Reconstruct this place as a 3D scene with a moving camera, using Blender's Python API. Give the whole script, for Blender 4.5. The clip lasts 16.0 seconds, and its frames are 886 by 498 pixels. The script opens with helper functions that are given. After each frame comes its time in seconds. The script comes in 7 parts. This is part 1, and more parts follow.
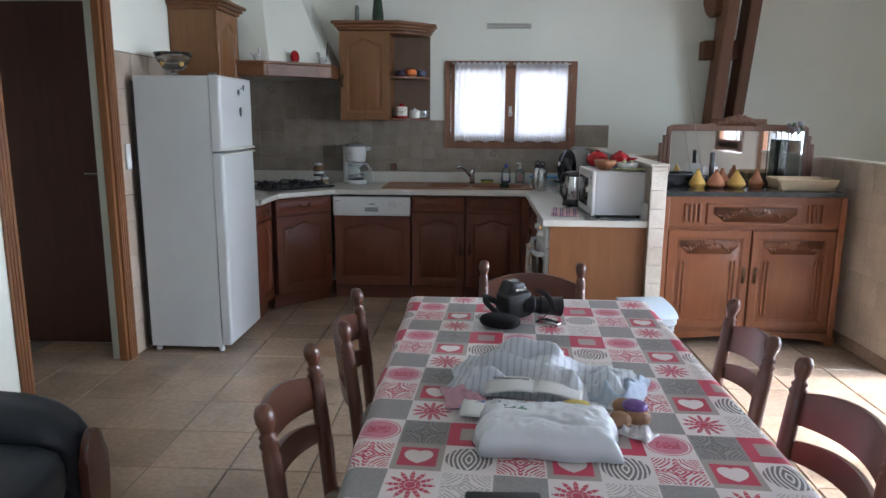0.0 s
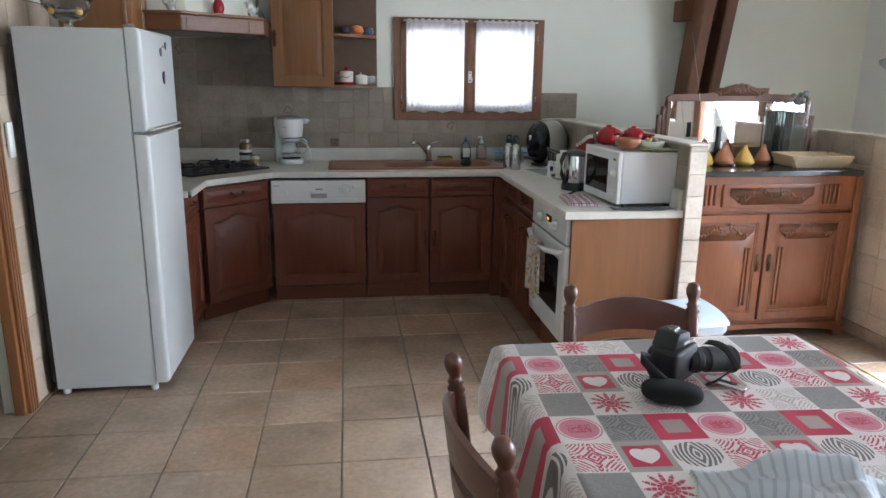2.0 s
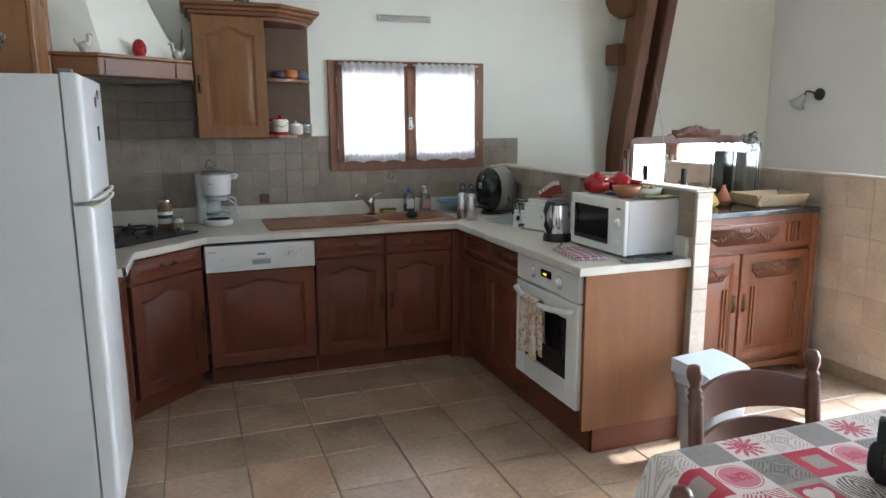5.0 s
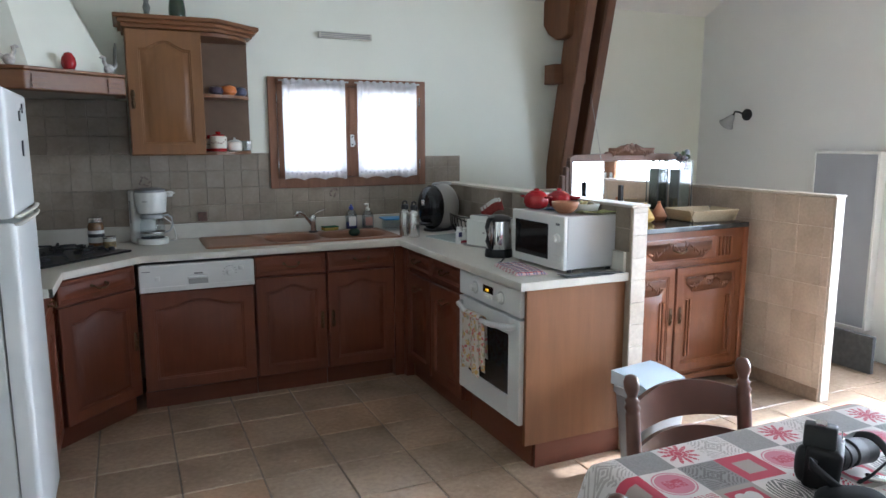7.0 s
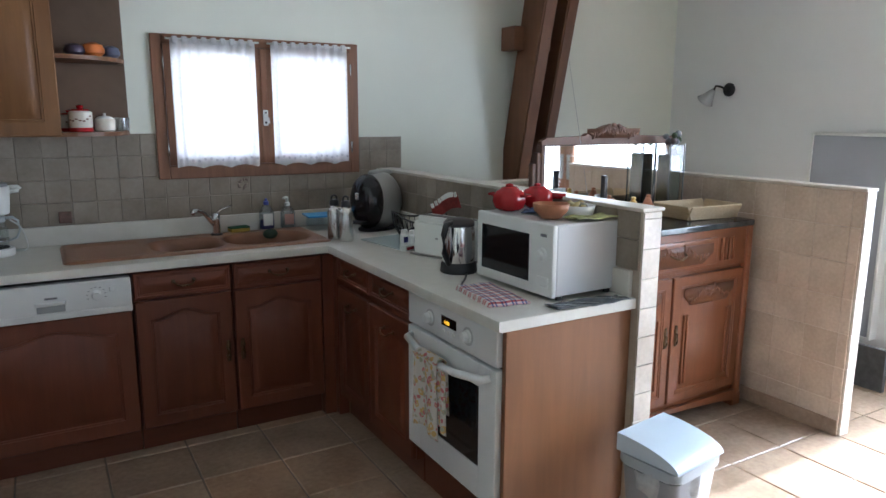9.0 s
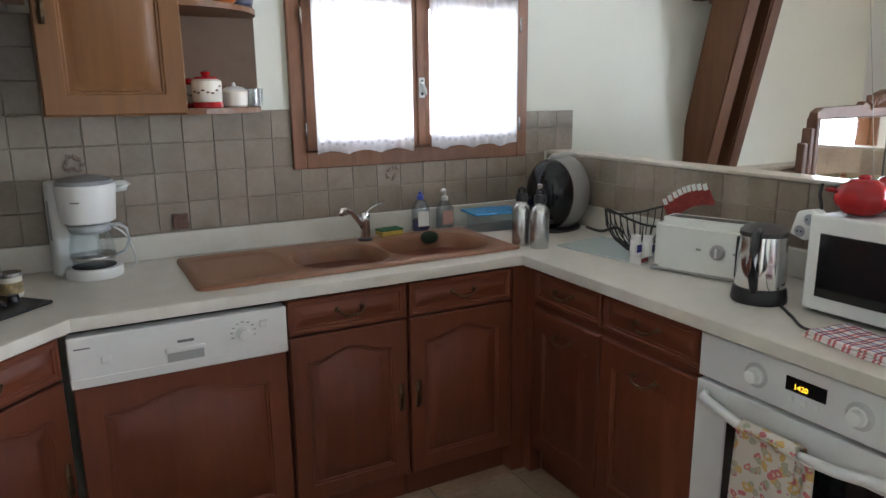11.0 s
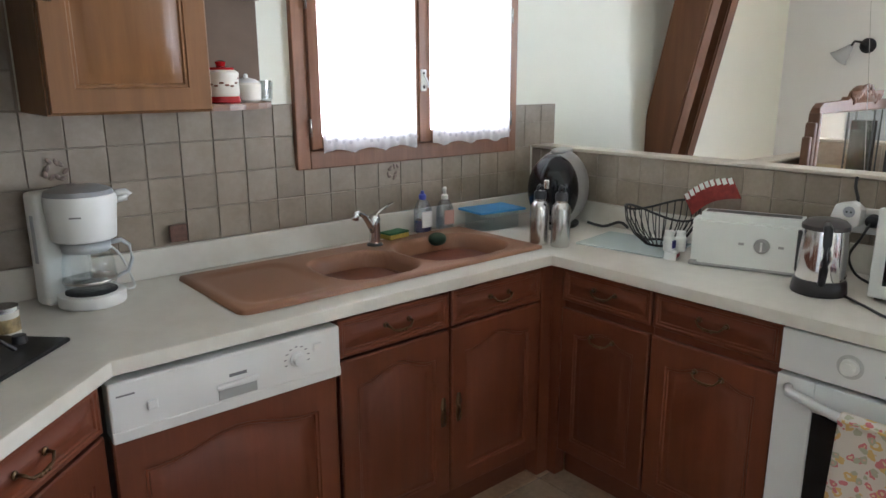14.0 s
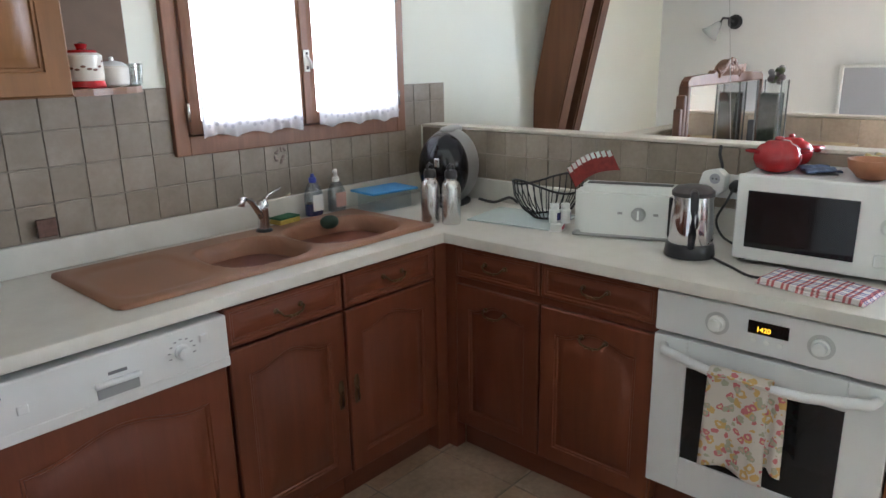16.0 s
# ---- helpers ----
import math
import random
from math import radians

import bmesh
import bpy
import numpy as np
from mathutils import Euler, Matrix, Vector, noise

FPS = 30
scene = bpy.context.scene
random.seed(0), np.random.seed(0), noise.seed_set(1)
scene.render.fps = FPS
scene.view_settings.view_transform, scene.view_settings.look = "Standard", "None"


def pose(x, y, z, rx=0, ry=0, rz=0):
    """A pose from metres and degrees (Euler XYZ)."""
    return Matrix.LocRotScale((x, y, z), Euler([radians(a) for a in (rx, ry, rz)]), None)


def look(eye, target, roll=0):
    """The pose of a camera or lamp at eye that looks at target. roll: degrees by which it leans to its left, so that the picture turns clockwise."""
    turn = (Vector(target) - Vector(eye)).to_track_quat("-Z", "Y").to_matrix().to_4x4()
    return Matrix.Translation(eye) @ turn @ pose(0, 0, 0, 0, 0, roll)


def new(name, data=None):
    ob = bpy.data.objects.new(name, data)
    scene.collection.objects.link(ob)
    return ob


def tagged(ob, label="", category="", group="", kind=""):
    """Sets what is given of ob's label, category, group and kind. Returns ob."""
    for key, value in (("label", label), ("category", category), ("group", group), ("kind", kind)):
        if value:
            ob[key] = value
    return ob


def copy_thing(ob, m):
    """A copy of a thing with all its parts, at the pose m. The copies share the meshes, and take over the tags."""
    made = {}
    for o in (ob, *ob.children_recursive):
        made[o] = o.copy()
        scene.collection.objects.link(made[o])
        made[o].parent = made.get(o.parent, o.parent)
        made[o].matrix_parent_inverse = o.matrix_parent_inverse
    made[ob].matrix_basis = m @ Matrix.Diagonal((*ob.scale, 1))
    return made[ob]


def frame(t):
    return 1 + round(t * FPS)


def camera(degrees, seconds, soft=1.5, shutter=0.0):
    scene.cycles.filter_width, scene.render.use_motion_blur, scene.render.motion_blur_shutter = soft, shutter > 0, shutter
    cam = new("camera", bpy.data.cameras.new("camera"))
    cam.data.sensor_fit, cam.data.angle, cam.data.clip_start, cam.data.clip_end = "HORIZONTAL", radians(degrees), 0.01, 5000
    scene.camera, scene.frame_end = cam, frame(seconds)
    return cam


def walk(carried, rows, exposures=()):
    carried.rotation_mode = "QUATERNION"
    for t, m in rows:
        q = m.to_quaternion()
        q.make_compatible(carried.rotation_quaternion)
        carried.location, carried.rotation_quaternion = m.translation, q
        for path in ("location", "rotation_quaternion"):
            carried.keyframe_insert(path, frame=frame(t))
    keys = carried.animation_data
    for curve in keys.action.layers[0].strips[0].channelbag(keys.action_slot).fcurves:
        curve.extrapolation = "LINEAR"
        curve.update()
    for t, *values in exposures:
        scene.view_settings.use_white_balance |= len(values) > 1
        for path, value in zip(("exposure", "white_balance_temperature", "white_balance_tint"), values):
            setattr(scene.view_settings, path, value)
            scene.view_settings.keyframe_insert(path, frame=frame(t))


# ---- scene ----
cam = camera(65.3, 16.0)
PATH = [
    (0, (1.086, -5.828, 1.414), (0.991, -3.866, 1.036), 0.4),
    (0.5, (0.995, -5.582, 1.398), (0.835, -3.649, 0.91), 0.9),
    (1, (0.883, -5.371, 1.413), (0.871, -3.446, 0.87), 1.8),
    (1.5, (0.678, -5.202, 1.442), (0.874, -3.277, 0.934), 1.9),
    (2, (0.478, -5.045, 1.441), (0.744, -3.122, 0.963), 0.7),
    (2.5, (0.348, -4.805, 1.445), (0.62, -2.876, 0.996), 0.1),
    (3, (0.236, -4.634, 1.449), (0.532, -2.7, 1.033), -0.3),
    (3.5, (0.068, -4.537, 1.461), (0.461, -2.62, 1.051), -0.1),
    (4, (-0.053, -4.508, 1.473), (0.494, -2.626, 1.075), -0.3),
    (6.5, (-0.041, -4.533, 1.456), (0.701, -2.702, 1.141), -0.4),
    (7, (-0.032, -4.519, 1.455), (0.788, -2.721, 1.145), -0.1),
    (7.5, (0.064, -4.418, 1.439), (0.977, -2.67, 1.107), 0.4),
    (8, (0.206, -4.233, 1.449), (1.187, -2.527, 1.092), 0.7),
    (8.2, (0.234, -4.156, 1.455), (1.234, -2.462, 1.092), 0.4),
    (8.5, (0.267, -4.014, 1.443), (1.259, -2.316, 1.074), 0.2),
    (9, (0.3, -3.703, 1.468), (1.287, -2.005, 1.09), 0.2),
    (9.5, (0.313, -3.415, 1.445), (1.271, -1.704, 1.053), -0.3),
    (10, (0.275, -3.116, 1.462), (1.181, -1.384, 1.041), -0.5),
    (10.2, (0.235, -3.016, 1.42), (1.119, -1.268, 1.016), -0.9),
    (12.3, (-0.204, -2.213, 1.457), (0.844, -0.591, 0.939), -0.5),
    (12.5, (-0.237, -2.197, 1.455), (0.834, -0.587, 0.943), -0.7),
    (13, (-0.308, -2.186, 1.459), (0.84, -0.624, 0.965), -0.1),
    (13.5, (-0.332, -2.179, 1.456), (0.877, -0.66, 0.979), -0.1),
    (14, (-0.343, -2.175, 1.453), (0.906, -0.686, 0.98), -0.2),
    (14.5, (-0.331, -2.18, 1.451), (0.949, -0.722, 0.966), -0.5),
    (15, (-0.322, -2.186, 1.445), (1.012, -0.783, 0.944), -0.8),
    (15.5, (-0.318, -2.196, 1.443), (1.063, -0.843, 0.929), -1.0),
    (16, (-0.305, -2.221, 1.448), (1.123, -0.923, 0.921), -1.1),
]
EXPOSURES = [(0.0, 1.01, 5650, 14), (1.0, 1.05, 5650, 14), (2.0, 1.36, 5800, 13), (4.0, 1.55, 5900, 13), (7.0, 1.43, 5600, 12), (9.0, 1.26, 5550, 12), (10.2, 1.46, 5800, 14), (12.5, 2.04, 6100, 14), (16.0, 2.04, 5850, 14)]
walk(cam, [(t, look(eye, target, roll)) for t, eye, target, roll in PATH], EXPOSURES)

# ---- world, sun, daylight at the openings, rear fill ----
world = bpy.data.worlds.new("sky")
scene.world = world
world.use_nodes = True
wn = world.node_tree.nodes
sky = wn.new("ShaderNodeTexSky")
sky.sky_type, sky.sun_disc = "NISHITA", False
sky.sun_elevation, sky.sun_rotation = radians(35), radians(90)
world.node_tree.links.new(sky.outputs[0], wn["Background"].inputs[0])
wn["Background"].inputs[1].default_value = 0.13

sun = new("sun", bpy.data.lights.new("sun", "SUN"))
sun.data.energy, sun.data.angle, sun.data.color = 5.0, radians(0.6), (1.0, 0.97, 0.93)
sun.matrix_world = look((9, -3.1, 4.27), (2.9, -3.12, 0))


def daylight(name, m, sx, sy, power, color=(0.92, 0.96, 1.0), spread=180):
    ob = new(name, bpy.data.lights.new(name, "AREA"))
    ob.data.shape, ob.data.size, ob.data.size_y = "RECTANGLE", sx, sy
    ob.data.energy, ob.data.color, ob.data.spread = power, color, radians(spread)
    ob.matrix_world = m
    return ob


daylight("daylight_french_door", look((4.66, -3.15, 1.15), (1.5, -3.15, -0.6)), 2.2, 2.0, 58, (0.88, 0.95, 1.0), 150)
daylight("daylight_side_window", look((4.66, -5.15, 1.45), (0, -5.15, 0.4)), 0.8, 0.85, 9)
daylight("daylight_kitchen_window", look((1.35, 0.34, 1.5), (1.35, -2, 1.3)), 1.0, 0.65, 7, (0.96, 0.98, 1.0))
# Fill lamp added at an assumed rear window that is never in view.
daylight("fill_rear_assumed", look((1.2, -8.66, 1.3), (1.9, -5.2, -0.7)), 2.2, 1.7, 4, spread=120)


# ---- materials ----
def nodes_of(name, rough=0.5, metal=0.0):
    m = bpy.data.materials.new(name)
    m.use_nodes = True
    nt = m.node_tree
    b = nt.nodes["Principled BSDF"]
    b.inputs["Roughness"].default_value, b.inputs["Metallic"].default_value = rough, metal
    return m, nt, b


def link(nt, a, b):
    nt.links.new(a, b)


def coords(nt, scale=(1, 1, 1), kind="Object"):
    tc, mp = nt.nodes.new("ShaderNodeTexCoord"), nt.nodes.new("ShaderNodeMapping")
    mp.inputs["Scale"].default_value = scale
    link(nt, tc.outputs[kind], mp.inputs["Vector"])
    return mp.outputs[0]


def noise_of(nt, vec, scale, detail=4.0, rough=0.55, distort=0.0):
    n = nt.nodes.new("ShaderNodeTexNoise")
    n.inputs["Scale"].default_value, n.inputs["Detail"].default_value = scale, detail
    n.inputs["Roughness"].default_value, n.inputs["Distortion"].default_value = rough, distort
    link(nt, vec, n.inputs["Vector"])
    return n.outputs["Fac"]


def ramp(nt, fac, stops):
    r = nt.nodes.new("ShaderNodeValToRGB")
    el = r.color_ramp.elements
    el.remove(el[1])
    el[0].position, el[0].color = stops[0][0], (*stops[0][1], 1)
    for p, c in stops[1:]:
        el.new(p).color = (*c, 1)
    link(nt, fac, r.inputs[0])
    return r.outputs[0]


def mixc(nt, fac, a, b, mode="MIX"):
    x = nt.nodes.new("ShaderNodeMix")
    x.data_type, x.blend_type = "RGBA", mode
    for sock, v in ((x.inputs[0], fac), (x.inputs[6], a), (x.inputs[7], b)):
        if isinstance(v, (int, float)):
            sock.default_value = v
        elif isinstance(v, tuple):
            sock.default_value = (*v, 1)
        else:
            link(nt, v, sock)
    return x.outputs[2]


def bump(nt, b, height, strength=0.2, dist=0.002):
    n = nt.nodes.new("ShaderNodeBump")
    n.inputs["Strength"].default_value, n.inputs["Distance"].default_value = strength, dist
    link(nt, height, n.inputs["Height"])
    link(nt, n.outputs[0], b.inputs["Normal"])


def rough_of(nt, b, fac, lo, hi):
    r = nt.nodes.new("ShaderNodeMapRange")
    r.inputs[3].default_value, r.inputs[4].default_value = lo, hi
    link(nt, fac, r.inputs[0])
    link(nt, r.outputs[0], b.inputs["Roughness"])


def tone(c, k):
    return tuple(min(1.0, v * k) for v in c)


def plain(name, c, rough=0.5, metal=0.0, var=0.12, scale=6.0, fine=90.0, relief=0.08):
    """Paint, plastic, ceramic or metal with faint dirt at two scales."""
    m, nt, b = nodes_of(name, rough, metal)
    v = coords(nt)
    big, small = noise_of(nt, v, scale), noise_of(nt, v, fine, 3)
    col = ramp(nt, big, [(0.3, tone(c, 1 - var)), (0.7, tone(c, 1 + var * 0.6))])
    col = mixc(nt, small, tone(c, 1 - var * 0.7), col)
    col = mixc(nt, 0.6, col, ramp(nt, big, [(0.3, tone(c, 1 - var)), (0.7, tone(c, 1 + var * 0.6))]))
    link(nt, col, b.inputs["Base Color"])
    rough_of(nt, b, small, max(0.015, rough - 0.02), min(1, rough + 0.03))
    if relief:
        bump(nt, b, small, relief, 0.001)
    return m


def wood(name, dark, light, rough=0.35, grain=(14, 14, 1.1), coat=0.0, spread=0.25):
    m, nt, b = nodes_of(name, rough)
    v = coords(nt, grain)
    oi = nt.nodes.new("ShaderNodeObjectInfo")
    add = nt.nodes.new("ShaderNodeVectorMath")
    add.operation = "ADD"
    sc = nt.nodes.new("ShaderNodeVectorMath")
    sc.operation = "SCALE"
    sc.inputs[0].default_value = (7.3, 3.1, 5.7)
    link(nt, oi.outputs["Random"], sc.inputs["Scale"])
    link(nt, v, add.inputs[0]), link(nt, sc.outputs[0], add.inputs[1])
    v = add.outputs[0]
    g1, g2 = noise_of(nt, v, 2.2, 6, 0.6, 0.6), noise_of(nt, v, 11, 3, 0.6)
    col = ramp(nt, g1, [(0.28, dark), (0.72, light)])
    col = mixc(nt, ramp(nt, g2, [(0.3, (0.7, 0.7, 0.7)), (0.6, (0, 0, 0))]), col, tone(dark, 0.75))
    col = mixc(nt, 0.8, col, ramp(nt, g1, [(0.2, tuple((a + b) * 0.5 * 0.86 for a, b in zip(dark, light))), (0.5, tuple((a + b) * 0.5 for a, b in zip(dark, light))), (0.8, tuple(b * 0.95 for b in light))]))
    hs = nt.nodes.new("ShaderNodeHueSaturation")
    mr = nt.nodes.new("ShaderNodeMapRange")
    mr.inputs[3].default_value, mr.inputs[4].default_value = 1 - spread * 0.5, 1 + spread * 0.5
    link(nt, oi.outputs["Random"], mr.inputs[0]), link(nt, mr.outputs[0], hs.inputs["Value"])
    link(nt, col, hs.inputs["Color"])
    link(nt, hs.outputs[0], b.inputs["Base Color"])
    rough_of(nt, b, g2, rough - 0.06, rough + 0.14)
    b.inputs["Coat Weight"].default_value = coat
    b.inputs["Coat Roughness"].default_value = 0.25
    bump(nt, b, g2, 0.12, 0.001)
    return m


def tile_mat(name, stops, rough=0.3, spread=0.2, cloud=9.0):
    """Glazed tile: clouded glaze, each piece a little different."""
    m, nt, b = nodes_of(name, rough)
    geo, oi = nt.nodes.new("ShaderNodeNewGeometry"), nt.nodes.new("ShaderNodeObjectInfo")
    big = noise_of(nt, geo.outputs["Position"], cloud, 2.0, 0.45)
    fine = noise_of(nt, geo.outputs["Position"], 60, 3.0)
    base = ramp(nt, oi.outputs["Random"], [(0.0, mid(stops[0][1], stops[1][1], spread)), (0.5, stops[1][1]), (1.0, mid(stops[2][1], stops[1][1], spread))])
    clouds = ramp(nt, big, [(0.25, (0.80, 0.78, 0.75)), (0.5, (0.97, 0.97, 0.97)), (0.75, (1.1, 1.1, 1.1))])
    grain = ramp(nt, fine, [(0.3, (0.90, 0.89, 0.88)), (0.7, (1.05, 1.05, 1.05))])
    link(nt, mixc(nt, 1.0, mixc(nt, 1.0, base, clouds, "MULTIPLY"), grain, "MULTIPLY"), b.inputs["Base Color"])
    rough_of(nt, b, fine, rough - 0.04, rough + 0.1)
    bump(nt, b, fine, 0.06, 0.001)
    return m


def mid(a, b, k):
    return tuple(y + (x - y) * min(1, k * 3) for x, y in zip(a, b))


def floor_mat():
    """Satin stoneware: one tone a tile, faint soft clouds."""
    m, nt, b = nodes_of("floor_tile", 0.2)
    oi = nt.nodes.new("ShaderNodeObjectInfo")
    geo = nt.nodes.new("ShaderNodeNewGeometry")
    big = noise_of(nt, geo.outputs["Position"], 3.5, 2.0, 0.45)
    fine = noise_of(nt, geo.outputs["Position"], 38, 3.0, 0.55)
    base = ramp(nt, oi.outputs["Random"], [(0.0, (0.325, 0.24, 0.17)), (0.35, (0.375, 0.285, 0.205)), (0.7, (0.40, 0.30, 0.215)), (1.0, (0.42, 0.285, 0.19))])
    cloud = ramp(nt, big, [(0.25, (0.74, 0.70, 0.66)), (0.5, (0.95, 0.95, 0.95)), (0.78, (1.15, 1.12, 1.08))])
    grain = ramp(nt, fine, [(0.3, (0.86, 0.85, 0.84)), (0.7, (1.08, 1.08, 1.08))])
    col = mixc(nt, 1.0, mixc(nt, 1.0, base, cloud, "MULTIPLY"), grain, "MULTIPLY")
    link(nt, col, b.inputs["Base Color"])
    b.inputs["Specular IOR Level"].default_value = 1.0
    rough_of(nt, b, fine, 0.2, 0.3)
    bump(nt, b, fine, 0.05, 0.001)
    return m


def marble():
    """Pale laminate with soft printed clouds."""
    m, nt, b = nodes_of("worktop_laminate", 0.28)
    geo = nt.nodes.new("ShaderNodeNewGeometry")
    n1 = noise_of(nt, geo.outputs["Position"], 2.6, 2.0, 0.4)
    n2 = noise_of(nt, geo.outputs["Position"], 14, 3, 0.6)
    c = ramp(nt, n1, [(0.3, (0.63, 0.61, 0.54)), (0.5, (0.60, 0.575, 0.505)), (0.7, (0.655, 0.635, 0.575))])
    c = mixc(nt, 0.16, c, ramp(nt, n2, [(0.35, (0.46, 0.44, 0.38)), (0.65, (0.76, 0.75, 0.70))]))
    link(nt, c, b.inputs["Base Color"])
    rough_of(nt, b, n2, 0.26, 0.34)
    return m


def glass(name, c=(1, 1, 1), rough=0.02):
    m, nt, b = nodes_of(name, rough)
    b.inputs["Base Color"].default_value = (*c, 1)
    b.inputs["Transmission Weight"].default_value, b.inputs["IOR"].default_value = 1.0, 1.45
    return m


def thin_glass(name, c=(0.96, 0.98, 0.98), gloss=0.1, rough=0.03):
    """Thin clear wall: lets light straight through, with a faint sheen."""
    m, nt, b = nodes_of(name, rough)
    tr, gl, mx = nt.nodes.new("ShaderNodeBsdfTransparent"), nt.nodes.new("ShaderNodeBsdfGlossy"), nt.nodes.new("ShaderNodeMixShader")
    tr.inputs[0].default_value, gl.inputs["Roughness"].default_value, mx.inputs[0].default_value = (*c, 1), rough, gloss
    link(nt, tr.outputs[0], mx.inputs[1]), link(nt, gl.outputs[0], mx.inputs[2])
    link(nt, mx.outputs[0], nt.nodes["Material Output"].inputs[0])
    return m


def cloth_translucent(name, c, lace=False):
    m, nt, b = nodes_of(name, 0.9)
    v = coords(nt)
    n = noise_of(nt, v, 60, 3)
    tr, mx = nt.nodes.new("ShaderNodeBsdfTranslucent"), nt.nodes.new("ShaderNodeMixShader")
    col = ramp(nt, n, [(0.3, tone(c, 0.9)), (0.7, c)])
    link(nt, col, b.inputs["Base Color"]), link(nt, col, tr.inputs[0])
    mx.inputs[0].default_value = 0.6
    link(nt, b.outputs[0], mx.inputs[1]), link(nt, tr.outputs[0], mx.inputs[2])
    link(nt, mx.outputs[0], nt.nodes["Material Output"].inputs[0])
    return m


WALL = plain("wall_paint", (0.79, 0.805, 0.71), 0.85, var=0.05, scale=1.3, fine=45, relief=0.3)
CEIL = plain("ceiling_paint", (0.8, 0.8, 0.76), 0.9, var=0.05, scale=1.2, fine=40, relief=0.25)
SPLASH = tile_mat("splash_tile", [(0.25, (0.235, 0.195, 0.15)), (0.5, (0.29, 0.245, 0.19)), (0.75, (0.345, 0.29, 0.23))], 0.3, 0.2)
GROUT = plain("grout", (0.31, 0.265, 0.215), 0.95, var=0.2, scale=14, fine=160, relief=0.3)
HALFTILE = tile_mat("half_wall_tile", [(0.25, (0.46, 0.375, 0.29)), (0.5, (0.52, 0.43, 0.34)), (0.75, (0.58, 0.485, 0.39))], 0.28, 0.3, 6)
CAPTILE = tile_mat("cap_tile", [(0.25, (0.56, 0.51, 0.43)), (0.5, (0.63, 0.58, 0.50)), (0.75, (0.69, 0.64, 0.56))], 0.32, 0.2, 6)
PALEGROUT = plain("pale_grout", (0.44, 0.37, 0.29), 0.95, var=0.15, scale=14, fine=160, relief=0.3)
FLOORTILE = floor_mat()
FGROUT = plain("floor_grout", (0.15, 0.125, 0.10), 0.95, var=0.2, scale=14, fine=160, relief=0.3)
KIT = wood("kitchen_oak", (0.105, 0.0255, 0.0105), (0.168, 0.045, 0.0175), 0.42, (16, 16, 1.2))
KITH = wood("kitchen_oak_across", (0.105, 0.0255, 0.0105), (0.168, 0.045, 0.0175), 0.42, (1.2, 16, 16))
HONEY = wood("wall_unit_oak", (0.155, 0.064, 0.020), (0.25, 0.112, 0.036), 0.36, (14, 14, 1.0))
HONEYH = wood("wall_unit_oak_across", (0.125, 0.048, 0.016), (0.205, 0.085, 0.029), 0.38, (1.0, 14, 14))
SIDE = wood("end_panel_oak", (0.155, 0.062, 0.021), (0.225, 0.094, 0.034), 0.4, (10, 10, 0.8))
BUFF = wood("buffet_oak", (0.13, 0.040, 0.013), (0.235, 0.080, 0.027), 0.33, (12, 12, 1.0), 0.15)
# BUFF darkened: the shade among the carved relief is put into the colour.
CARVE_SHADED = wood("buffet_carving_shaded", (0.085, 0.030, 0.012), (0.16, 0.060, 0.024), 0.4, (12, 12, 6))
MIRW = wood("mirror_frame_oak", (0.075, 0.03, 0.014), (0.15, 0.066, 0.03), 0.5, (12, 12, 3))
CHAIRW = wood("chair_walnut", (0.085, 0.029, 0.015), (0.125, 0.044, 0.022), 0.3, (4, 4, 4), 0.5, 0.1)
BEAM = wood("beam_oak", (0.088, 0.033, 0.013), (0.185, 0.076, 0.030), 0.6, (9, 9, 0.7))
WINW = wood("window_wood", (0.15, 0.062, 0.03), (0.29, 0.135, 0.07), 0.4, (18, 18, 1.5))
DOORW = wood("door_frame_wood", (0.165, 0.062, 0.022), (0.30, 0.13, 0.046), 0.35, (14, 14, 1))
DARKD = wood("dark_door_wood", (0.055, 0.018, 0.010), (0.10, 0.034, 0.019), 0.6, (12, 12, 1))
MARBLE = marble()
WHITE = plain("white_enamel", (0.70, 0.71, 0.70), 0.28, var=0.04, relief=0)
FRIDGE = plain("fridge_enamel", (0.58, 0.60, 0.585), 0.32, var=0.05, scale=2.5, fine=260, relief=0.12)
WPLAST = plain("white_plastic", (0.76, 0.77, 0.74), 0.4, var=0.05, relief=0.04)
CREAM = plain("cream_plastic", (0.62, 0.60, 0.52), 0.45, var=0.06, relief=0.04)
BLACK = plain("black_plastic", (0.018, 0.018, 0.02), 0.35, var=0.3)
BLKGLS = plain("dark_glass", (0.012, 0.013, 0.015), 0.06, var=0.2, relief=0)
IRON = plain("cast_iron", (0.02, 0.02, 0.022), 0.6, var=0.3, relief=0.3)
BRONZE = plain("aged_bronze", (0.13, 0.085, 0.045), 0.42, 0.85, var=0.3, scale=40)
CHROME = plain("chrome", (0.78, 0.78, 0.78), 0.1, 1.0, var=0.04, relief=0)
STEEL = plain("brushed_steel", (0.60, 0.60, 0.59), 0.26, 1.0, var=0.08, fine=300)
GREYM = plain("silver_plastic", (0.36, 0.36, 0.345), 0.3, 0.35, var=0.06)
SINK = plain("sink_resin", (0.255, 0.122, 0.066), 0.42, var=0.1, scale=5, fine=500, relief=0.25)
GLASS = glass("clear_glass")
TINT = thin_glass("tinted_plastic", (0.74, 0.80, 0.84), 0.22, 0.15)
THIN = thin_glass("thin_glass")
MIRROR = plain("mirror_silver", (0.86, 0.87, 0.86), 0.015, 1.0, var=0.01, relief=0)
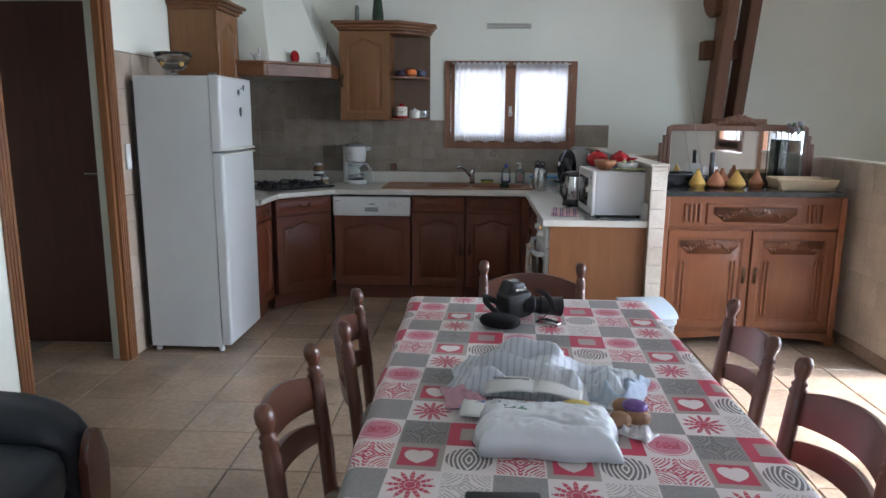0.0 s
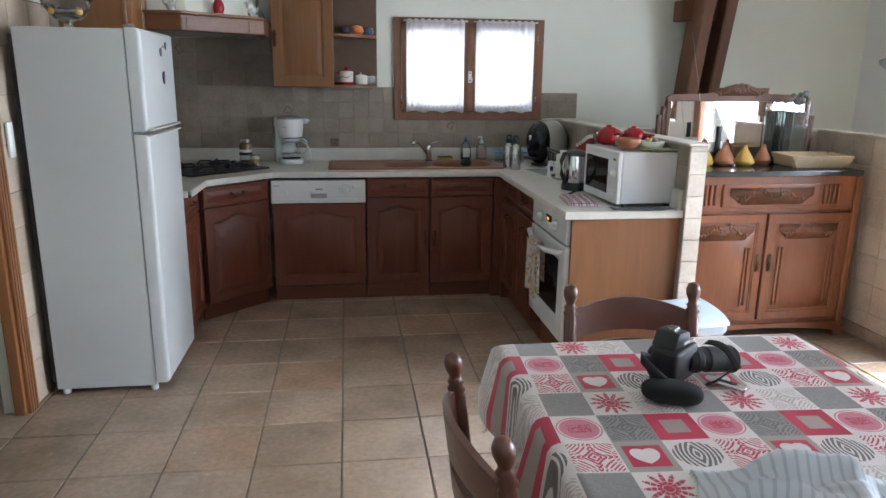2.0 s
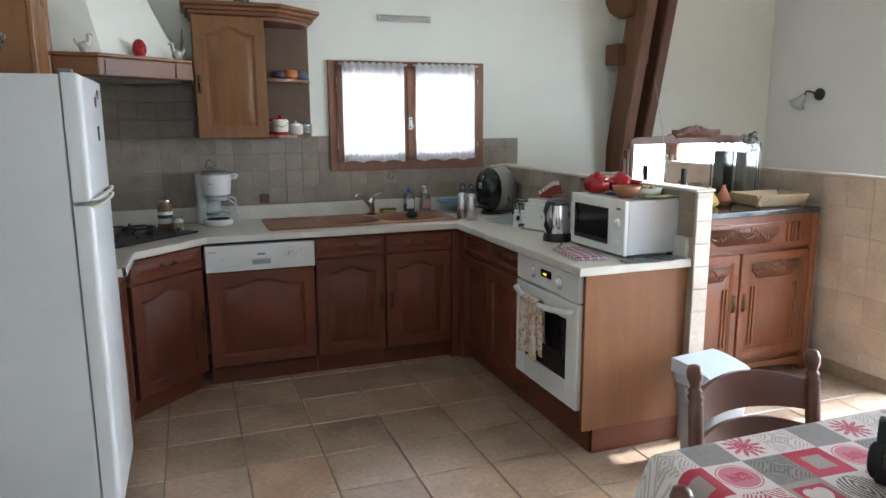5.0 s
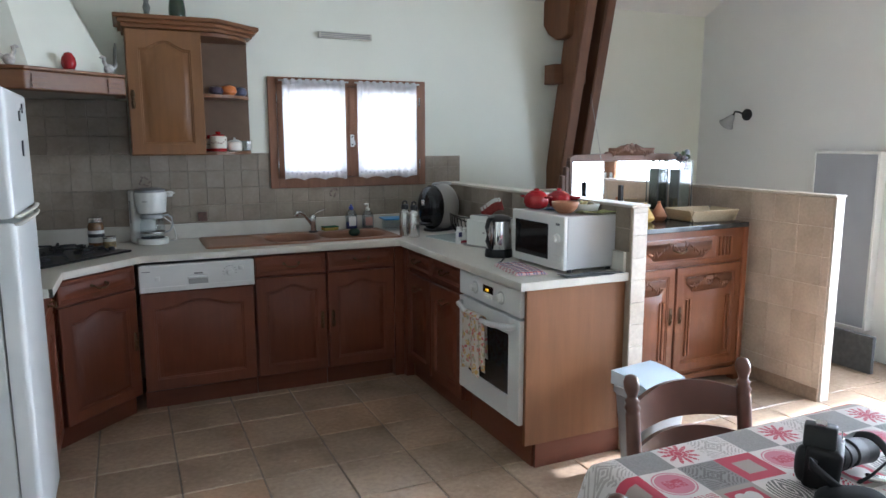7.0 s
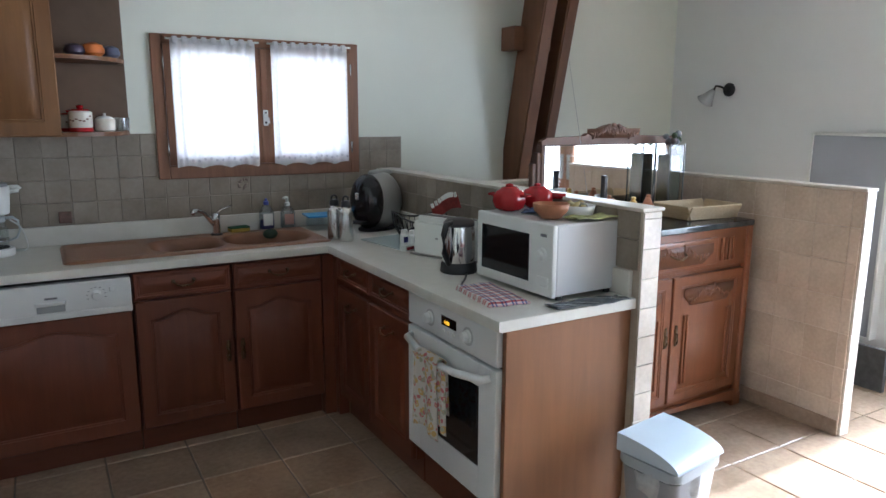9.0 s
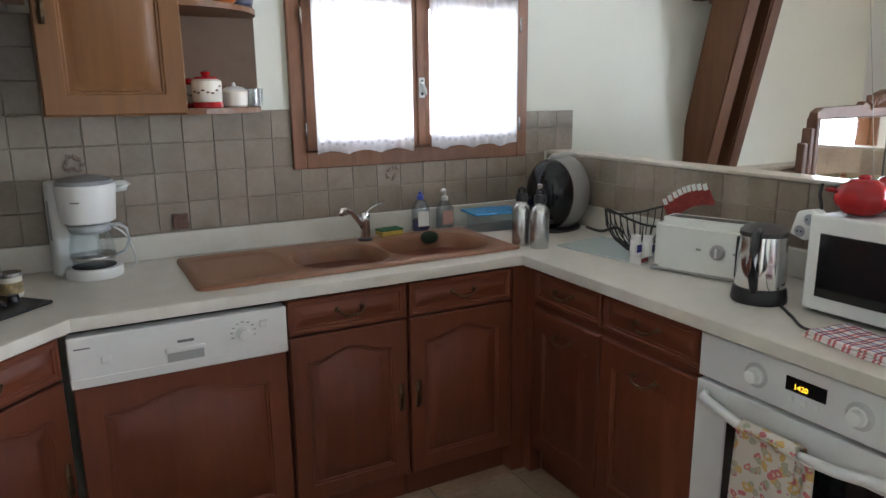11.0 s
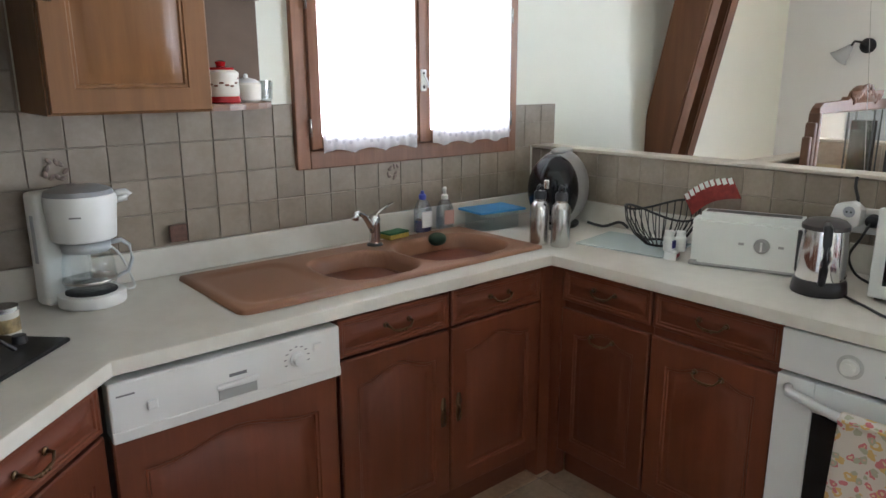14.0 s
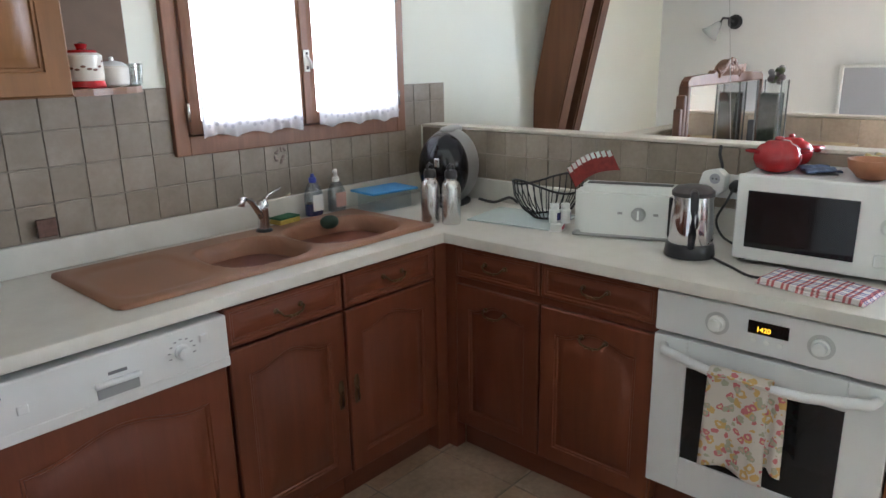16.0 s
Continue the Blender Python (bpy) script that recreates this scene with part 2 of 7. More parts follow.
CURT = cloth_translucent("curtain_voile", (0.86, 0.86, 0.87))
LEATHER = plain("navy_leather", (0.018, 0.024, 0.034), 0.36, var=0.25, scale=9, fine=220, relief=0.5)
RUBBER = plain("rubber", (0.03, 0.03, 0.03), 0.7, var=0.2)
REDENAM = plain("red_enamel", (0.34, 0.010, 0.013), 0.2, var=0.15, relief=0.05)
TERRA = plain("terracotta", (0.40, 0.165, 0.078), 0.6, var=0.2, scale=25, relief=0.3)
YELLOW = plain("ochre_glaze", (0.58, 0.36, 0.08), 0.4, var=0.15)
GREY = plain("grey_panel", (0.37, 0.39, 0.43), 0.4, var=0.04)
GRANITE = plain("speckled_granite", (0.075, 0.08, 0.085), 0.5, var=0.35, scale=30, fine=220, relief=0.05)


# ---- mesh helpers ----
def done(name, bm, material, smooth=False):
    me = bpy.data.meshes.new(name)
    bmesh.ops.recalc_face_normals(bm, faces=bm.faces[:])
    for f in bm.faces:
        f.smooth = smooth
    bm.to_mesh(me)
    bm.free()
    me.materials.append(material)
    return me


def part(name, bm, material, parent=None, label="", smooth=False, m=None, auto=False):
    """Links a bmesh (or a mesh) as one mesh object under a thing or a part."""
    me = bm if isinstance(bm, bpy.types.Mesh) else done(name, bm, material, smooth or auto)
    if auto:
        me.set_sharp_from_angle(angle=radians(35))
    ob = new(name, me)
    if parent is not None:
        ob.parent = parent
    if m is not None:
        ob.matrix_basis = m
    return tagged(ob, label) if label else ob


def thing(name, m, label, category, group="", kind=""):
    ob = new(name)
    ob.empty_display_size = 0.05
    ob.matrix_basis = m
    return tagged(ob, label, category, group, kind)


def solid(name, bm, material, label, category, kind="", auto=False, m=None, group=""):
    """A top-level thing of one mesh."""
    return tagged(part(name, bm, material, None, "", False, m, auto), label, category, group, kind)


def box(x0, x1, y0, y1, z0, z1, r=0.0, seg=2, bm=None):
    own = bmesh.new()
    vs = [own.verts.new((x, y, z)) for z in (z0, z1) for y in (y0, y1) for x in (x0, x1)]
    for q in ((0, 2, 3, 1), (4, 5, 7, 6), (0, 1, 5, 4), (2, 6, 7, 3), (0, 4, 6, 2), (1, 3, 7, 5)):
        own.faces.new([vs[i] for i in q])
    if r:
        bmesh.ops.bevel(own, geom=own.edges[:], offset=r, segments=seg, affect="EDGES", profile=0.5)
    if bm is None:
        return own
    return merge(bm, own)


def merge(bm, other, m=None):
    if m is not None:
        bmesh.ops.transform(other, matrix=m, verts=other.verts[:])
    tmp = bpy.data.meshes.new("tmp")
    other.to_mesh(tmp)
    other.free()
    bm.from_mesh(tmp)
    bpy.data.meshes.remove(tmp)
    return bm


def moved(bm, m):
    bmesh.ops.transform(bm, matrix=m, verts=bm.verts[:])
    return bm


def lathe(profile, n=24, bm=None):
    """Turns (radius, z) pairs about z."""
    own = bm or bmesh.new()
    rings = []
    for r, z in profile:
        if r < 1e-5:
            rings.append([own.verts.new((0, 0, z))])
        else:
            rings.append([own.verts.new((r * math.cos(a), r * math.sin(a), z)) for a in (2 * math.pi * k / n for k in range(n))])
    for a, b in zip(rings, rings[1:]):
        for k in range(n):
            j = (k + 1) % n
            if len(a) == 1 and len(b) > 1:
                own.faces.new((a[0], b[j], b[k]))
            elif len(b) == 1 and len(a) > 1:
                own.faces.new((a[k], a[j], b[0]))
            elif len(a) > 1:
                own.faces.new((a[k], a[j], b[j], b[k]))
    for ring in (rings[0], rings[-1]):
        if len(ring) > 1:
            own.faces.new(ring)
    return own


def tube(path, r, n=8, closed=False, bm=None, flat=1.0):
    """A round bar along points; r may be a list."""
    own = bm or bmesh.new()
    pts = [Vector(p) for p in path]
    rings = []
    up = Vector((0, 0, 1))
    for i, p in enumerate(pts):
        a, b = pts[i - 1] if (i or closed) else p, pts[(i + 1) % len(pts)] if (i < len(pts) - 1 or closed) else p
        d = (b - a).normalized()
        s = d.cross(up)
        if s.length < 0.05:
            s = d.cross(Vector((0, 1, 0)))
        s.normalize()
        w = s.cross(d)
        rr = r[i] if isinstance(r, (list, tuple)) else r
        rings.append([own.verts.new(p + s * (rr * math.cos(t)) + w * (rr * flat * math.sin(t))) for t in (2 * math.pi * k / n for k in range(n))])
    for i in range(len(rings) - (0 if closed else 1)):
        a, b = rings[i], rings[(i + 1) % len(rings)]
        for k in range(n):
            own.faces.new((a[k], a[(k + 1) % n], b[(k + 1) % n], b[k]))
    if not closed:
        own.faces.new(rings[0]), own.faces.new(rings[-1][::-1])
    return own


def prism(points, z0, z1, r=0.0):
    """A flat outline in x, y raised from z0 to z1."""
    own = bmesh.new()
    lo = [own.verts.new((x, y, z0)) for x, y in points]
    hi = [own.verts.new((x, y, z1)) for x, y in points]
    own.faces.new(lo[::-1]), own.faces.new(hi)
    for i in range(len(lo)):
        j = (i + 1) % len(lo)
        own.faces.new((lo[i], lo[j], hi[j], hi[i]))
    if r:
        bmesh.ops.bevel(own, geom=own.edges[:], offset=r, segments=2, affect="EDGES", profile=0.5)
    return own


def sheet(nx, ny, place, closed_x=False):
    """A grid; place(u, v) gives each point, u and v from 0 to 1."""
    own = bmesh.new()
    g = [[own.verts.new(place(i / nx, j / ny)) for i in range(nx + 1)] for j in range(ny + 1)]
    for j in range(ny):
        for i in range(nx):
            own.faces.new((g[j][i], g[j][i + 1], g[j + 1][i + 1], g[j + 1][i]))
    return own


def thick(bm, t):
    """Gives a sheet a back, t metres behind its face, and closes the rim."""
    bmesh.ops.recalc_face_normals(bm, faces=bm.faces[:])
    bm.normal_update()
    front = bm.faces[:]
    rim = [e for e in bm.edges if len(e.link_faces) == 1]
    twin = {v: bm.verts.new(v.co - v.normal * t) for v in bm.verts[:]}
    for f in front:
        bm.faces.new([twin[v] for v in reversed(f.verts)])
    for e in rim:
        a, b = e.verts
        bm.faces.new((a, b, twin[b], twin[a]))
    return bm


def soft_box(w, d, h, n=4.0, seg=10):
    """A cushioned block, superellipsoid, centred on its base."""
    own = bmesh.new()
    bmesh.ops.create_uvsphere(own, u_segments=seg * 4, v_segments=seg * 2, radius=1)
    for v in own.verts:
        x, y, z = v.co
        k = (abs(x) ** n + abs(y) ** n + abs(z) ** n) ** (1 / n)
        v.co = (x / k * w / 2, y / k * d / 2, z / k * h / 2 + h / 2)
    return own


def hump(s, a):
    """The bow of an arched panel: flat shoulders and a raised middle."""
    s = abs(s)
    return a * (0 if s > 0.86 else 0.5 + 0.5 * math.cos(math.pi * s / 0.86))


def panel_door(w, h, th=0.02, arch=0.04, rail=0.055, top=0.06):
    """A framed door with a raised, bowed panel; front at y = 0 facing -y, from z = 0 to h."""
    n = 14
    x0, x1 = -w / 2, w / 2

    def loop(inset, y, zb, zt, a):
        xs = [x0 + inset + (x1 - x0 - 2 * inset) * k / n for k in range(n + 1)]
        pts = [(x, y, zb) for x in xs]
        pts += [(x1 - inset, y, zb + (zt - zb) * k / 4) for k in (1, 2, 3)]
        mid = (x0 + x1) / 2
        half = (x1 - x0) / 2 - inset
        pts += [(x, y, zt + hump((x - mid) / half, a)) for x in xs[::-1]]
        pts += [(x0 + inset, y, zt - (zt - zb) * k / 4) for k in (1, 2, 3)]
        return pts

    zt = h - top - arch
    rings = [loop(0.0, th, 0, h, 0), loop(0.0, 0.004, 0, h, 0), loop(0.004, 0.0, 0.004, h - 0.004, 0), loop(rail - 0.004, 0.0, rail - 0.004, zt + 0.004, arch),
             loop(rail - 0.001, 0.0035, rail - 0.001, zt + 0.001, arch), loop(rail + 0.005, 0.0035, rail + 0.005, zt - 0.005, arch), loop(rail + 0.008, 0.0075, rail + 0.008, zt - 0.008, arch),
             loop(rail + 0.029, 0.0048, rail + 0.029, zt - 0.029, arch * 0.95), loop(rail + 0.032, 0.0028, rail + 0.032, zt - 0.032, arch * 0.95)]
    own = bmesh.new()
    vr = [[own.verts.new(p) for p in ring] for ring in rings]
    for a, b in zip(vr, vr[1:]):
        for k in range(len(a)):
            j = (k + 1) % len(a)
            own.faces.new((a[k], a[j], b[j], b[k]))
    own.faces.new(vr[-1]), own.faces.new(vr[0][::-1])
    return own


def bail_handle(parent, x, z, w=0.085, upright=False):
    """A beaded bronze bail handle on the front at y = 0."""
    path = [(x - w / 2, -0.004, z), (x - w / 2, -0.02, z), (x - w * 0.36, -0.026, z - 0.013), (x, -0.028, z - 0.018), (x + w * 0.36, -0.026, z - 0.013), (x + w / 2, -0.02, z), (x + w / 2, -0.004, z)]
    own = tube(path, [0.004, 0.004, 0.0032, 0.004, 0.0032, 0.004, 0.004], 6)
    for k in (-1, 0, 1):
        lump = bmesh.new()
        bmesh.ops.create_icosphere(lump, subdivisions=1, radius=0.0058)
        merge(own, lump, Matrix.Translation((x + k * 0.012, -0.028, z - 0.0175)))
    for s in (-1, 1):
        merge(own, lathe([(0.009, 0), (0.009, 0.003), (0.004, 0.005), (0, 0.005)], 10), Matrix.Translation((x + s * w / 2, -0.0005, z)) @ pose(0, 0, 0, 90))
    return part("handle", own, BRONZE, parent, "beaded bronze bail handle", True)


def drop_pull(parent, x, z):
    """A narrow escutcheon with a hanging pull."""
    own = prism([(-0.008, -0.05), (0.008, -0.05), (0.012, -0.02), (0.007, 0), (0.012, 0.02), (0.006, 0.05), (-0.006, 0.05), (-0.012, 0.02), (-0.007, 0), (-0.012, -0.02)], 0, 0.003)
    moved(own, Matrix.Translation((x, -0.0005, z)) @ pose(0, 0, 0, 90))
    merge(own, tube([(x, -0.003, z + 0.012), (x, -0.012, z + 0.005), (x, -0.013, z - 0.025), (x, -0.008, z - 0.04)], [0.004, 0.003, 0.005, 0.003], 6))
    return part("handle", own, BRONZE, parent, "bronze drop pull", True)


# ---- structure ----
XL, XR, YB = -0.93, 4.42, -8.5


def wall_with(name, axis, a0, a1, b0, b1, z1, holes, material, label):
    """A wall along an axis from a0 to a1, thick from b0 to b1, with openings (a, a', z, z')."""
    own = bmesh.new()
    cuts = sorted(holes)

    def add(p, q, lo, hi):
        if q - p > 1e-4 and hi - lo > 1e-4:
            if axis == "x":
                box(p, q, b0, b1, lo, hi, bm=own)
            else:
                box(b0, b1, p, q, lo, hi, bm=own)

    at = a0
    for p, q, lo, hi in cuts:
        add(at, p, 0, z1)
        add(p, q, 0, lo)
        add(p, q, hi, z1)
        at = q
    add(at, a1, 0, z1)
    return solid(name, own, material, label, "wall", "structure")


wall_with("wall_back", "x", -1.6, 4.7, 0.0, 0.26, 2.5, [(0.83, 1.865, 1.185, 1.835)], WALL, "off-white plastered kitchen wall with one window")
wall_with("wall_left", "y", YB, 0.0, XL - 0.1, XL, 4.9, [(-2.95, -2.06, 0, 2.06)], WALL, "off-white plastered wall with a doorway")
# The right wall has a less yellow base colour than WALL.
wall_with("wall_right", "y", YB, 0.0, XR, XR + 0.28, 4.9, [(-5.6, -4.7, 1.0, 1.95), (-4.36, -1.93, 0, 2.16)], plain("wall_right_white", (0.80, 0.805, 0.79), 0.85, var=0.04, scale=1.3, fine=45, relief=0.3), "white wall with glazed door and window")
wall_with("wall_rear", "x", -1.13, 4.7, YB - 0.28, YB, 4.9, [(0.1, 2.3, 0.35, 2.1)], WALL, "off-white wall behind the dining area")
for nm, ya, yb, za, zb in (("ceiling", 0.06, -4.3, 2.43, 4.62), ("ceiling_rear", -4.3, -8.6, 4.62, 2.45)):
    own = bmesh.new()
    lo = [own.verts.new(p) for p in ((-1.2, ya, za), (4.72, ya, za), (4.72, yb, zb), (-1.2, yb, zb))]
    hi = [own.verts.new(v.co + Vector((0, 0, 0.12))) for v in lo]
    own.faces.new(lo), own.faces.new(hi[::-1])
    for k in range(4):
        j = (k + 1) % 4
        own.faces.new((lo[k], hi[k], hi[j], lo[j]))
    solid(nm, own, CEIL, "white sloping plaster ceiling under the roof", "ceiling", "structure")
ground = solid("ground", box(-200, 200, -200, 200, -0.5, -0.09), plain("ground_soil", (0.20, 0.19, 0.13), 0.9, var=0.4, scale=0.6, fine=14, relief=0.5), "pale gravel and dry grass ground outdoors", "ground", "structure")
floor = solid("floor", box(-2.4, XR + 0.28, YB - 0.28, 0.26, -0.085, -0.006), FGROUT, "dark floor joints under beige stone-look tiles", "floor", "structure")

# hallway behind the doorway, closed and unlit
own = box(-2.45, -2.38, -3.3, -1.7, 0, 2.5)
box(-2.38, XL - 0.1, -1.78, -1.7, 0, 2.5, bm=own)
box(-2.38, XL - 0.1, -3.3, -3.22, 0, 2.5, bm=own)
box(-2.38, XL - 0.1, -3.22, -1.78, 2.42, 2.5, bm=own)
solid("wall_hallway", own, WALL, "plain hallway walls beyond the doorway", "wall", "structure")
d = thing("door_2", pose(-1.43, -1.785, 0), "dark brown closed wooden hallway door", "door", "", "structure")
leaf = part("leaf", box(-0.39, 0.39, -0.004, 0.035, 0.0, 2.04, 0.003), DARKD, d, m=pose(0, -0.004, 0.005))
plate = box(0.29, 0.325, -0.012, -0.005, 0.93, 1.15, 0.003)
merge(plate, tube([(0.307, -0.012, 1.06), (0.307, -0.05, 1.06), (0.25, -0.055, 1.06), (0.2, -0.05, 1.06)], 0.008, 8))
part("handle", plate, STEEL, leaf, "steel lever handle on a long plate", auto=True)

# door lining and architrave of the left doorway
d = thing("door_1", pose(XL, -2.505, 0), "honey-brown moulded wooden door frame standing open", "door", "", "structure")
for y0, y1, z0, z1 in ((-0.445, -0.415, 0, 2.03), (0.415, 0.445, 0, 2.03), (-0.445, 0.445, 2.03, 2.06)):
    part("lining", box(-0.045, 0.0, y0, y1, z0, z1, 0.003), DOORW, d)
for y0, y1, z0, z1 in ((-0.515, -0.435, 0, 2.13), (0.435, 0.515, 0, 2.13), (-0.435, 0.435, 2.05, 2.13)):
    own = box(0.0, 0.016, y0, y1, z0, z1, 0.004)
    if z0 == 0:
        for k in range(3):
            box(0.016, 0.021, y0 + 0.008 + k * 0.022, y0 + 0.024 + k * 0.022, 0.0, z1 - 0.01, 0.002, bm=own)
    part("architrave", own, DOORW, d)

# half walls round the sideboard niche
def half_wall(name, x0, x1, y0, y1, z1, label):
    return solid(name, box(x0, x1, y0, y1, 0, z1), PALEGROUT, label, "half wall", "structure")


HW = half_wall("half_wall_kitchen", 2.018, 2.102, -2.068, 0.0, 1.155, "tiled half wall behind the worktop, pale end")
RW = half_wall("half_wall_right", 3.423, 3.492, -2.022, -0.92, 1.147, "beige tiled half wall with pale end")
BW = half_wall("half_wall_rear", 2.102, 3.423, -0.99, -0.92, 1.147, "beige tiled half wall behind the sideboard")

# kitchen window
w = thing("window_1", pose(1.3475, 0.0, 1.165), "brown wooden two-leaf casement window", "window", "", "structure")
W2, WH = 0.5375, 0.69
for nm, b in (("frame", (-W2, -W2 + 0.052, -0.014, WH)), ("frame", (W2 - 0.052, W2, -0.014, WH)), ("frame", (-W2 + 0.052, W2 - 0.052, -0.014, 0.052)), ("frame", (-W2 + 0.052, W2 - 0.052, WH - 0.045, WH))):
    part(nm, box(b[0], b[1], -0.022, 0.06, b[2], b[3], 0.004), WINW, w)
part("frame_rebate", merge(box(-W2 + 0.05, W2 - 0.05, 0.014, 0.058, 0.05, 0.066), box(-W2 + 0.05, W2 - 0.05, 0.014, 0.058, WH - 0.062, WH - 0.044)), WINW, w)
for s in (-1, 1):
    x0, x1 = (-W2 + 0.054, -0.004) if s < 0 else (0.004, W2 - 0.054)
    own = bmesh.new()
    for b in ((x0, x0 + 0.042, 0.055, WH - 0.048), (x1 - 0.042, x1, 0.055, WH - 0.048), (x0 + 0.042, x1 - 0.042, 0.055, 0.1), (x0 + 0.042, x1 - 0.042, WH - 0.09, WH - 0.048)):
        box(b[0], b[1], -0.034, 0.012, b[2], b[3], 0.004, bm=own)
    sash = part("sash", own, WINW, w)
    pane = part("pane", box(x0 + 0.04, x1 - 0.04, -0.012, -0.008, 0.098, WH - 0.088), GLASS, sash)
    pane.visible_shadow = False
    for hz in (0.1, 0.52):
        hx = x0 - 0.004 if s < 0 else x1 + 0.004
        part("hinge", moved(lathe([(0.005, 0), (0.005, 0.06), (0, 0.062)], 8), Matrix.Translation((hx, -0.036, hz))), STEEL, sash, "small steel hinge", True)
part("cover_strip", box(-0.016, 0.016, -0.042, -0.0342, 0.058, WH - 0.05, 0.003), WINW, w)
own = box(-0.012, 0.014, -0.05, -0.0425, 0.25, 0.33, 0.003)
merge(own, tube([(0.0, -0.048, 0.31), (0.0, -0.056, 0.305), (0.012, -0.058, 0.285), (0.016, -0.056, 0.262)], 0.005, 8))
part("espagnolette_handle", own, WPLAST, w, "white window handle", auto=True)
for hz in (0.265, 0.315):
    part("handle_screw", box(-0.004, 0.005, -0.0515, -0.0495, hz - 0.006, hz + 0.006), IRON, w, "dark slot")


LACE = cloth_translucent("lace_grey", (0.66, 0.66, 0.69))


def curtain(cx, wdt, ph):
    z0, z1 = 1.208, 1.83
    t = thing("curtain", pose(cx, -0.062, 0), "white voile cafe curtain with lace hem", "curtain", "curtains on the kitchen window")

    def place(u, v):
        x = (u - 0.5) * wdt
        fall = 0.010 + 0.006 * math.sin(u * 9 + ph)
        y = fall * math.sin(u * 2 * math.pi * 9 + ph + 0.8 * math.sin(v * 3)) * (0.62 - 0.2 * (1 - v))
        hem = 0.014 * abs(math.sin(u * math.pi * 3 + ph)) * max(0, 1 - v * 5) ** 0.5 - 0.004
        return x, y, z0 + (z1 - z0) * v + hem * (v < 0.2)

    part("voile", sheet(90, 24, place), CURT, t, smooth=True)
    own = bmesh.new()
    for k in range(14):
        u = (k + 0.5) / 14
        xx = (u - 0.5) * wdt
        merge(own, lathe([(0.0, 0), (0.007, 0.0005), (0.007, 0.001), (0, 0.0015)], 10), Matrix.Translation((xx, -0.012, z0 + 0.04 + 0.006 * math.sin(k * 1.7))) @ pose(0, 0, 0, 90))
    part("lace_motif", own, LACE, t, "grey embroidered hem motifs")
    for k in range(9):
        xx = ((k + 0.5) / 9 - 0.5) * wdt
        part("tab", box(xx - 0.012, xx + 0.012, -0.012, 0.010, z1 - 0.02, z1 + 0.012, 0.004), CURT, t)
    part("rod", tube([(-wdt / 2 - 0.02, 0, z1), (wdt / 2 + 0.02, 0, z1)], 0.005, 8), WPLAST, t, "thin white curtain rod", True)


curtain(1.098, 0.41, 0.3)
curtain(1.595, 0.42, 1.9)

# glazed door in the right wall, and the further openings
def glazed(name, m, wdt, hgt, leaves, low, label, cat):
    t = thing(name, m, label, cat, "", "structure")
    for a, b, lo, hi in ((0, 0.06, 0, hgt), (wdt - 0.06, wdt, 0, hgt), (0.06, wdt - 0.06, hgt - 0.06, hgt)):
        part("frame", box(a, b, 0.0, 0.1, lo, hi, 0.004), DOORW, t)
    lw = (wdt - 0.12) / leaves
    for k in range(leaves):
        a, b = 0.06 + k * lw + 0.002, 0.06 + (k + 1) * lw - 0.002
        own = bmesh.new()
        for p in ((a, a + 0.085, 0.01, hgt - 0.062), (b - 0.085, b, 0.01, hgt - 0.062), (a + 0.085, b - 0.085, 0.01, 0.12), (a + 0.085, b - 0.085, low - 0.05, low + 0.05), (a + 0.085, b - 0.085, hgt - 0.16, hgt - 0.062)):
            box(p[0], p[1], -0.01, 0.035, p[2], p[3], 0.005, bm=own)
        if low > 0.2:
            box(a + 0.085, b - 0.085, 0.005, 0.02, 0.12, low - 0.05, 0.0, bm=own)
            box(a + 0.12, b - 0.12, -0.004, 0.02, 0.16, low - 0.09, 0.006, bm=own)
        leaf = part("leaf", own, DOORW, t)
        pane = part("pane", box(a + 0.083, b - 0.083, 0.01, 0.015, low + 0.048, hgt - 0.158), GLASS, leaf)
        pane.visible_shadow = False
        for hz in (0.2, hgt - 0.35):
            part("hinge", moved(lathe([(0.008, 0), (0.008, 0.1), (0, 0.104)], 8), Matrix.Translation((a if k == 0 else b, -0.016, hz))), CHROME, leaf, "bright hinge", True)
        own = box(a + 0.02 if k else b - 0.06, a + 0.06 if k else b - 0.02, -0.018, -0.01, 0.92, 1.14, 0.003)
        part("handle", own, CHROME, leaf, "bright handle plate")
    return t


glazed("door_3", pose(XR + 0.02, -1.93, 0.0, 0, 0, -90), 2.43, 2.16, 2, 0.42, "honey-brown glazed wooden garden door", "door")
glazed("window_2", pose(XR + 0.02, -4.7, 1.0, 0, 0, -90), 0.9, 0.95, 1, 0.1, "brown wooden side window", "window")
# Assumed rear window, out of view; gives the rear fill lamp an opening.
glazed("window_3", pose(2.3, YB - 0.02, 0.35, 0, 0, 180), 2.2, 1.75, 3, 0.1, "assumed wide wooden window behind the dining table, out of view", "window")
solid("blind_box", box(XR - 0.10, XR, -5.7, -4.6, 1.96, 2.2, 0.006), BUFF, "orange wooden blind box above the side window", "blind box")

# ---- kitchen base units ----
CT = 0.860  # top of the worktop


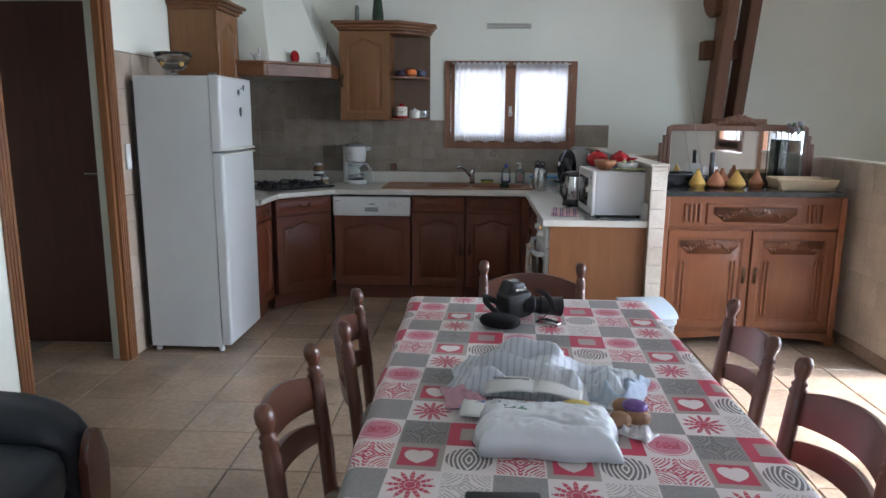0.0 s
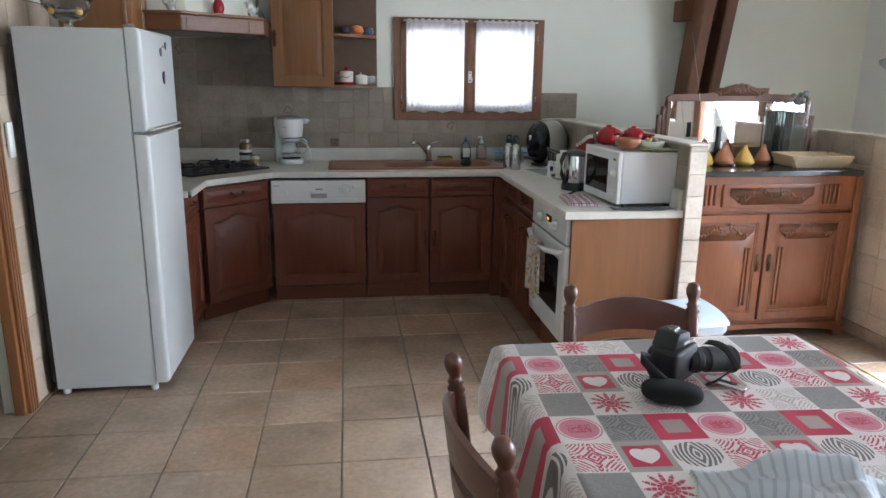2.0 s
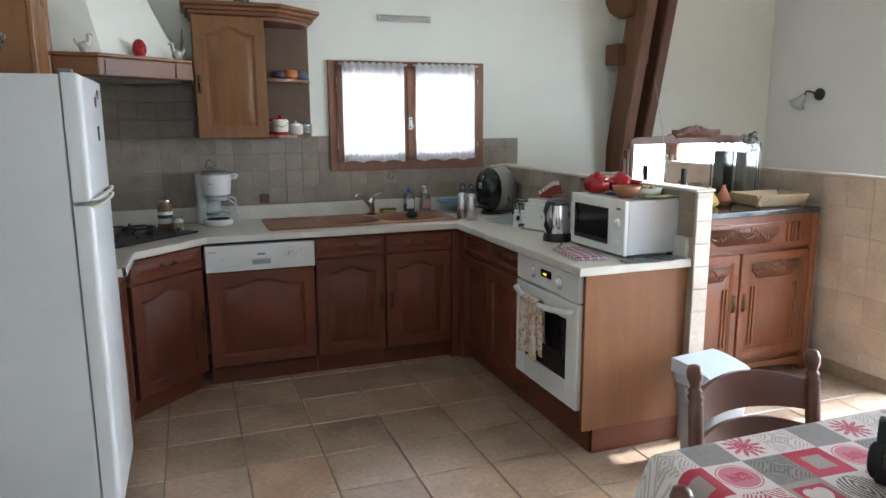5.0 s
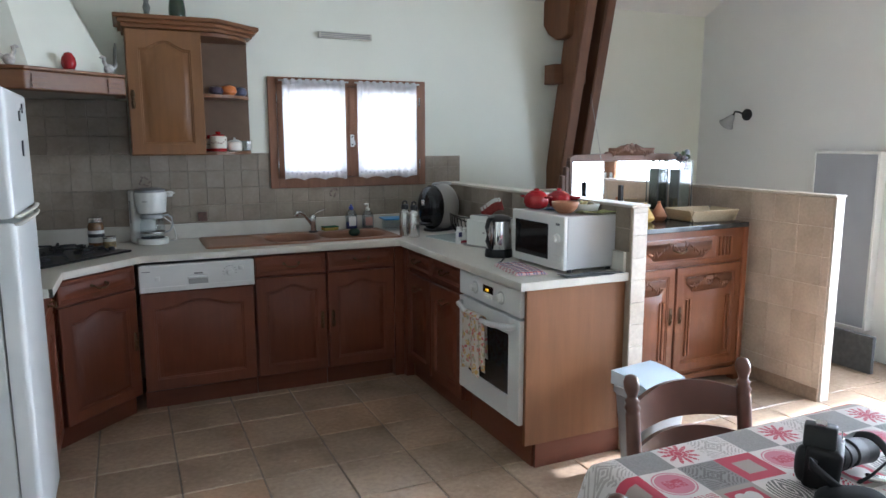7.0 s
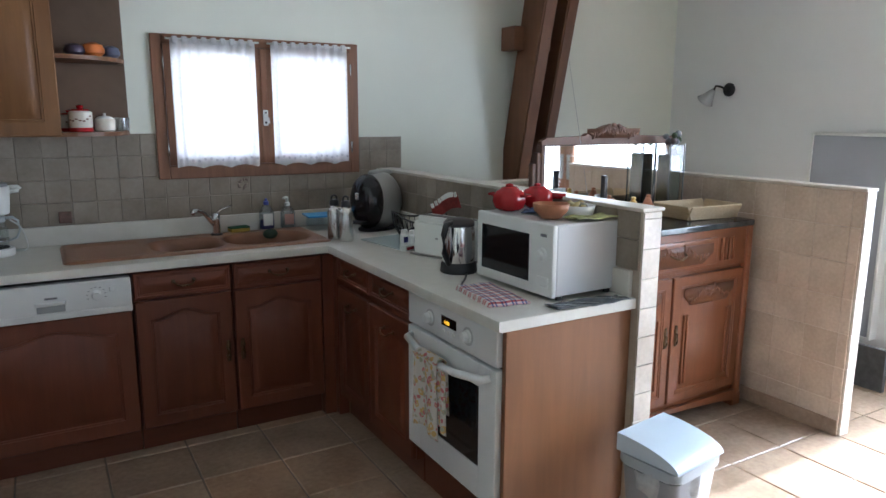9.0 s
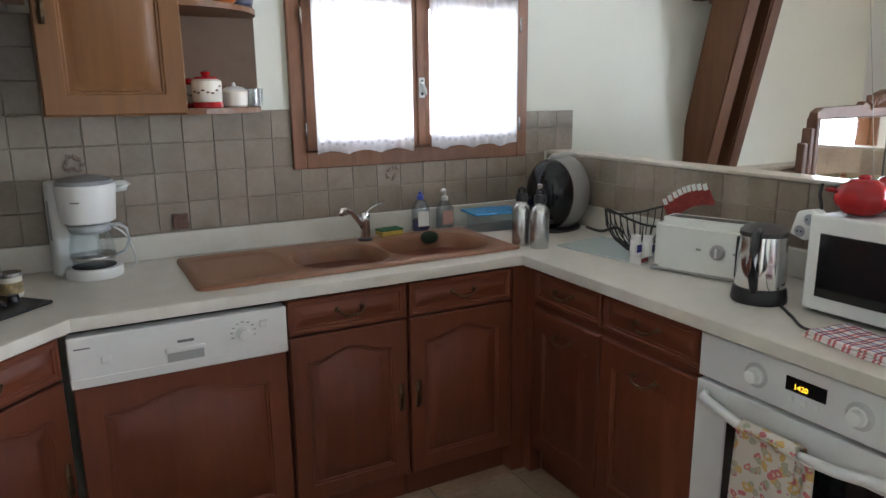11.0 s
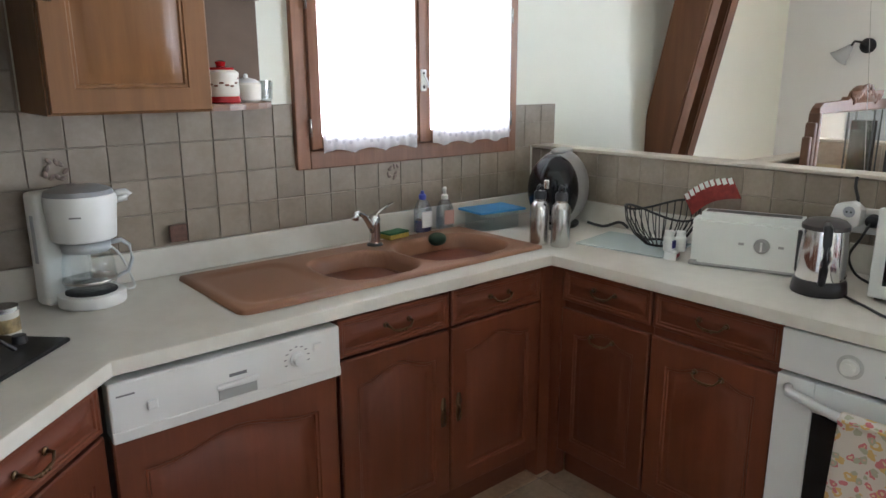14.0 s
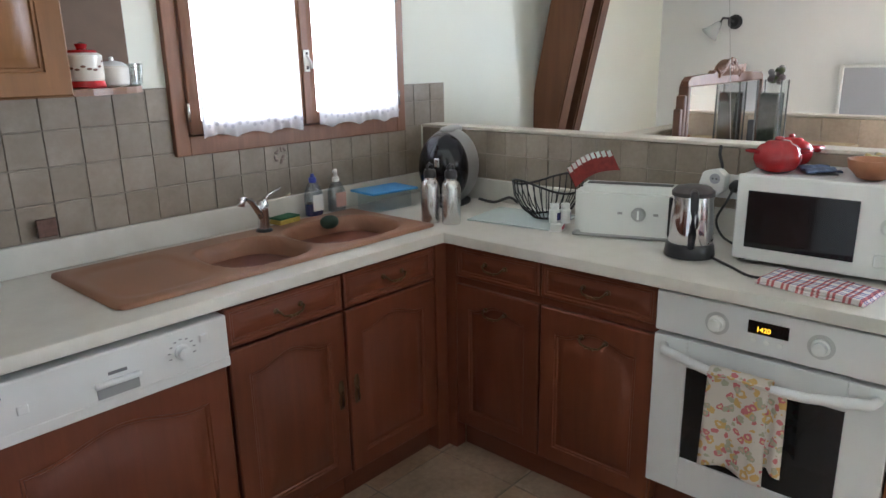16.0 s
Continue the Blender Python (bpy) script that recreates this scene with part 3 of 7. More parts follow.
def base_unit(label, m, width, drawer=True, hinge=1, pull="drop", depth=0.56, gap=0.009):
    """A base unit; the front at y = 0 faces -y, centred on x."""
    t = thing("base_cabinet", m, label, "kitchen cabinet", "kitchen base cabinets")
    h = width / 2
    part("carcass", box(-h, h, 0.022, depth, 0.105, 0.815), KIT, t)
    part("plinth", box(-h, h, 0.055, 0.075, 0.0, 0.105), KITH, t)
    top = 0.697 - gap if drawer else 0.812
    if drawer:
        d = part("drawer_front", panel_door(width - 0.006, 0.115, 0.02, 0.0, 0.016, 0.016), KITH, t, auto=True, m=pose(0, 0, 0.697))
        bail_handle(d, 0, 0.066)
    d = part("door", panel_door(width - 0.006, top - 0.112, 0.02, 0.035, 0.06, 0.055), KIT, t, auto=True, m=pose(0, 0, 0.112))
    if pull == "drop":
        drop_pull(d, hinge * (width / 2 - 0.03), 0.30)
    elif pull == "bail":
        bail_handle(d, 0, top - 0.112 - 0.07)
    return t


FY, FX = -0.608, 1.486
base_unit("reddish oak sink cabinet with arched door and drawer", pose(0.795, FY, 0), 0.41, True, 1)
base_unit("reddish oak corner-side cabinet with arched door and drawer", pose(1.215, FY, 0), 0.42, True, -1)
base_unit("reddish oak return cabinet with bail handles", pose(FX, -0.832, 0, 0, 0, -90), 0.364, True, 1, "bail", 0.5, 0.03)
base_unit("reddish oak wide return cabinet beside the oven", pose(FX, -1.219, 0, 0, 0, -90), 0.406, True, 1, "bail", 0.5, 0.03)
base_unit("reddish oak cabinet beside the fridge", pose(-0.372, -1.175, 0, 0, 0, 90), 0.34, True, 1, "drop", 0.5)
dx, dy = -0.355 - -0.012, -0.955 - -0.612
base_unit("reddish oak diagonal corner cabinet under the hob", pose(-0.19, -0.79, 0, 0, 0, math.degrees(math.atan2(-dy, -dx))), math.hypot(dx, dy) - 0.01, True, 1, "drop", 0.3)
solid("corner_post", merge(box(1.428, 1.484, FY, FY + 0.06, 0.0, 0.815, 0.002), box(FX, FX + 0.05, -0.648, -0.596, 0.0, 0.815, 0.002)), KIT, "reddish oak filler post in the unit corner", "cabinet filler")
t = thing("end_panel", pose(0, 0, 0), "orange-brown veneered end panel of the worktop return", "panel")
part("board", box(1.492, 2.016, -2.042, -2.022, 0.115, 0.822, 0.002), SIDE, t)
part("plinth", box(1.553, 2.016, -2.034, -2.018, 0.0, 0.115), KITH, t)
solid("plinth_board", box(1.545, 1.56, -2.016, -1.424, 0.0, 0.2), KITH, "reddish oak plinth board under the oven", "plinth")

# dishwasher: white control strip over an oak door
t = thing("dishwasher", pose(0.287, FY, 0), "white dishwasher with an arched oak front", "dishwasher")
part("body", box(-0.292, 0.292, 0.03, 0.55, 0.1, 0.80), BLACK, t)
part("plinth", box(-0.298, 0.298, 0.055, 0.075, 0.0, 0.105), KITH, t)
part("door", panel_door(0.588, 0.545, 0.02, 0.04, 0.065, 0.055), KIT, t, "reddish oak dishwasher front", auto=True, m=pose(0, 0, 0.112))
strip = part("control_panel", box(-0.296, 0.296, -0.022, 0.03, 0.668, 0.806, 0.005), WHITE, t, "white control strip")
part("control_panel_lip", box(-0.296, 0.296, -0.024, -0.004, 0.662, 0.690, 0.003), WHITE, strip)
part("grip", box(-0.055, 0.055, -0.034, -0.02, 0.722, 0.737, 0.005), WHITE, strip, "white grip bar")
# No hollow is cut: a grey patch paints the shade under the grip.
part("grip_shade_patch", box(-0.05, 0.05, -0.0235, -0.02, 0.694, 0.722), plain("grip_shade_grey", (0.33, 0.34, 0.34), 0.5), strip)
part("knob", moved(lathe([(0.021, 0), (0.021, 0.006), (0.016, 0.008), (0.015, 0.02), (0, 0.021)], 20), Matrix.Translation((0.165, -0.022, 0.745)) @ pose(0, 0, 0, 90)), WHITE, strip, smooth=False, auto=True)
for bx, bz in ((-0.205, 0.735), (0.225, 0.765)):
    part("button", box(bx - 0.012, bx + 0.012, -0.028, -0.02, bz - 0.011, bz + 0.011, 0.003), WHITE, strip)
PRINT = plain("print_grey", (0.16, 0.16, 0.17), 0.6)
for k in range(9):
    a = radians(-200 + k * 27)
    part("dial_mark", box(0.165 + 0.034 * math.cos(a) - 0.004, 0.165 + 0.034 * math.cos(a) + 0.004, -0.0226, -0.0218, 0.745 - 0.034 * math.sin(a) - 0.0012, 0.745 - 0.034 * math.sin(a) + 0.0012), PRINT, strip)
part("maker_mark", box(-0.02, 0.025, -0.0226, -0.0218, 0.747, 0.755), PRINT, strip, "dark printed bar")
part("model_mark", box(-0.28, -0.24, -0.0226, -0.0218, 0.772, 0.776), PRINT, strip, "dark printed bar")

# built-in oven
t = thing("built_in_oven", pose(FX, -1.72, 0, 0, 0, -90), "white built-in oven with a dark glass door", "oven")
part("body", box(-0.29, 0.29, 0.02, 0.5, 0.2, 0.81), BLACK, t)
pan = part("control_panel", box(-0.298, 0.298, -0.012, 0.03, 0.693, 0.812, 0.004), WHITE, t)
for kx in (-0.125, 0.13):
    part("knob_ring", moved(lathe([(0.032, 0), (0.032, 0.001), (0.024, 0.0012), (0, 0.0012)], 24), Matrix.Translation((kx, -0.012, 0.752)) @ pose(0, 0, 0, 90)), plain("ring_grey", (0.5, 0.51, 0.5), 0.4), pan, "printed scale ring")
    part("knob", moved(lathe([(0.023, 0), (0.022, 0.008), (0.017, 0.01), (0.016, 0.026), (0.01, 0.028), (0, 0.028)], 20), Matrix.Translation((kx, -0.012, 0.752)) @ pose(0, 0, 0, 90)), WPLAST, pan, auto=True)
disp = part("display", box(-0.045, 0.055, -0.0135, -0.01, 0.748, 0.783), BLKGLS, pan, "black clock display")
for k in range(3):
    part("button", moved(lathe([(0.007, 0), (0.007, 0.004), (0, 0.005)], 12), Matrix.Translation((-0.028 + k * 0.032, -0.012, 0.73)) @ pose(0, 0, 0, 90)), WPLAST, pan)
cu = bpy.data.curves.new("clock", "FONT")
cu.body, cu.size, cu.extrude = "1420", 0.018, 0.0004
glow, nt, b = nodes_of("clock_digits", 0.5)
b.inputs["Base Color"].default_value = (0.9, 0.5, 0.02, 1)
b.inputs["Emission Color"].default_value, b.inputs["Emission Strength"].default_value = (1.0, 0.5, 0.02, 1), 0.7
cu.materials.append(glow)
txt = new("clock_digits", cu)
txt.parent, txt.matrix_basis = disp, pose(-0.024, -0.0145, 0.756, 90)
door = part("door", box(-0.296, 0.296, 0.003, 0.018, 0.208, 0.68), WHITE, t, "white oven door")
for p in ((-0.298, -0.20, 0.205, 0.682), (0.20, 0.298, 0.205, 0.682), (-0.20, 0.20, 0.205, 0.315), (-0.20, 0.20, 0.60, 0.682)):
    part("door_panel", box(p[0], p[1], -0.014, 0.02, p[2], p[3], 0.003), WHITE, door)
part("door_glass", box(-0.202, 0.202, -0.009, 0.0, 0.313, 0.602), BLKGLS, door, "dark glass")
part("handle", tube([(-0.265, -0.014, 0.652), (-0.255, -0.04, 0.648), (-0.12, -0.058, 0.630), (0, -0.062, 0.625), (0.12, -0.058, 0.630), (0.255, -0.04, 0.648), (0.265, -0.014, 0.652)], [0.012, 0.014, 0.013, 0.013, 0.013, 0.014, 0.012], 10), WHITE, door, "white bowed handle", True)

# worktop with rounded front, upstands
t = thing("worktop", pose(0, 0, 0), "pale marbled laminate worktop in a U shape", "worktop")
SX0, SX1, SY0, SY1 = 0.385, 1.50, -0.51, -0.095
own = bmesh.new()
zz = (CT - 0.037, CT)
for b in ((0.0, SX0, -0.612, 0.0), (SX1, 2.018, -0.612, 0.0), (SX0, SX1, -0.612, SY0), (SX0, SX1, SY1, 0.0), (1.468, 2.018, -2.045, -0.612)):
    part("top", box(b[0], b[1], b[2], b[3], zz[0], zz[1]), MARBLE, t)
part("top", prism([(0.0, 0.0), (0.0, -0.612), (-0.345, -0.957), (-0.352, -1.348), (-0.925, -1.348), (-0.925, 0.0)], zz[0], zz[1]), MARBLE, t)
edge = [(-0.352, -1.348), (-0.345, -0.957), (0.0, -0.612), (1.468, -0.612), (1.468, -2.045), (2.016, -2.045)]
prof = [(0.0, -0.0365), (0.0145, -0.0365), (0.0165, -0.0345), (0.0165, -0.0035), (0.0155, -0.0012), (0.013, 0.0), (0.0, 0.0004)]
own = bmesh.new()
rings = []
for i, (x, y) in enumerate(edge):
    p = Vector((x, y))
    d0 = (p - Vector(edge[i - 1])).normalized() if i else None
    d1 = (Vector(edge[i + 1]) - p).normalized() if i < len(edge) - 1 else None
    n0 = Vector((d0.y, -d0.x)) if d0 else Vector((d1.y, -d1.x))
    n1 = Vector((d1.y, -d1.x)) if d1 else n0
    nn = (n0 + n1).normalized()
    nn = nn / max(0.3, nn.dot(n0))
    rings.append([own.verts.new((x + nn.x * a, y + nn.y * a, CT + b)) for a, b in prof])
for a, b in zip(rings, rings[1:]):
    for k in range(len(prof) - 1):
        own.faces.new((a[k], b[k], b[k + 1], a[k + 1]))
part("front_edge", own, MARBLE, t, auto=True)
own = box(-0.905, 2.0, -0.018, -0.0, CT + 0.0005, 0.952, 0.004)
box(-0.926, -0.907, -1.34, -0.0, CT + 0.0005, 0.952, 0.004, bm=own)
box(2.0, 2.0175, -2.04, -0.0, CT + 0.0005, 0.952, 0.004, bm=own)
part("upstand", own, MARBLE, t)

# sink
X0, X1, Y0, Y1 = 0.345, 1.515, -0.545, -0.065


def sink_place(u, v):
    x, y = X0 + (X1 - X0) * u, Y0 + (Y1 - Y0) * v
    z = 0.012

    def bowl(cx, cy, a, b, depth, p=3.0):
        dd = (abs((x - cx) / a) ** p + abs((y - cy) / b) ** p) ** (1 / p)
        s = min(1, max(0, (1.0 - dd) / 0.22))
        return depth * s * s * (3 - 2 * s)

    z -= bowl(0.865, -0.335, 0.165, 0.165, 0.16) + bowl(1.245, -0.325, 0.205, 0.17, 0.17) + bowl(0.525, -0.31, 0.16, 0.2, 0.006, 5)
    e = min(x - X0, X1 - x, y - Y0, Y1 - y)
    z -= 0.010 * max(0, 1 - e / 0.018) ** 2
    rr = 0.038
    cx, cy = min(max(x, X0 + rr), X1 - rr), min(max(y, Y0 + rr), Y1 - rr)
    q = math.hypot(x - cx, y - cy)
    if q > rr and (x != cx and y != cy):
        x, y = cx + (x - cx) * rr / q, cy + (y - cy) * rr / q
    return x, y, CT + z


t = thing("kitchen_sink", pose(0, 0, 0), "brown resin sink with drainer and two bowls", "sink")
part("basin", sheet(130, 54, sink_place), SINK, t, smooth=True)
for cx, cy, z in ((0.865, -0.335, -0.147), (1.245, -0.325, -0.157)):
    part("drain", moved(lathe([(0.034, 0), (0.034, 0.004), (0.026, 0.003), (0, 0.002)], 20), Matrix.Translation((cx, cy, CT + z))), CHROME, t, "chrome drain", True)
t = thing("mixer_tap", pose(1.045, -0.135, CT + 0.008), "chrome single-lever kitchen mixer tap", "tap")
part("base", lathe([(0.03, 0), (0.03, 0.008), (0.024, 0.014), (0, 0.014)], 20), BLACK, t, "dark base ring", True)
part("body", lathe([(0.021, 0.012), (0.02, 0.08), (0.022, 0.1), (0.017, 0.115), (0, 0.12)], 20), CHROME, t, auto=True)
part("spout", tube([(0, 0, 0.045), (-0.03, -0.012, 0.085), (-0.065, -0.03, 0.125), (-0.095, -0.045, 0.14), (-0.115, -0.055, 0.138), (-0.12, -0.058, 0.118)], [0.013, 0.012, 0.0115, 0.011, 0.0125, 0.013], 10), CHROME, t, smooth=True)
part("lever", tube([(0, 0, 0.112), (0.03, 0.0, 0.132), (0.085, 0.005, 0.15)], [0.011, 0.008, 0.006], 8, flat=0.6), CHROME, t, smooth=True)

# hob on the diagonal
t = thing("gas_hob", pose(-0.415, -0.465, CT, 0, 0, 45), "black gas hob with cast-iron pan supports", "hob")
part("plate", box(-0.29, 0.29, -0.255, 0.255, 0.001, 0.012, 0.005), plain("hob_enamel", (0.010, 0.010, 0.011), 0.3, var=0.3), t)
for bx, by, r in ((-0.14, 0.11, 0.045), (0.13, 0.11, 0.036), (-0.14, -0.11, 0.036), (0.12, -0.1, 0.05)):
    part("burner", moved(lathe([(r, 0), (r, 0.012), (r * 0.7, 0.014), (r * 0.7, 0.022), (0, 0.024)], 18), Matrix.Translation((bx, by, 0.012))), IRON, t, auto=True)
    own = bmesh.new()
    for a in range(4):
        c, s = math.cos(a * math.pi / 2 + 0.78), math.sin(a * math.pi / 2 + 0.78)
        merge(own, tube([(bx + c * 0.02, by + s * 0.02, 0.036), (bx + c * 0.09, by + s * 0.09, 0.038), (bx + c * 0.115, by + s * 0.115, 0.012)], 0.006, 6))
    part("pan_support", own, IRON, t)
for k in range(4):
    part("knob", moved(lathe([(0.017, 0), (0.015, 0.018), (0, 0.02)], 14), Matrix.Translation((0.245, -0.16 + k * 0.075, 0.012))), BLACK, t, auto=True)

# fridge-freezer
t = thing("fridge_freezer", pose(-0.62, -1.63, 0), "tall white fridge-freezer with magnets on its door", "fridge")
part("body", box(-0.25, 0.185, -0.272, 0.272, 0.03, 1.628, 0.006), FRIDGE, t)
part("back_grille", box(-0.275, -0.252, -0.25, 0.25, 0.06, 1.60), BLACK, t, "black rear condenser")
for z0, z1, nm in ((0.045, 1.192, "fridge_door"), (1.205, 1.632, "freezer_door")):
    own = box(0.19, 0.252, -0.274, 0.274, z0, z1)
    es = [e for e in own.edges if all(v.co.x > 0.25 for v in e.verts)]
    bmesh.ops.bevel(own, geom=es, offset=0.022, segments=5, affect="EDGES", profile=0.5)
    door = part(nm, own, FRIDGE, t, "white rounded door", auto=True)
    zz = 1.186 if z0 < 1 else 1.212
    part("handle", tube([(0.245, -0.262, zz), (0.262, -0.255, zz), (0.268, -0.1, zz), (0.27, 0.12, zz), (0.262, 0.25, zz), (0.245, 0.262, zz)], 0.008, 8, flat=0.7), CREAM, door, "cream handle lip along the door edge", True)
part("seal", box(0.183, 0.192, -0.264, 0.264, 0.05, 1.62), plain("seal_grey", (0.2, 0.2, 0.2), 0.7), t, "grey rubber door seal")
part("hinge_cap", box(0.18, 0.225, -0.265, -0.225, 1.628, 1.645, 0.004), plain("hinge_grey", (0.16, 0.16, 0.15), 0.5), t)
for fx, fy in ((0.17, -0.24), (0.17, 0.24), (-0.22, -0.24), (-0.22, 0.24)):
    part("foot", moved(lathe([(0.016, 0), (0.018, 0.012), (0.012, 0.035), (0, 0.036)], 12), Matrix.Translation((fx, fy, 0))), WPLAST, t)
for my, mz, sx, sz, c in ((0.03, 1.545, 0.018, 0.024, (0.1, 0.11, 0.11)), (0.12, 1.575, 0.012, 0.022, (0.05, 0.05, 0.06)), (0.05, 1.43, 0.018, 0.036, (0.03, 0.035, 0.05)), (0.085, 1.57, 0.02, 0.006, (0.3, 0.3, 0.3))):
    own = prism([(-sx, 0), (-sx * 0.6, sz * 0.7), (0, sz * 0.5), (sx * 0.6, sz * 0.8), (sx, 0.1 * sz), (sx * 0.3, -sz * 0.8), (-sx * 0.4, -sz * 0.7)], 0, 0.004)
    solid("fridge_magnet", moved(own, pose(-0.3675, -1.63 + my, mz, 90, 0, 90)), plain("magnet", c, 0.4), "small dark magnet on the freezer door", "magnet", group="fridge magnets")

# ---- wall units and hood ----
t = thing("wall_cabinet", pose(0.205, -0.35, 1.375), "oak wall cabinet with arched door, moulded cornice and open end shelves", "wall cabinet")
part("carcass", box(-0.2, 0.19, 0.022, 0.348, 0.0, 0.68), HONEY, t)
d = part("door", panel_door(0.386, 0.672, 0.02, 0.045, 0.062, 0.06), HONEY, t, auto=True, m=pose(-0.004, 0, 0.004))
drop_pull(d, -0.17, 0.3)
part("back", box(0.19, 0.485, 0.33, 0.346, 0.0, 0.68), plain("shelf_back", (0.15, 0.095, 0.06), 0.6, var=0.15, scale=10), t, "taupe-brown back of the open shelves")


def quarter(z0, z1, grow=0.0):
    pts = [(0.19, 0.33), (0.19, 0.022 - grow)]
    for k in range(9):
        a = math.pi / 2 * k / 8
        pts.append((0.19 + (0.295 + grow) * math.sin(a), 0.33 - (0.308 + grow) * math.cos(a)))
    return prism(pts[:1] + pts[2:], z0, z1)


for z in (0.0, 0.325, 0.66):
    part("shelf", quarter(z, z + 0.018), HONEYH, t)
for k, (z, g) in enumerate(((0.68, 0.012), (0.702, 0.03), (0.724, 0.05))):
    out = [(-0.2 - g, 0.348), (-0.2 - g, -g), (0.26 + g * 0.4, -g), (0.49 + g, 0.2 - g * 0.4), (0.49 + g, 0.348)]
    part("cornice", prism(out, z, z + 0.023, 0.006), HONEYH, t)
t = thing("wall_cabinet", pose(-0.6, -1.06, 1.42, 0, 0, 90), "oak wall cabinet above the fridge with moulded cornice", "wall cabinet")
part("carcass", box(-0.19, 0.19, 0.022, 0.325, 0.0, 0.66), HONEY, t)
part("door", panel_door(0.376, 0.652, 0.02, 0.045, 0.062, 0.06), HONEY, t, auto=True, m=pose(0, 0, 0.004))
for z, g in ((0.66, 0.012), (0.682, 0.03), (0.704, 0.05)):
    part("cornice", prism([(-0.19 - g, 0.325), (-0.19 - g, -g), (0.19 + g, -g), (0.19 + g, 0.325)], z, z + 0.023, 0.006), HONEYH, t)

t = thing("cooker_hood", pose(0, 0, 0), "white plastered corner hood on a carved oak mantel", "cooker hood")
part("mantel", prism([(-0.004, -0.3), (-0.004, -0.605), (-0.41, -0.935), (-0.598, -0.935), (-0.598, -0.85), (-0.45, -0.85), (-0.06, -0.53), (-0.06, -0.3)], 1.682, 1.768, 0.006), HONEYH, t, "carved oak mantel beam")
part("mantel_ledge", prism([(-0.004, -0.05), (-0.004, -0.615), (-0.405, -0.945), (-0.598, -0.945), (-0.925, -0.86), (-0.925, -0.002), (-0.3, -0.002)], 1.768, 1.784, 0.004), HONEYH, t)
for (xa, ya), (xb, yb) in (((-0.03, -0.632), (-0.085, -0.676)), ((-0.33, -0.875), (-0.385, -0.92))):
    nx, ny = -(yb - ya), (xb - xa)
    l = math.hypot(nx, ny)
    nx, ny = nx / l * -0.006, ny / l * -0.006
    for zc in (1.70, 1.722, 1.744):
        part("carved_block", prism([(xa, ya), (xb, yb), (xb - nx, yb - ny), (xa - nx, ya - ny)], zc - 0.007, zc + 0.007), HONEYH, t)
own = bmesh.new()
lo = [(-0.04, -0.004), (-0.06, -0.50), (-0.40, -0.82), (-0.926, -0.80), (-0.926, -0.004)]
hi = [(-0.36, -0.004), (-0.38, -0.20), (-0.58, -0.40), (-0.926, -0.42), (-0.926, -0.004)]
a = [own.verts.new((x, y, 1.784)) for x, y in lo]
b = [own.verts.new((x, y, 2.47)) for x, y in hi]
own.faces.new(a[::-1]), own.faces.new(b)
for k in range(5):
    own.faces.new((a[k], a[(k + 1) % 5], b[(k + 1) % 5], b[k]))
part("plaster_flue", own, WALL, t, "white plaster flue")
part("filter_tray", prism([(-0.06, -0.05), (-0.06, -0.52), (-0.42, -0.83), (-0.9, -0.83), (-0.9, -0.05)], 1.69, 1.70), GREYM, t)

# ---- dining table and chairs ----
t = thing("dining_table", pose(1.277, -4.178, 0), "dark wooden dining table under a patterned cloth", "table")
part("tabletop", box(-0.40, 0.40, -0.79, 0.79, 0.725, 0.757, 0.008), CHAIRW, t)
part("apron", box(-0.34, 0.34, -0.72, 0.72, 0.64, 0.725), CHAIRW, t)
for lx in (-0.34, 0.34):
    for ly in (-0.72, 0.72):
        part("leg", moved(lathe([(0.03, 0), (0.034, 0.02), (0.026, 0.05), (0.024, 0.3), (0.034, 0.45), (0.03, 0.5), (0.036, 0.52), (0.036, 0.68), (0, 0.68)], 16), Matrix.Translation((lx, ly, 0))), CHAIRW, t, auto=True)


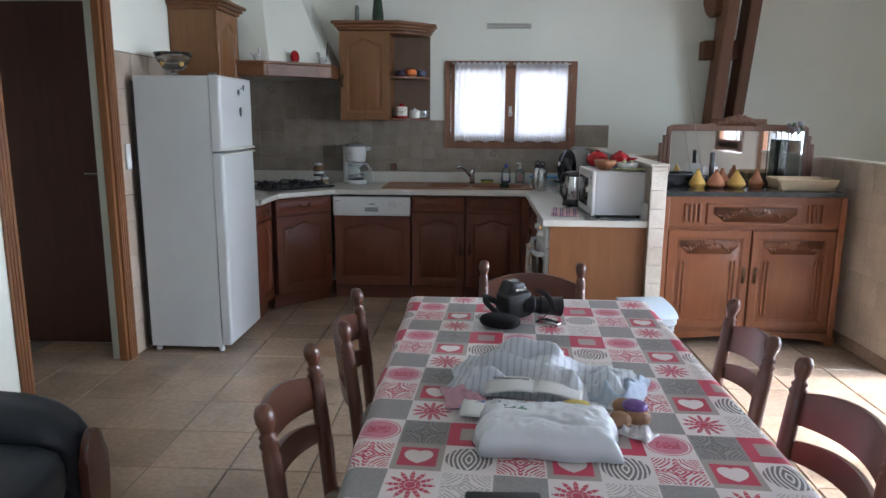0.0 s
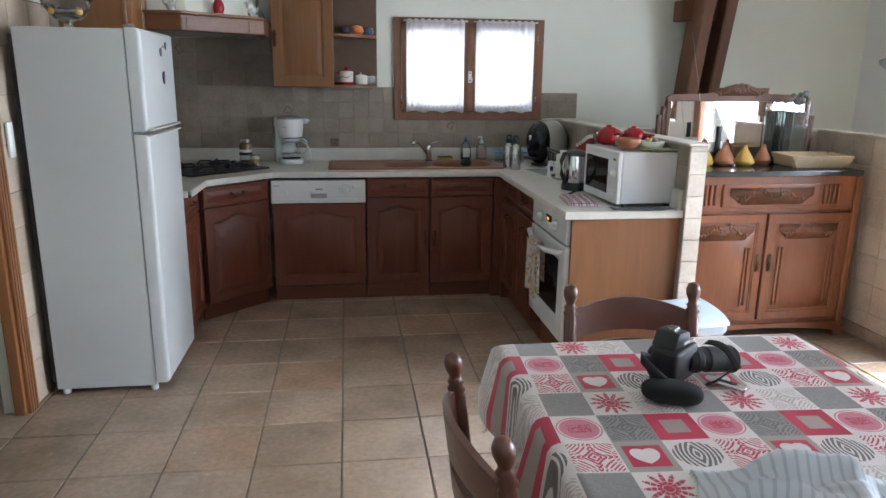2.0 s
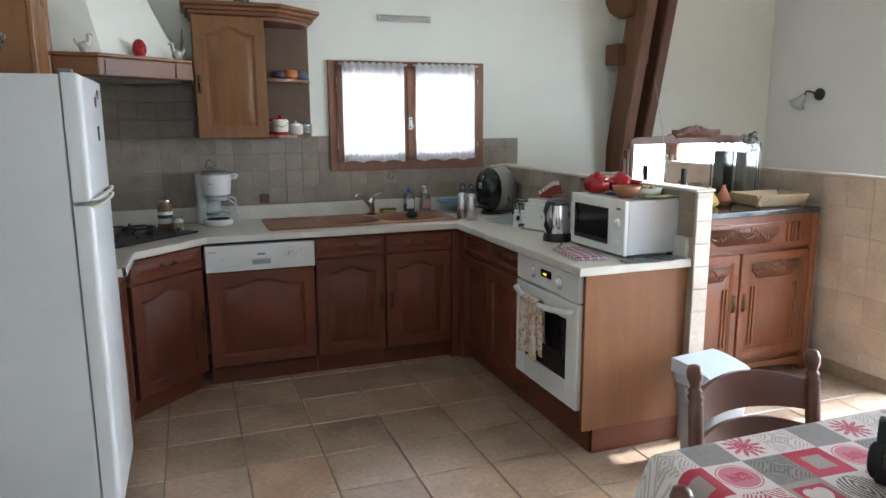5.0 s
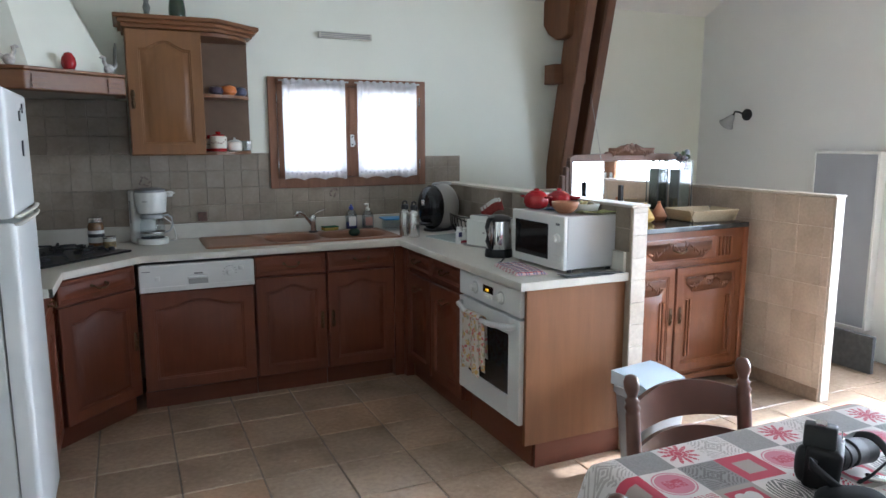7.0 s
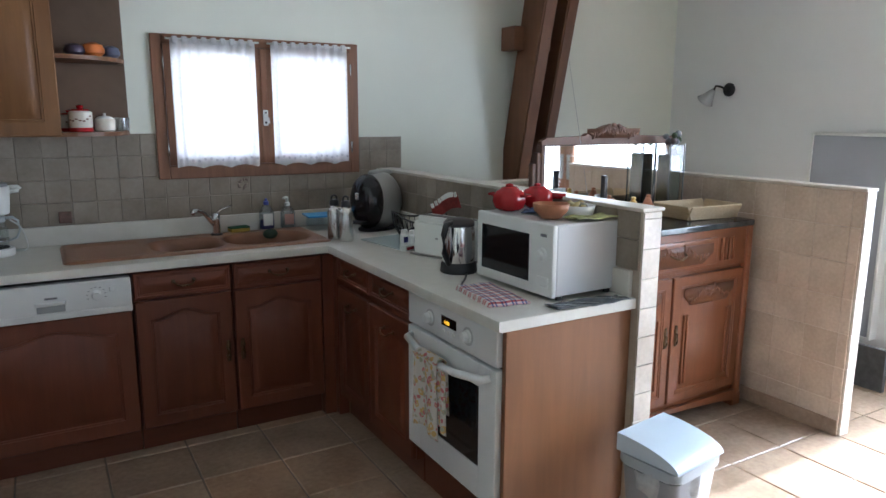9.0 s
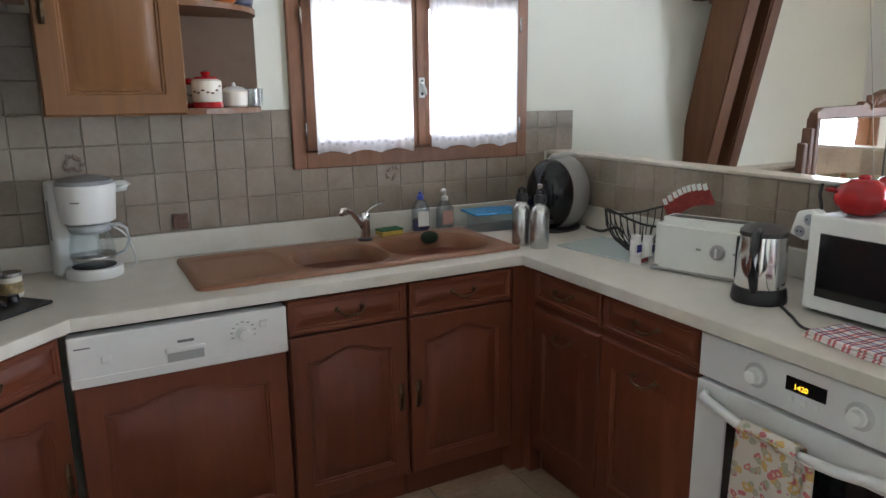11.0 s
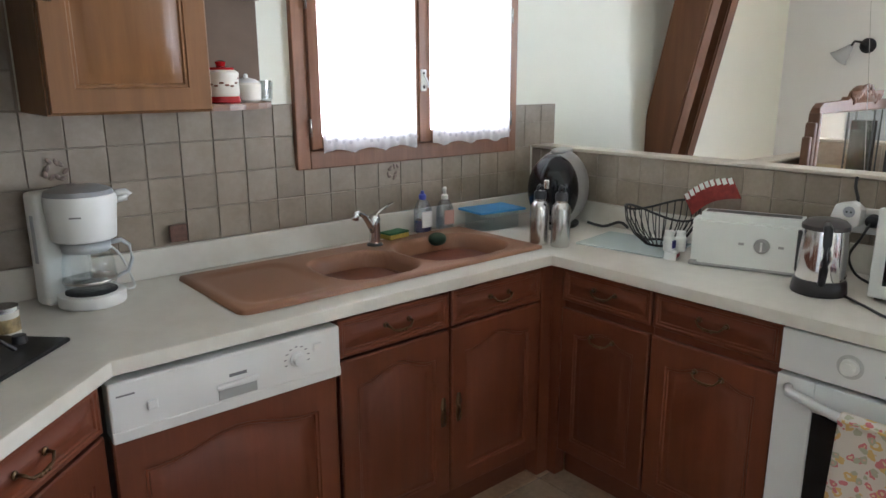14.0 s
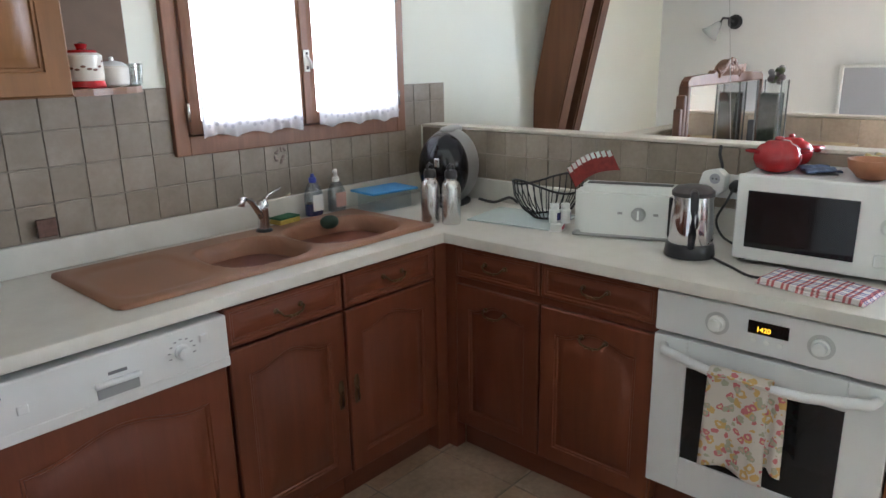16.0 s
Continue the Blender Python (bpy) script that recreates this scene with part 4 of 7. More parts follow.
def oilcloth():
    """Patchwork of printed squares: flakes, hearts, medallions, ornament."""
    m, nt, b = nodes_of("printed_tablecloth", 0.38)
    geo, sep = nt.nodes.new("ShaderNodeTexCoord"), nt.nodes.new("ShaderNodeSeparateXYZ")

    def op(kind, a, b=0.0, c=0.0):
        n = nt.nodes.new("ShaderNodeMath")
        n.operation = kind
        for s, v in zip(n.inputs, (a, b, c)):
            if isinstance(v, (int, float)):
                s.default_value = v
            else:
                link(nt, v, s)
        return n.outputs[0]

    turn = nt.nodes.new("ShaderNodeMapping")
    turn.inputs["Rotation"].default_value = (0, 0, radians(3.2))
    link(nt, geo.outputs["Object"], turn.inputs["Vector"])
    link(nt, turn.outputs[0], sep.inputs[0])
    gx, gy = op("ADD", op("DIVIDE", sep.outputs[0], 0.0985), 3.267), op("ADD", op("DIVIDE", sep.outputs[1], 0.107), 0.5)
    ix, iy = op("FLOOR", gx), op("FLOOR", gy)
    u, v = op("SUBTRACT", op("SUBTRACT", gx, ix), 0.5), op("SUBTRACT", op("SUBTRACT", gy, iy), 0.5)
    kind = op("ADD", op("MULTIPLY", op("MODULO", op("ADD", ix, 300), 3), 3), op("MODULO", op("ADD", iy, 300), 3))
    r = op("SQRT", op("ADD", op("MULTIPLY", u, u), op("MULTIPLY", v, v)))
    ang = op("ARCTAN2", v, u)
    au, av = op("ABSOLUTE", u), op("ABSOLUTE", v)
    nz = noise_of(nt, geo.outputs["Object"], 130, 2)
    nb = noise_of(nt, geo.outputs["Object"], 240, 2)
    flake = op("LESS_THAN", r, op("ADD", 0.13, op("MULTIPLY", 0.33, op("POWER", op("ABSOLUTE", op("COSINE", op("MULTIPLY", ang, 6))), 1.3))))
    flake = op("MULTIPLY", flake, op("GREATER_THAN", op("ADD", op("ABSOLUTE", op("SINE", op("MULTIPLY", r, 30))), op("MULTIPLY", nz, 0.3)), 0.34))
    orn = op("MULTIPLY", op("LESS_THAN", op("MAXIMUM", au, av), 0.46), op("GREATER_THAN", op("ADD", op("SINE", op("MULTIPLY", op("MULTIPLY", au, av), 190)), op("MULTIPLY", op("SINE", op("MULTIPLY", op("ADD", au, av), 62)), 0.9)), op("SUBTRACT", op("MULTIPLY", nz, 1.6), 0.55)))
    leaf = op("MULTIPLY", op("LESS_THAN", op("ADD", op("MULTIPLY", op("MULTIPLY", u, u), 4.6), op("MULTIPLY", op("MULTIPLY", v, v), 6.0)), 1.0), op("GREATER_THAN", op("ADD", op("SINE", op("ADD", op("MULTIPLY", r, 30), op("MULTIPLY", au, 46))), op("MULTIPLY", nz, 0.5)), 0.0))
    hy = op("ADD", op("MULTIPLY", v, 4.4), 0.15)
    hx = op("MULTIPLY", u, 4.0)
    q = op("SUBTRACT", op("ADD", op("MULTIPLY", hx, hx), op("MULTIPLY", hy, hy)), 1.0)
    heart = op("LESS_THAN", op("SUBTRACT", op("MULTIPLY", q, op("MULTIPLY", q, q)), op("MULTIPLY", op("MULTIPLY", hx, hx), op("MULTIPLY", hy, op("MULTIPLY", hy, hy)))), 0.0)
    disc = op("ADD", op("MULTIPLY", op("MULTIPLY", u, u), 4.4), op("MULTIPLY", op("MULTIPLY", v, v), 5.4))
    med = op("LESS_THAN", disc, 1.0)
    ring = op("GREATER_THAN", op("ABSOLUTE", op("SUBTRACT", disc, 0.8)), 0.06)
    square = op("LESS_THAN", op("MAXIMUM", au, op("MULTIPLY", av, 1.1)), 0.38)
    hollow = op("LESS_THAN", op("MAXIMUM", au, av), 0.25)
    fig = op("MULTIPLY", op("LESS_THAN", op("MAXIMUM", au, op("MULTIPLY", av, 1.7)), 0.24), op("GREATER_THAN", nb, 0.47))
    white, red, grey, taupe, pink, ink = (0.74, 0.69, 0.67), (0.50, 0.028, 0.075), (0.27, 0.262, 0.258), (0.37, 0.325, 0.295), (0.60, 0.20, 0.27), (0.14, 0.135, 0.13)
    looks = [mixc(nt, orn, grey, ink), mixc(nt, flake, white, red), mixc(nt, heart, mixc(nt, square, taupe, red), white),
             mixc(nt, hollow, red, taupe), mixc(nt, op("MULTIPLY", orn, 0.7), white, taupe), mixc(nt, leaf, white, ink),
             mixc(nt, op("MULTIPLY", med, fig), mixc(nt, op("MULTIPLY", med, ring), white, pink), red), grey_sq(nt, grey, nb), mixc(nt, orn, white, red)]
    col = looks[0]
    for k in range(1, 9):
        col = mixc(nt, op("COMPARE", kind, k, 0.4), col, looks[k])
    weave = noise_of(nt, geo.outputs["Object"], 420, 2)
    col = mixc(nt, op("MULTIPLY", weave, 0.14), col, (0.2, 0.17, 0.15))
    link(nt, col, b.inputs["Base Color"])
    bump(nt, b, noise_of(nt, geo.outputs["Object"], 9, 3), 0.25, 0.004)
    return m


def grey_sq(nt, c, n):
    return ramp(nt, n, [(0.3, tone(c, 0.85)), (0.7, tone(c, 1.15))])


OIL = oilcloth()


def cloth_place(u, v):
    """Lies on the top and hangs over the edges in folds."""
    drop = 0.2
    L, Wd = 0.803 + drop, 0.415 + drop
    a, c = (u - 0.5) * 2 * Wd, (v - 0.5) * 2 * L

    def fold(p, half, q):
        over = abs(p) - half
        if over <= 0:
            return p, 0.0
        r = 0.02
        th = min(over / r, math.pi / 2)
        out = half + r * math.sin(th)
        down = r * (1 - math.cos(th)) + max(0, over - r * math.pi / 2)
        return math.copysign(out, p), down

    x, dx_ = fold(a, 0.41, c)
    y, dy_ = fold(c, 0.798, a)
    dn = max(dx_, dy_) if min(dx_, dy_) < 1e-4 else (dx_ ** 2 + dy_ ** 2) ** 0.5
    sway = 0.016 * math.sin((c if dx_ > dy_ else a) * 17 + 1.1) * min(1, dn / 0.15)
    if dx_ > 0.001:
        x += math.copysign(sway + 0.02 * min(1, dn / 0.15), a)
    if dy_ > 0.001:
        y += math.copysign(sway + 0.02 * min(1, dn / 0.15), c)
    z = 0.7595 - dn
    if dn == 0:
        z += 0.0012 * (1 + math.sin(a * 13 + 2 * math.sin(c * 5)) * math.sin(c * 8))
    return x, y, z


own = sheet(84, 130, cloth_place)
tc = solid("tablecloth", thick(own, 0.0015), OIL, "red, grey and white patchwork print oilcloth on the table", "tablecloth", m=pose(1.277, -4.178, 0.004))
for p in tc.data.polygons:
    p.use_smooth = True


def dining_chair():
    """Ladder-back chair; the back at y = 0 is to the rear, it faces +y."""
    t = thing("dining_chair", pose(0, 0, 0), "dark-stained ladder-back wooden chair with a taupe seat", "chair", "chairs round the table")
    for s in (-1, 1):
        own = bmesh.new()
        prof = [(0.014, 0), (0.018, 0.01), (0.019, 0.4), (0.020, 0.60), (0.019, 0.755), (0.0165, 0.762), (0.021, 0.772), (0.0155, 0.782), (0.019, 0.79), (0.013, 0.798), (0.0135, 0.804), (0.0205, 0.822), (0.021, 0.838), (0.015, 0.853), (0, 0.859)]
        lathe(prof, 14, own)
        for v in own.verts:
            v.co.x += s * 0.188
            v.co.y += -0.05 * max(0, (v.co.z - 0.42) / 0.45) ** 1.2
        part("back_post", own, CHAIRW, t, "turned post with finial", smooth=True)
        part("front_leg", moved(lathe([(0.014, 0), (0.018, 0.02), (0.019, 0.2), (0.022, 0.3), (0.018, 0.33), (0.021, 0.43), (0, 0.435)], 12), Matrix.Translation((s * 0.195, 0.365, 0))), CHAIRW, t, smooth=True)
        for zz in (0.14, 0.27):
            part("stretcher", tube([(s * 0.188, 0.0, zz), (s * 0.192, 0.18, zz), (s * 0.195, 0.365, zz)], [0.009, 0.012, 0.009], 8), CHAIRW, t, smooth=True)
    for yy, zz in ((0.365, 0.2), (0.0, 0.2), (0.365, 0.32)):
        part("stretcher", tube([(-0.19, yy, zz), (0, yy, zz), (0.19, yy, zz)], [0.009, 0.013, 0.009], 8), CHAIRW, t, smooth=True)
    for z0, h, rise in ((0.69, 0.078, 0.035), (0.60, 0.046, 0.03)):
        def slat(u, v, z0=z0, h=h, rise=rise):
            s = 2 * u - 1
            x = s * 0.184
            bow = -0.045 * (1 - s * s)
            z = z0 + h * v + (rise * v + rise * 0.4 * (1 - v)) * (1 - s * s)
            return x, bow - 0.05 * max(0, (z - 0.42) / 0.45) ** 1.2 - 0.002, z
        part("back_slat", thick(sheet(16, 4, slat), 0.014), CHAIRW, t, "bowed back slat", auto=True)
    own = soft_box(0.43, 0.42, 0.055, 5)
    part("seat", moved(own, Matrix.Translation((0, 0.19, 0.425))), plain("seat_fabric", (0.20, 0.165, 0.135), 0.85, var=0.12, scale=12, fine=350, relief=0.5), t, "taupe padded seat", smooth=True)
    return t


ch = dining_chair()
ch.matrix_basis = pose(0.724, -4.39, 0, 0, 0, -90.5)
for m in (pose(0.758, -3.825, 0, 0, 0, -85.5), pose(1.835, -3.87, 0, 0, 0, 85), pose(1.83, -4.41, 0, 0, 0, 91), pose(1.306, -3.218, 0, 0, 0, 177.7)):
    copy_thing(ch, m)

# ---- sideboard with mirror ----
BL, BR, BF, BB = 2.245, 3.315, -1.565, -1.03
BWD, BD = BR - BL, BB - BF
t = thing("sideboard", pose((BL + BR) / 2, BF, 0, 0, 0, 1.5), "carved honey oak sideboard with a mirrored back", "sideboard")
H = BWD / 2
for s in (-1, 1):
    part("side_panel", box(s * H - 0.02, s * H + 0.02, 0.0, BD, 0.06, 0.945, 0.008), BUFF, t)
    for yy in (0.03, BD - 0.03):
        part("foot", prism([(s * H - 0.035, yy - 0.03), (s * H + 0.03, yy - 0.03), (s * H + 0.03, yy + 0.03), (s * H - 0.035, yy + 0.03)], 0, 0.07, 0.006), BUFF, t)
part("carcass", box(-H + 0.02, H - 0.02, 0.03, BD, 0.08, 0.945), BUFF, t)
own = bmesh.new()
pts = [(-H + 0.02, 0.09)] + [(-H + 0.02 + (BWD - 0.04) * k / 16, 0.03 + 0.035 * math.sin(math.pi * k / 16) ** 0.7) for k in range(17)] + [(H - 0.02, 0.09)]
part("apron", moved(prism(pts, -0.02, 0.0), pose(0, 0.0, 0, 90)), BUFF, t, "scalloped apron")
part("marble_top", box(-H - 0.012, H + 0.002, -0.014, BD, 0.945, 0.975, 0.005), plain("dark_marble", (0.045, 0.05, 0.05), 0.12, var=0.5, scale=18, relief=0), t, "dark marble top")
part("drawer_rail", box(-H + 0.02, H - 0.02, 0.012, 0.032, 0.755, 0.943, 0.003), BUFF, t)


def carving(w, h, seed):
    """Low relief: a central flower with scrolling leaves to both sides."""
    rnd = random.Random(seed)
    own = bmesh.new()
    plaque = prism([(-w * 0.5, h * 0.42), (-w * 0.5, 0.0), (-w * 0.36, -h * 0.5), (w * 0.36, -h * 0.5), (w * 0.5, 0.0), (w * 0.5, h * 0.42)], -0.0015, 0.004)
    merge(own, plaque, pose(0, 0, 0, 90))

    def leaf(x, z, turn, ln, wd):
        lump = bmesh.new()
        bmesh.ops.create_icosphere(lump, subdivisions=2, radius=1)
        for v in lump.verts:
            v.co.z += 0.5 * v.co.x * v.co.x
            v.co.x *= 1 - 0.25 * v.co.x
        merge(own, lump, Matrix.Translation((x, -0.001, z)) @ pose(0, 0, 0, 0, turn) @ Matrix.Diagonal((ln, 0.0075, wd, 1)))

    for k in range(7):
        a = k * 2 * math.pi / 7
        leaf(0.016 * math.cos(a), 0.016 * math.sin(a), -math.degrees(a), 0.014, 0.006)
    for s in (-1, 1):
        for k in range(9):
            f = (k + 1) / 9
            leaf(s * f * w * 0.42, (0.32 * math.sin(f * 5.5) * (1 - 0.4 * f)) * h, s * (40 * math.cos(f * 5.5) + (70 if k % 2 else -50)), rnd.uniform(0.016, 0.024), rnd.uniform(0.006, 0.009))
    return own


dr = part("drawer", box(-0.29, 0.29, 0.0, 0.02, 0.775, 0.905, 0.006), BUFF, t)
part("carving", moved(carving(0.5, 0.1, 3), Matrix.Translation((0, -0.001, 0.84))), CARVE_SHADED, dr, "carved leaf relief", True)
part("handle", tube([(-0.05, 0, 0.85), (-0.045, -0.02, 0.84), (0, -0.028, 0.825), (0.045, -0.02, 0.84), (0.05, 0, 0.85)], 0.005, 6), BRONZE, dr, "bronze drop handle", True)
for s in (-1, 1):
    for k in range(4):
        xx = s * (0.33 + k * 0.028)
        part("fluting", box(xx - 0.009, xx + 0.009, 0.0, 0.014, 0.785, 0.9, 0.006), BUFF, t)
    dw, dh = H - 0.03, 0.62
    own = panel_door(dw, dh, 0.022, 0.0, 0.05, 0.05)
    d = part("door", own, BUFF, t, auto=True, m=pose(s * (dw / 2 + 0.006), 0.008, 0.115))
    part("carving", moved(carving(dw * 0.7, 0.09, 8 + s), Matrix.Translation((0, 0.0, dh - 0.10))), CARVE_SHADED, d, "carved leaf spray", True)
    for k in (-1, 1):
        for j in (0, 1):
            xx = k * (dw / 2 - 0.085 - j * 0.022)
            part("fluting", box(xx - 0.006, xx + 0.006, -0.006, 0.006, 0.09, dh - 0.19, 0.003), BUFF, d)
    drop_pull(d, -s * (dw / 2 - 0.03), 0.34)
MC = 0.045
back = part("mirror_back", box(MC - 0.46, MC + 0.46, BD - 0.04, BD - 0.02, 0.975, 1.345, 0.004), MIRW, t, "dark oak mirror backboard")
part("mirror", box(MC - 0.44, MC + 0.44, BD - 0.052, BD - 0.041, 0.995, 1.332, 0.004), MIRROR, back, "bevelled mirror glass")
for s in (-1, 1):
    own = box(MC + s * 0.452 - 0.012, MC + s * 0.452 + 0.012, BD - 0.06, BD - 0.018, 0.975, 1.335, 0.005)
    box(MC + s * 0.476 - 0.012, MC + s * 0.476 + 0.012, BD - 0.056, BD - 0.02, 0.975, 1.30, 0.005, bm=own)
    box(MC + s * 0.50 - 0.012, MC + s * 0.50 + 0.012, BD - 0.052, BD - 0.022, 0.975, 1.25, 0.005, bm=own)
    part("mirror_post", own, MIRW, back, "stepped mirror post")
crest = [(MC - 0.462, 1.333), (MC - 0.462, 1.352), (MC - 0.43, 1.368)] + [(MC + 0.21 * (k - 12) / 12, 1.374 + (0.012 if abs(k - 12) < 11 else 0) + (0.044 * math.cos((k - 12) / 7 * math.pi / 2) ** 0.6 if abs(k - 12) < 7 else 0)) for k in range(25)] + [(MC + 0.43, 1.368), (MC + 0.462, 1.352), (MC + 0.462, 1.333)]
part("crest", moved(prism([(x, z) for x, z in crest], 0, 0.03), Matrix.Translation((0, BD - 0.026, 0)) @ pose(0, 0, 0, 90)), MIRW, back, "carved arched crest")
part("crest_carving", moved(carving(0.36, 0.05, 5), Matrix.Translation((MC, BD - 0.058, 1.388))), MIRW, back, "", True)
for k in range(5):
    a = math.pi * (0.12 + 0.19 * k)
    part("crest_lobe", moved(soft_box(0.034, 0.014, 0.022, 2.2, 5), Matrix.Translation((MC + 0.058 * math.cos(a), BD - 0.058, 1.388 + 0.028 * math.sin(a))) @ pose(0, 0, 0, 0, 90 - math.degrees(a))), MIRW, back, "", True)

# ---- roof truss at the back wall ----
t = thing("roof_truss", pose(0, 0, 0), "brown oak roof truss legs bolted in pairs", "beam")
for x0, x1 in ((2.90, 2.99), (3.07, 3.15)):
    own = bmesh.new()
    pts = [(0.085, 0.9), (-0.115, 0.9), (-0.52, 2.66), (-0.29, 2.66)]
    a = [own.verts.new((x0, y, z)) for y, z in pts]
    b = [own.verts.new((x1, y, z)) for y, z in pts]
    own.faces.new(a), own.faces.new(b[::-1])
    for k in range(4):
        own.faces.new((a[k], b[k], b[(k + 1) % 4], a[(k + 1) % 4]))
    bmesh.ops.bevel(own, geom=own.edges[:], offset=0.008, segments=2, affect="EDGES")
    part("leg", own, BEAM, t)
part("tie_block", box(2.99, 3.07, -0.24, -0.02, 1.86, 2.0, 0.006), BEAM, t)
part("tie_end", box(2.825, 2.90, -0.2, -0.06, 1.86, 2.0, 0.006), BEAM, t)
part("upper_tie", moved(prism([(-0.30, 0.02), (-0.34, 0.32), (0.02, 0.32), (0.02, 0.14), (-0.06, 0.05), (-0.16, 0.0), (-0.25, 0.0)], 0, 0.07, 0.008), Matrix.Translation((2.92, -0.0, 2.17)) @ pose(0, 0, 0, 90, 0, -90) @ Matrix.Diagonal((-1, 1, 1, 1))), BEAM, t)
part("bolt", moved(lathe([(0.018, 0), (0.018, 0.012), (0, 0.014)], 8), Matrix.Translation((2.97, -0.335, 1.93)) @ pose(0, 0, 0, 80)), IRON, t, "black bolt head")
def flow(pts, n=6):
    """Smooth line through the points."""
    p = [Vector(q) for q in pts]
    p = [p[0]] + p + [p[-1]]
    return [tuple(0.5 * (2 * b + (c - a) * (k / n) + (2 * a - 5 * b + 4 * c - d) * (k / n) ** 2 + (3 * b - a - 3 * c + d) * (k / n) ** 3)) for a, b, c, d in zip(p, p[1:], p[2:], p[3:]) for k in range(n)] + [tuple(p[-1])]




# ---- things on the worktop ----
def at(x, y, z=CT, rz=0.0):
    return pose(x, y, z + 0.0006, 0, 0, rz)


t = thing("coffee_maker", at(0.082, -0.135, CT, 20), "white drip coffee maker with glass jug and grey lid", "coffee maker")
part("base", prism([(0.086 * math.cos(a), -0.02 + 0.088 * math.sin(a)) for a in (2 * math.pi * k / 28 for k in range(28))], 0.0, 0.034, 0.006), WPLAST, t, auto=True)
part("hot_plate", moved(lathe([(0.066, 0.034), (0.066, 0.037), (0, 0.037)], 28), Matrix.Translation((0, -0.02, 0))), IRON, t, "dark round hot plate", auto=True)
part("column", box(-0.09, 0.05, 0.035, 0.098, 0.0, 0.312, 0.014, 3), WPLAST, t, auto=True)
part("filter_holder", moved(lathe([(0.072, 0.18), (0.080, 0.184), (0.09, 0.292), (0.086, 0.302), (0, 0.302)], 32), Matrix.Translation((0, -0.018, 0))), WPLAST, t, auto=True)
part("lid", moved(lathe([(0.086, 0.302), (0.082, 0.314), (0.055, 0.324), (0, 0.327)], 32), Matrix.Translation((0, -0.014, 0))), plain("pale_lid", (0.30, 0.31, 0.32), 0.4), t, "grey lid", auto=True)
part("holder_grip", tube([(0.08, -0.04, 0.296), (0.112, -0.052, 0.297), (0.122, -0.056, 0.289), (0.114, -0.053, 0.28), (0.085, -0.042, 0.276)], 0.0075, 8, flat=1.2), WPLAST, t, "white looped grip", True)
jug = part("jug", moved(lathe([(0.05, 0.038), (0.064, 0.046), (0.0685, 0.07), (0.067, 0.11), (0.058, 0.15), (0.056, 0.15), (0.065, 0.11), (0.0665, 0.07), (0.062, 0.048), (0, 0.041)], 32), Matrix.Translation((0, -0.02, 0))), THIN, t, "clear glass jug", True)
part("jug_rim", moved(lathe([(0.056, 0.148), (0.061, 0.15), (0.062, 0.17), (0.05, 0.176), (0, 0.176)], 28), Matrix.Translation((0, -0.02, 0))), plain("jug_grey", (0.44, 0.47, 0.48), 0.4), jug, "grey lid ring", True)
part("jug_band", moved(lathe([(0.069, 0.064), (0.0698, 0.066), (0.0698, 0.071), (0.069, 0.073)], 28), Matrix.Translation((0, -0.02, 0))), STEEL, jug, "steel band", True)
part("jug_handle", tube([(0.05, -0.045, 0.163), (0.078, -0.06, 0.166), (0.096, -0.068, 0.15), (0.1, -0.07, 0.11), (0.088, -0.062, 0.075), (0.06, -0.05, 0.064)], [0.012, 0.011, 0.009, 0.0085, 0.009, 0.008], 8, flat=0.6), plain("jug_handle_grey", (0.58, 0.62, 0.63), 0.35), jug, "pale grey handle", True)
part("water_gauge", box(-0.0915, -0.0895, 0.055, 0.07, 0.12, 0.25), plain("gauge_grey", (0.45, 0.48, 0.5), 0.2), t, "narrow water gauge")
part("print", moved(box(-0.014, 0.014, -0.0015, 0.0, 0.25, 0.254), pose(-0.06, -0.082, 0, 0, 0, -43)), plain("print_dark", (0.2, 0.2, 0.2), 0.6), t, "small grey printed mark")
solid("power_lead", tube(flow([(0.16, -0.04, CT + 0.14), (0.2, -0.03, CT + 0.1), (0.22, -0.06, CT + 0.03), (0.21, -0.1, CT + 0.006), (0.15, -0.06, CT + 0.006)]), 0.0035, 8), WPLAST, "white coffee maker lead along the upstand", "cable", auto=True)

t = thing("glass_jar", at(-0.205, -0.235) @ Matrix.Diagonal((0.98, 0.98, 1.22, 1)), "glass jar of brown grains with a metal lid", "jar")
part("glass", lathe([(0.04, 0.0), (0.042, 0.006), (0.042, 0.105), (0.034, 0.122), (0, 0.122)], 22), plain("brown_grain", (0.22, 0.12, 0.055), 0.25, var=0.4, scale=60), t, "", auto=True)
part("lid", lathe([(0.038, 0.122), (0.039, 0.126), (0.039, 0.143), (0, 0.145)], 22), STEEL, t, auto=True)
part("label", lathe([(0.0425, 0.03), (0.0427, 0.031), (0.0427, 0.085), (0.0425, 0.086)], 22), WPLAST, t, "white paper label")
part("label_print", lathe([(0.0429, 0.055), (0.043, 0.056), (0.043, 0.07), (0.0429, 0.071)], 22), BLACK, t)
t = thing("tin_jar", at(-0.14, -0.295), "small jar with a coloured label", "jar")
part("jar", lathe([(0.031, 0), (0.033, 0.004), (0.033, 0.062), (0, 0.062)], 20), CREAM, t, auto=True)
part("lid", lathe([(0.034, 0.062), (0.034, 0.073), (0, 0.074)], 20), STEEL, t, auto=True)
part("label", lathe([(0.0333, 0.012), (0.0336, 0.013), (0.0336, 0.045), (0.0333, 0.046)], 20), plain("label_mix", (0.35, 0.26, 0.12), 0.5, var=0.8, scale=45), t, "printed label")


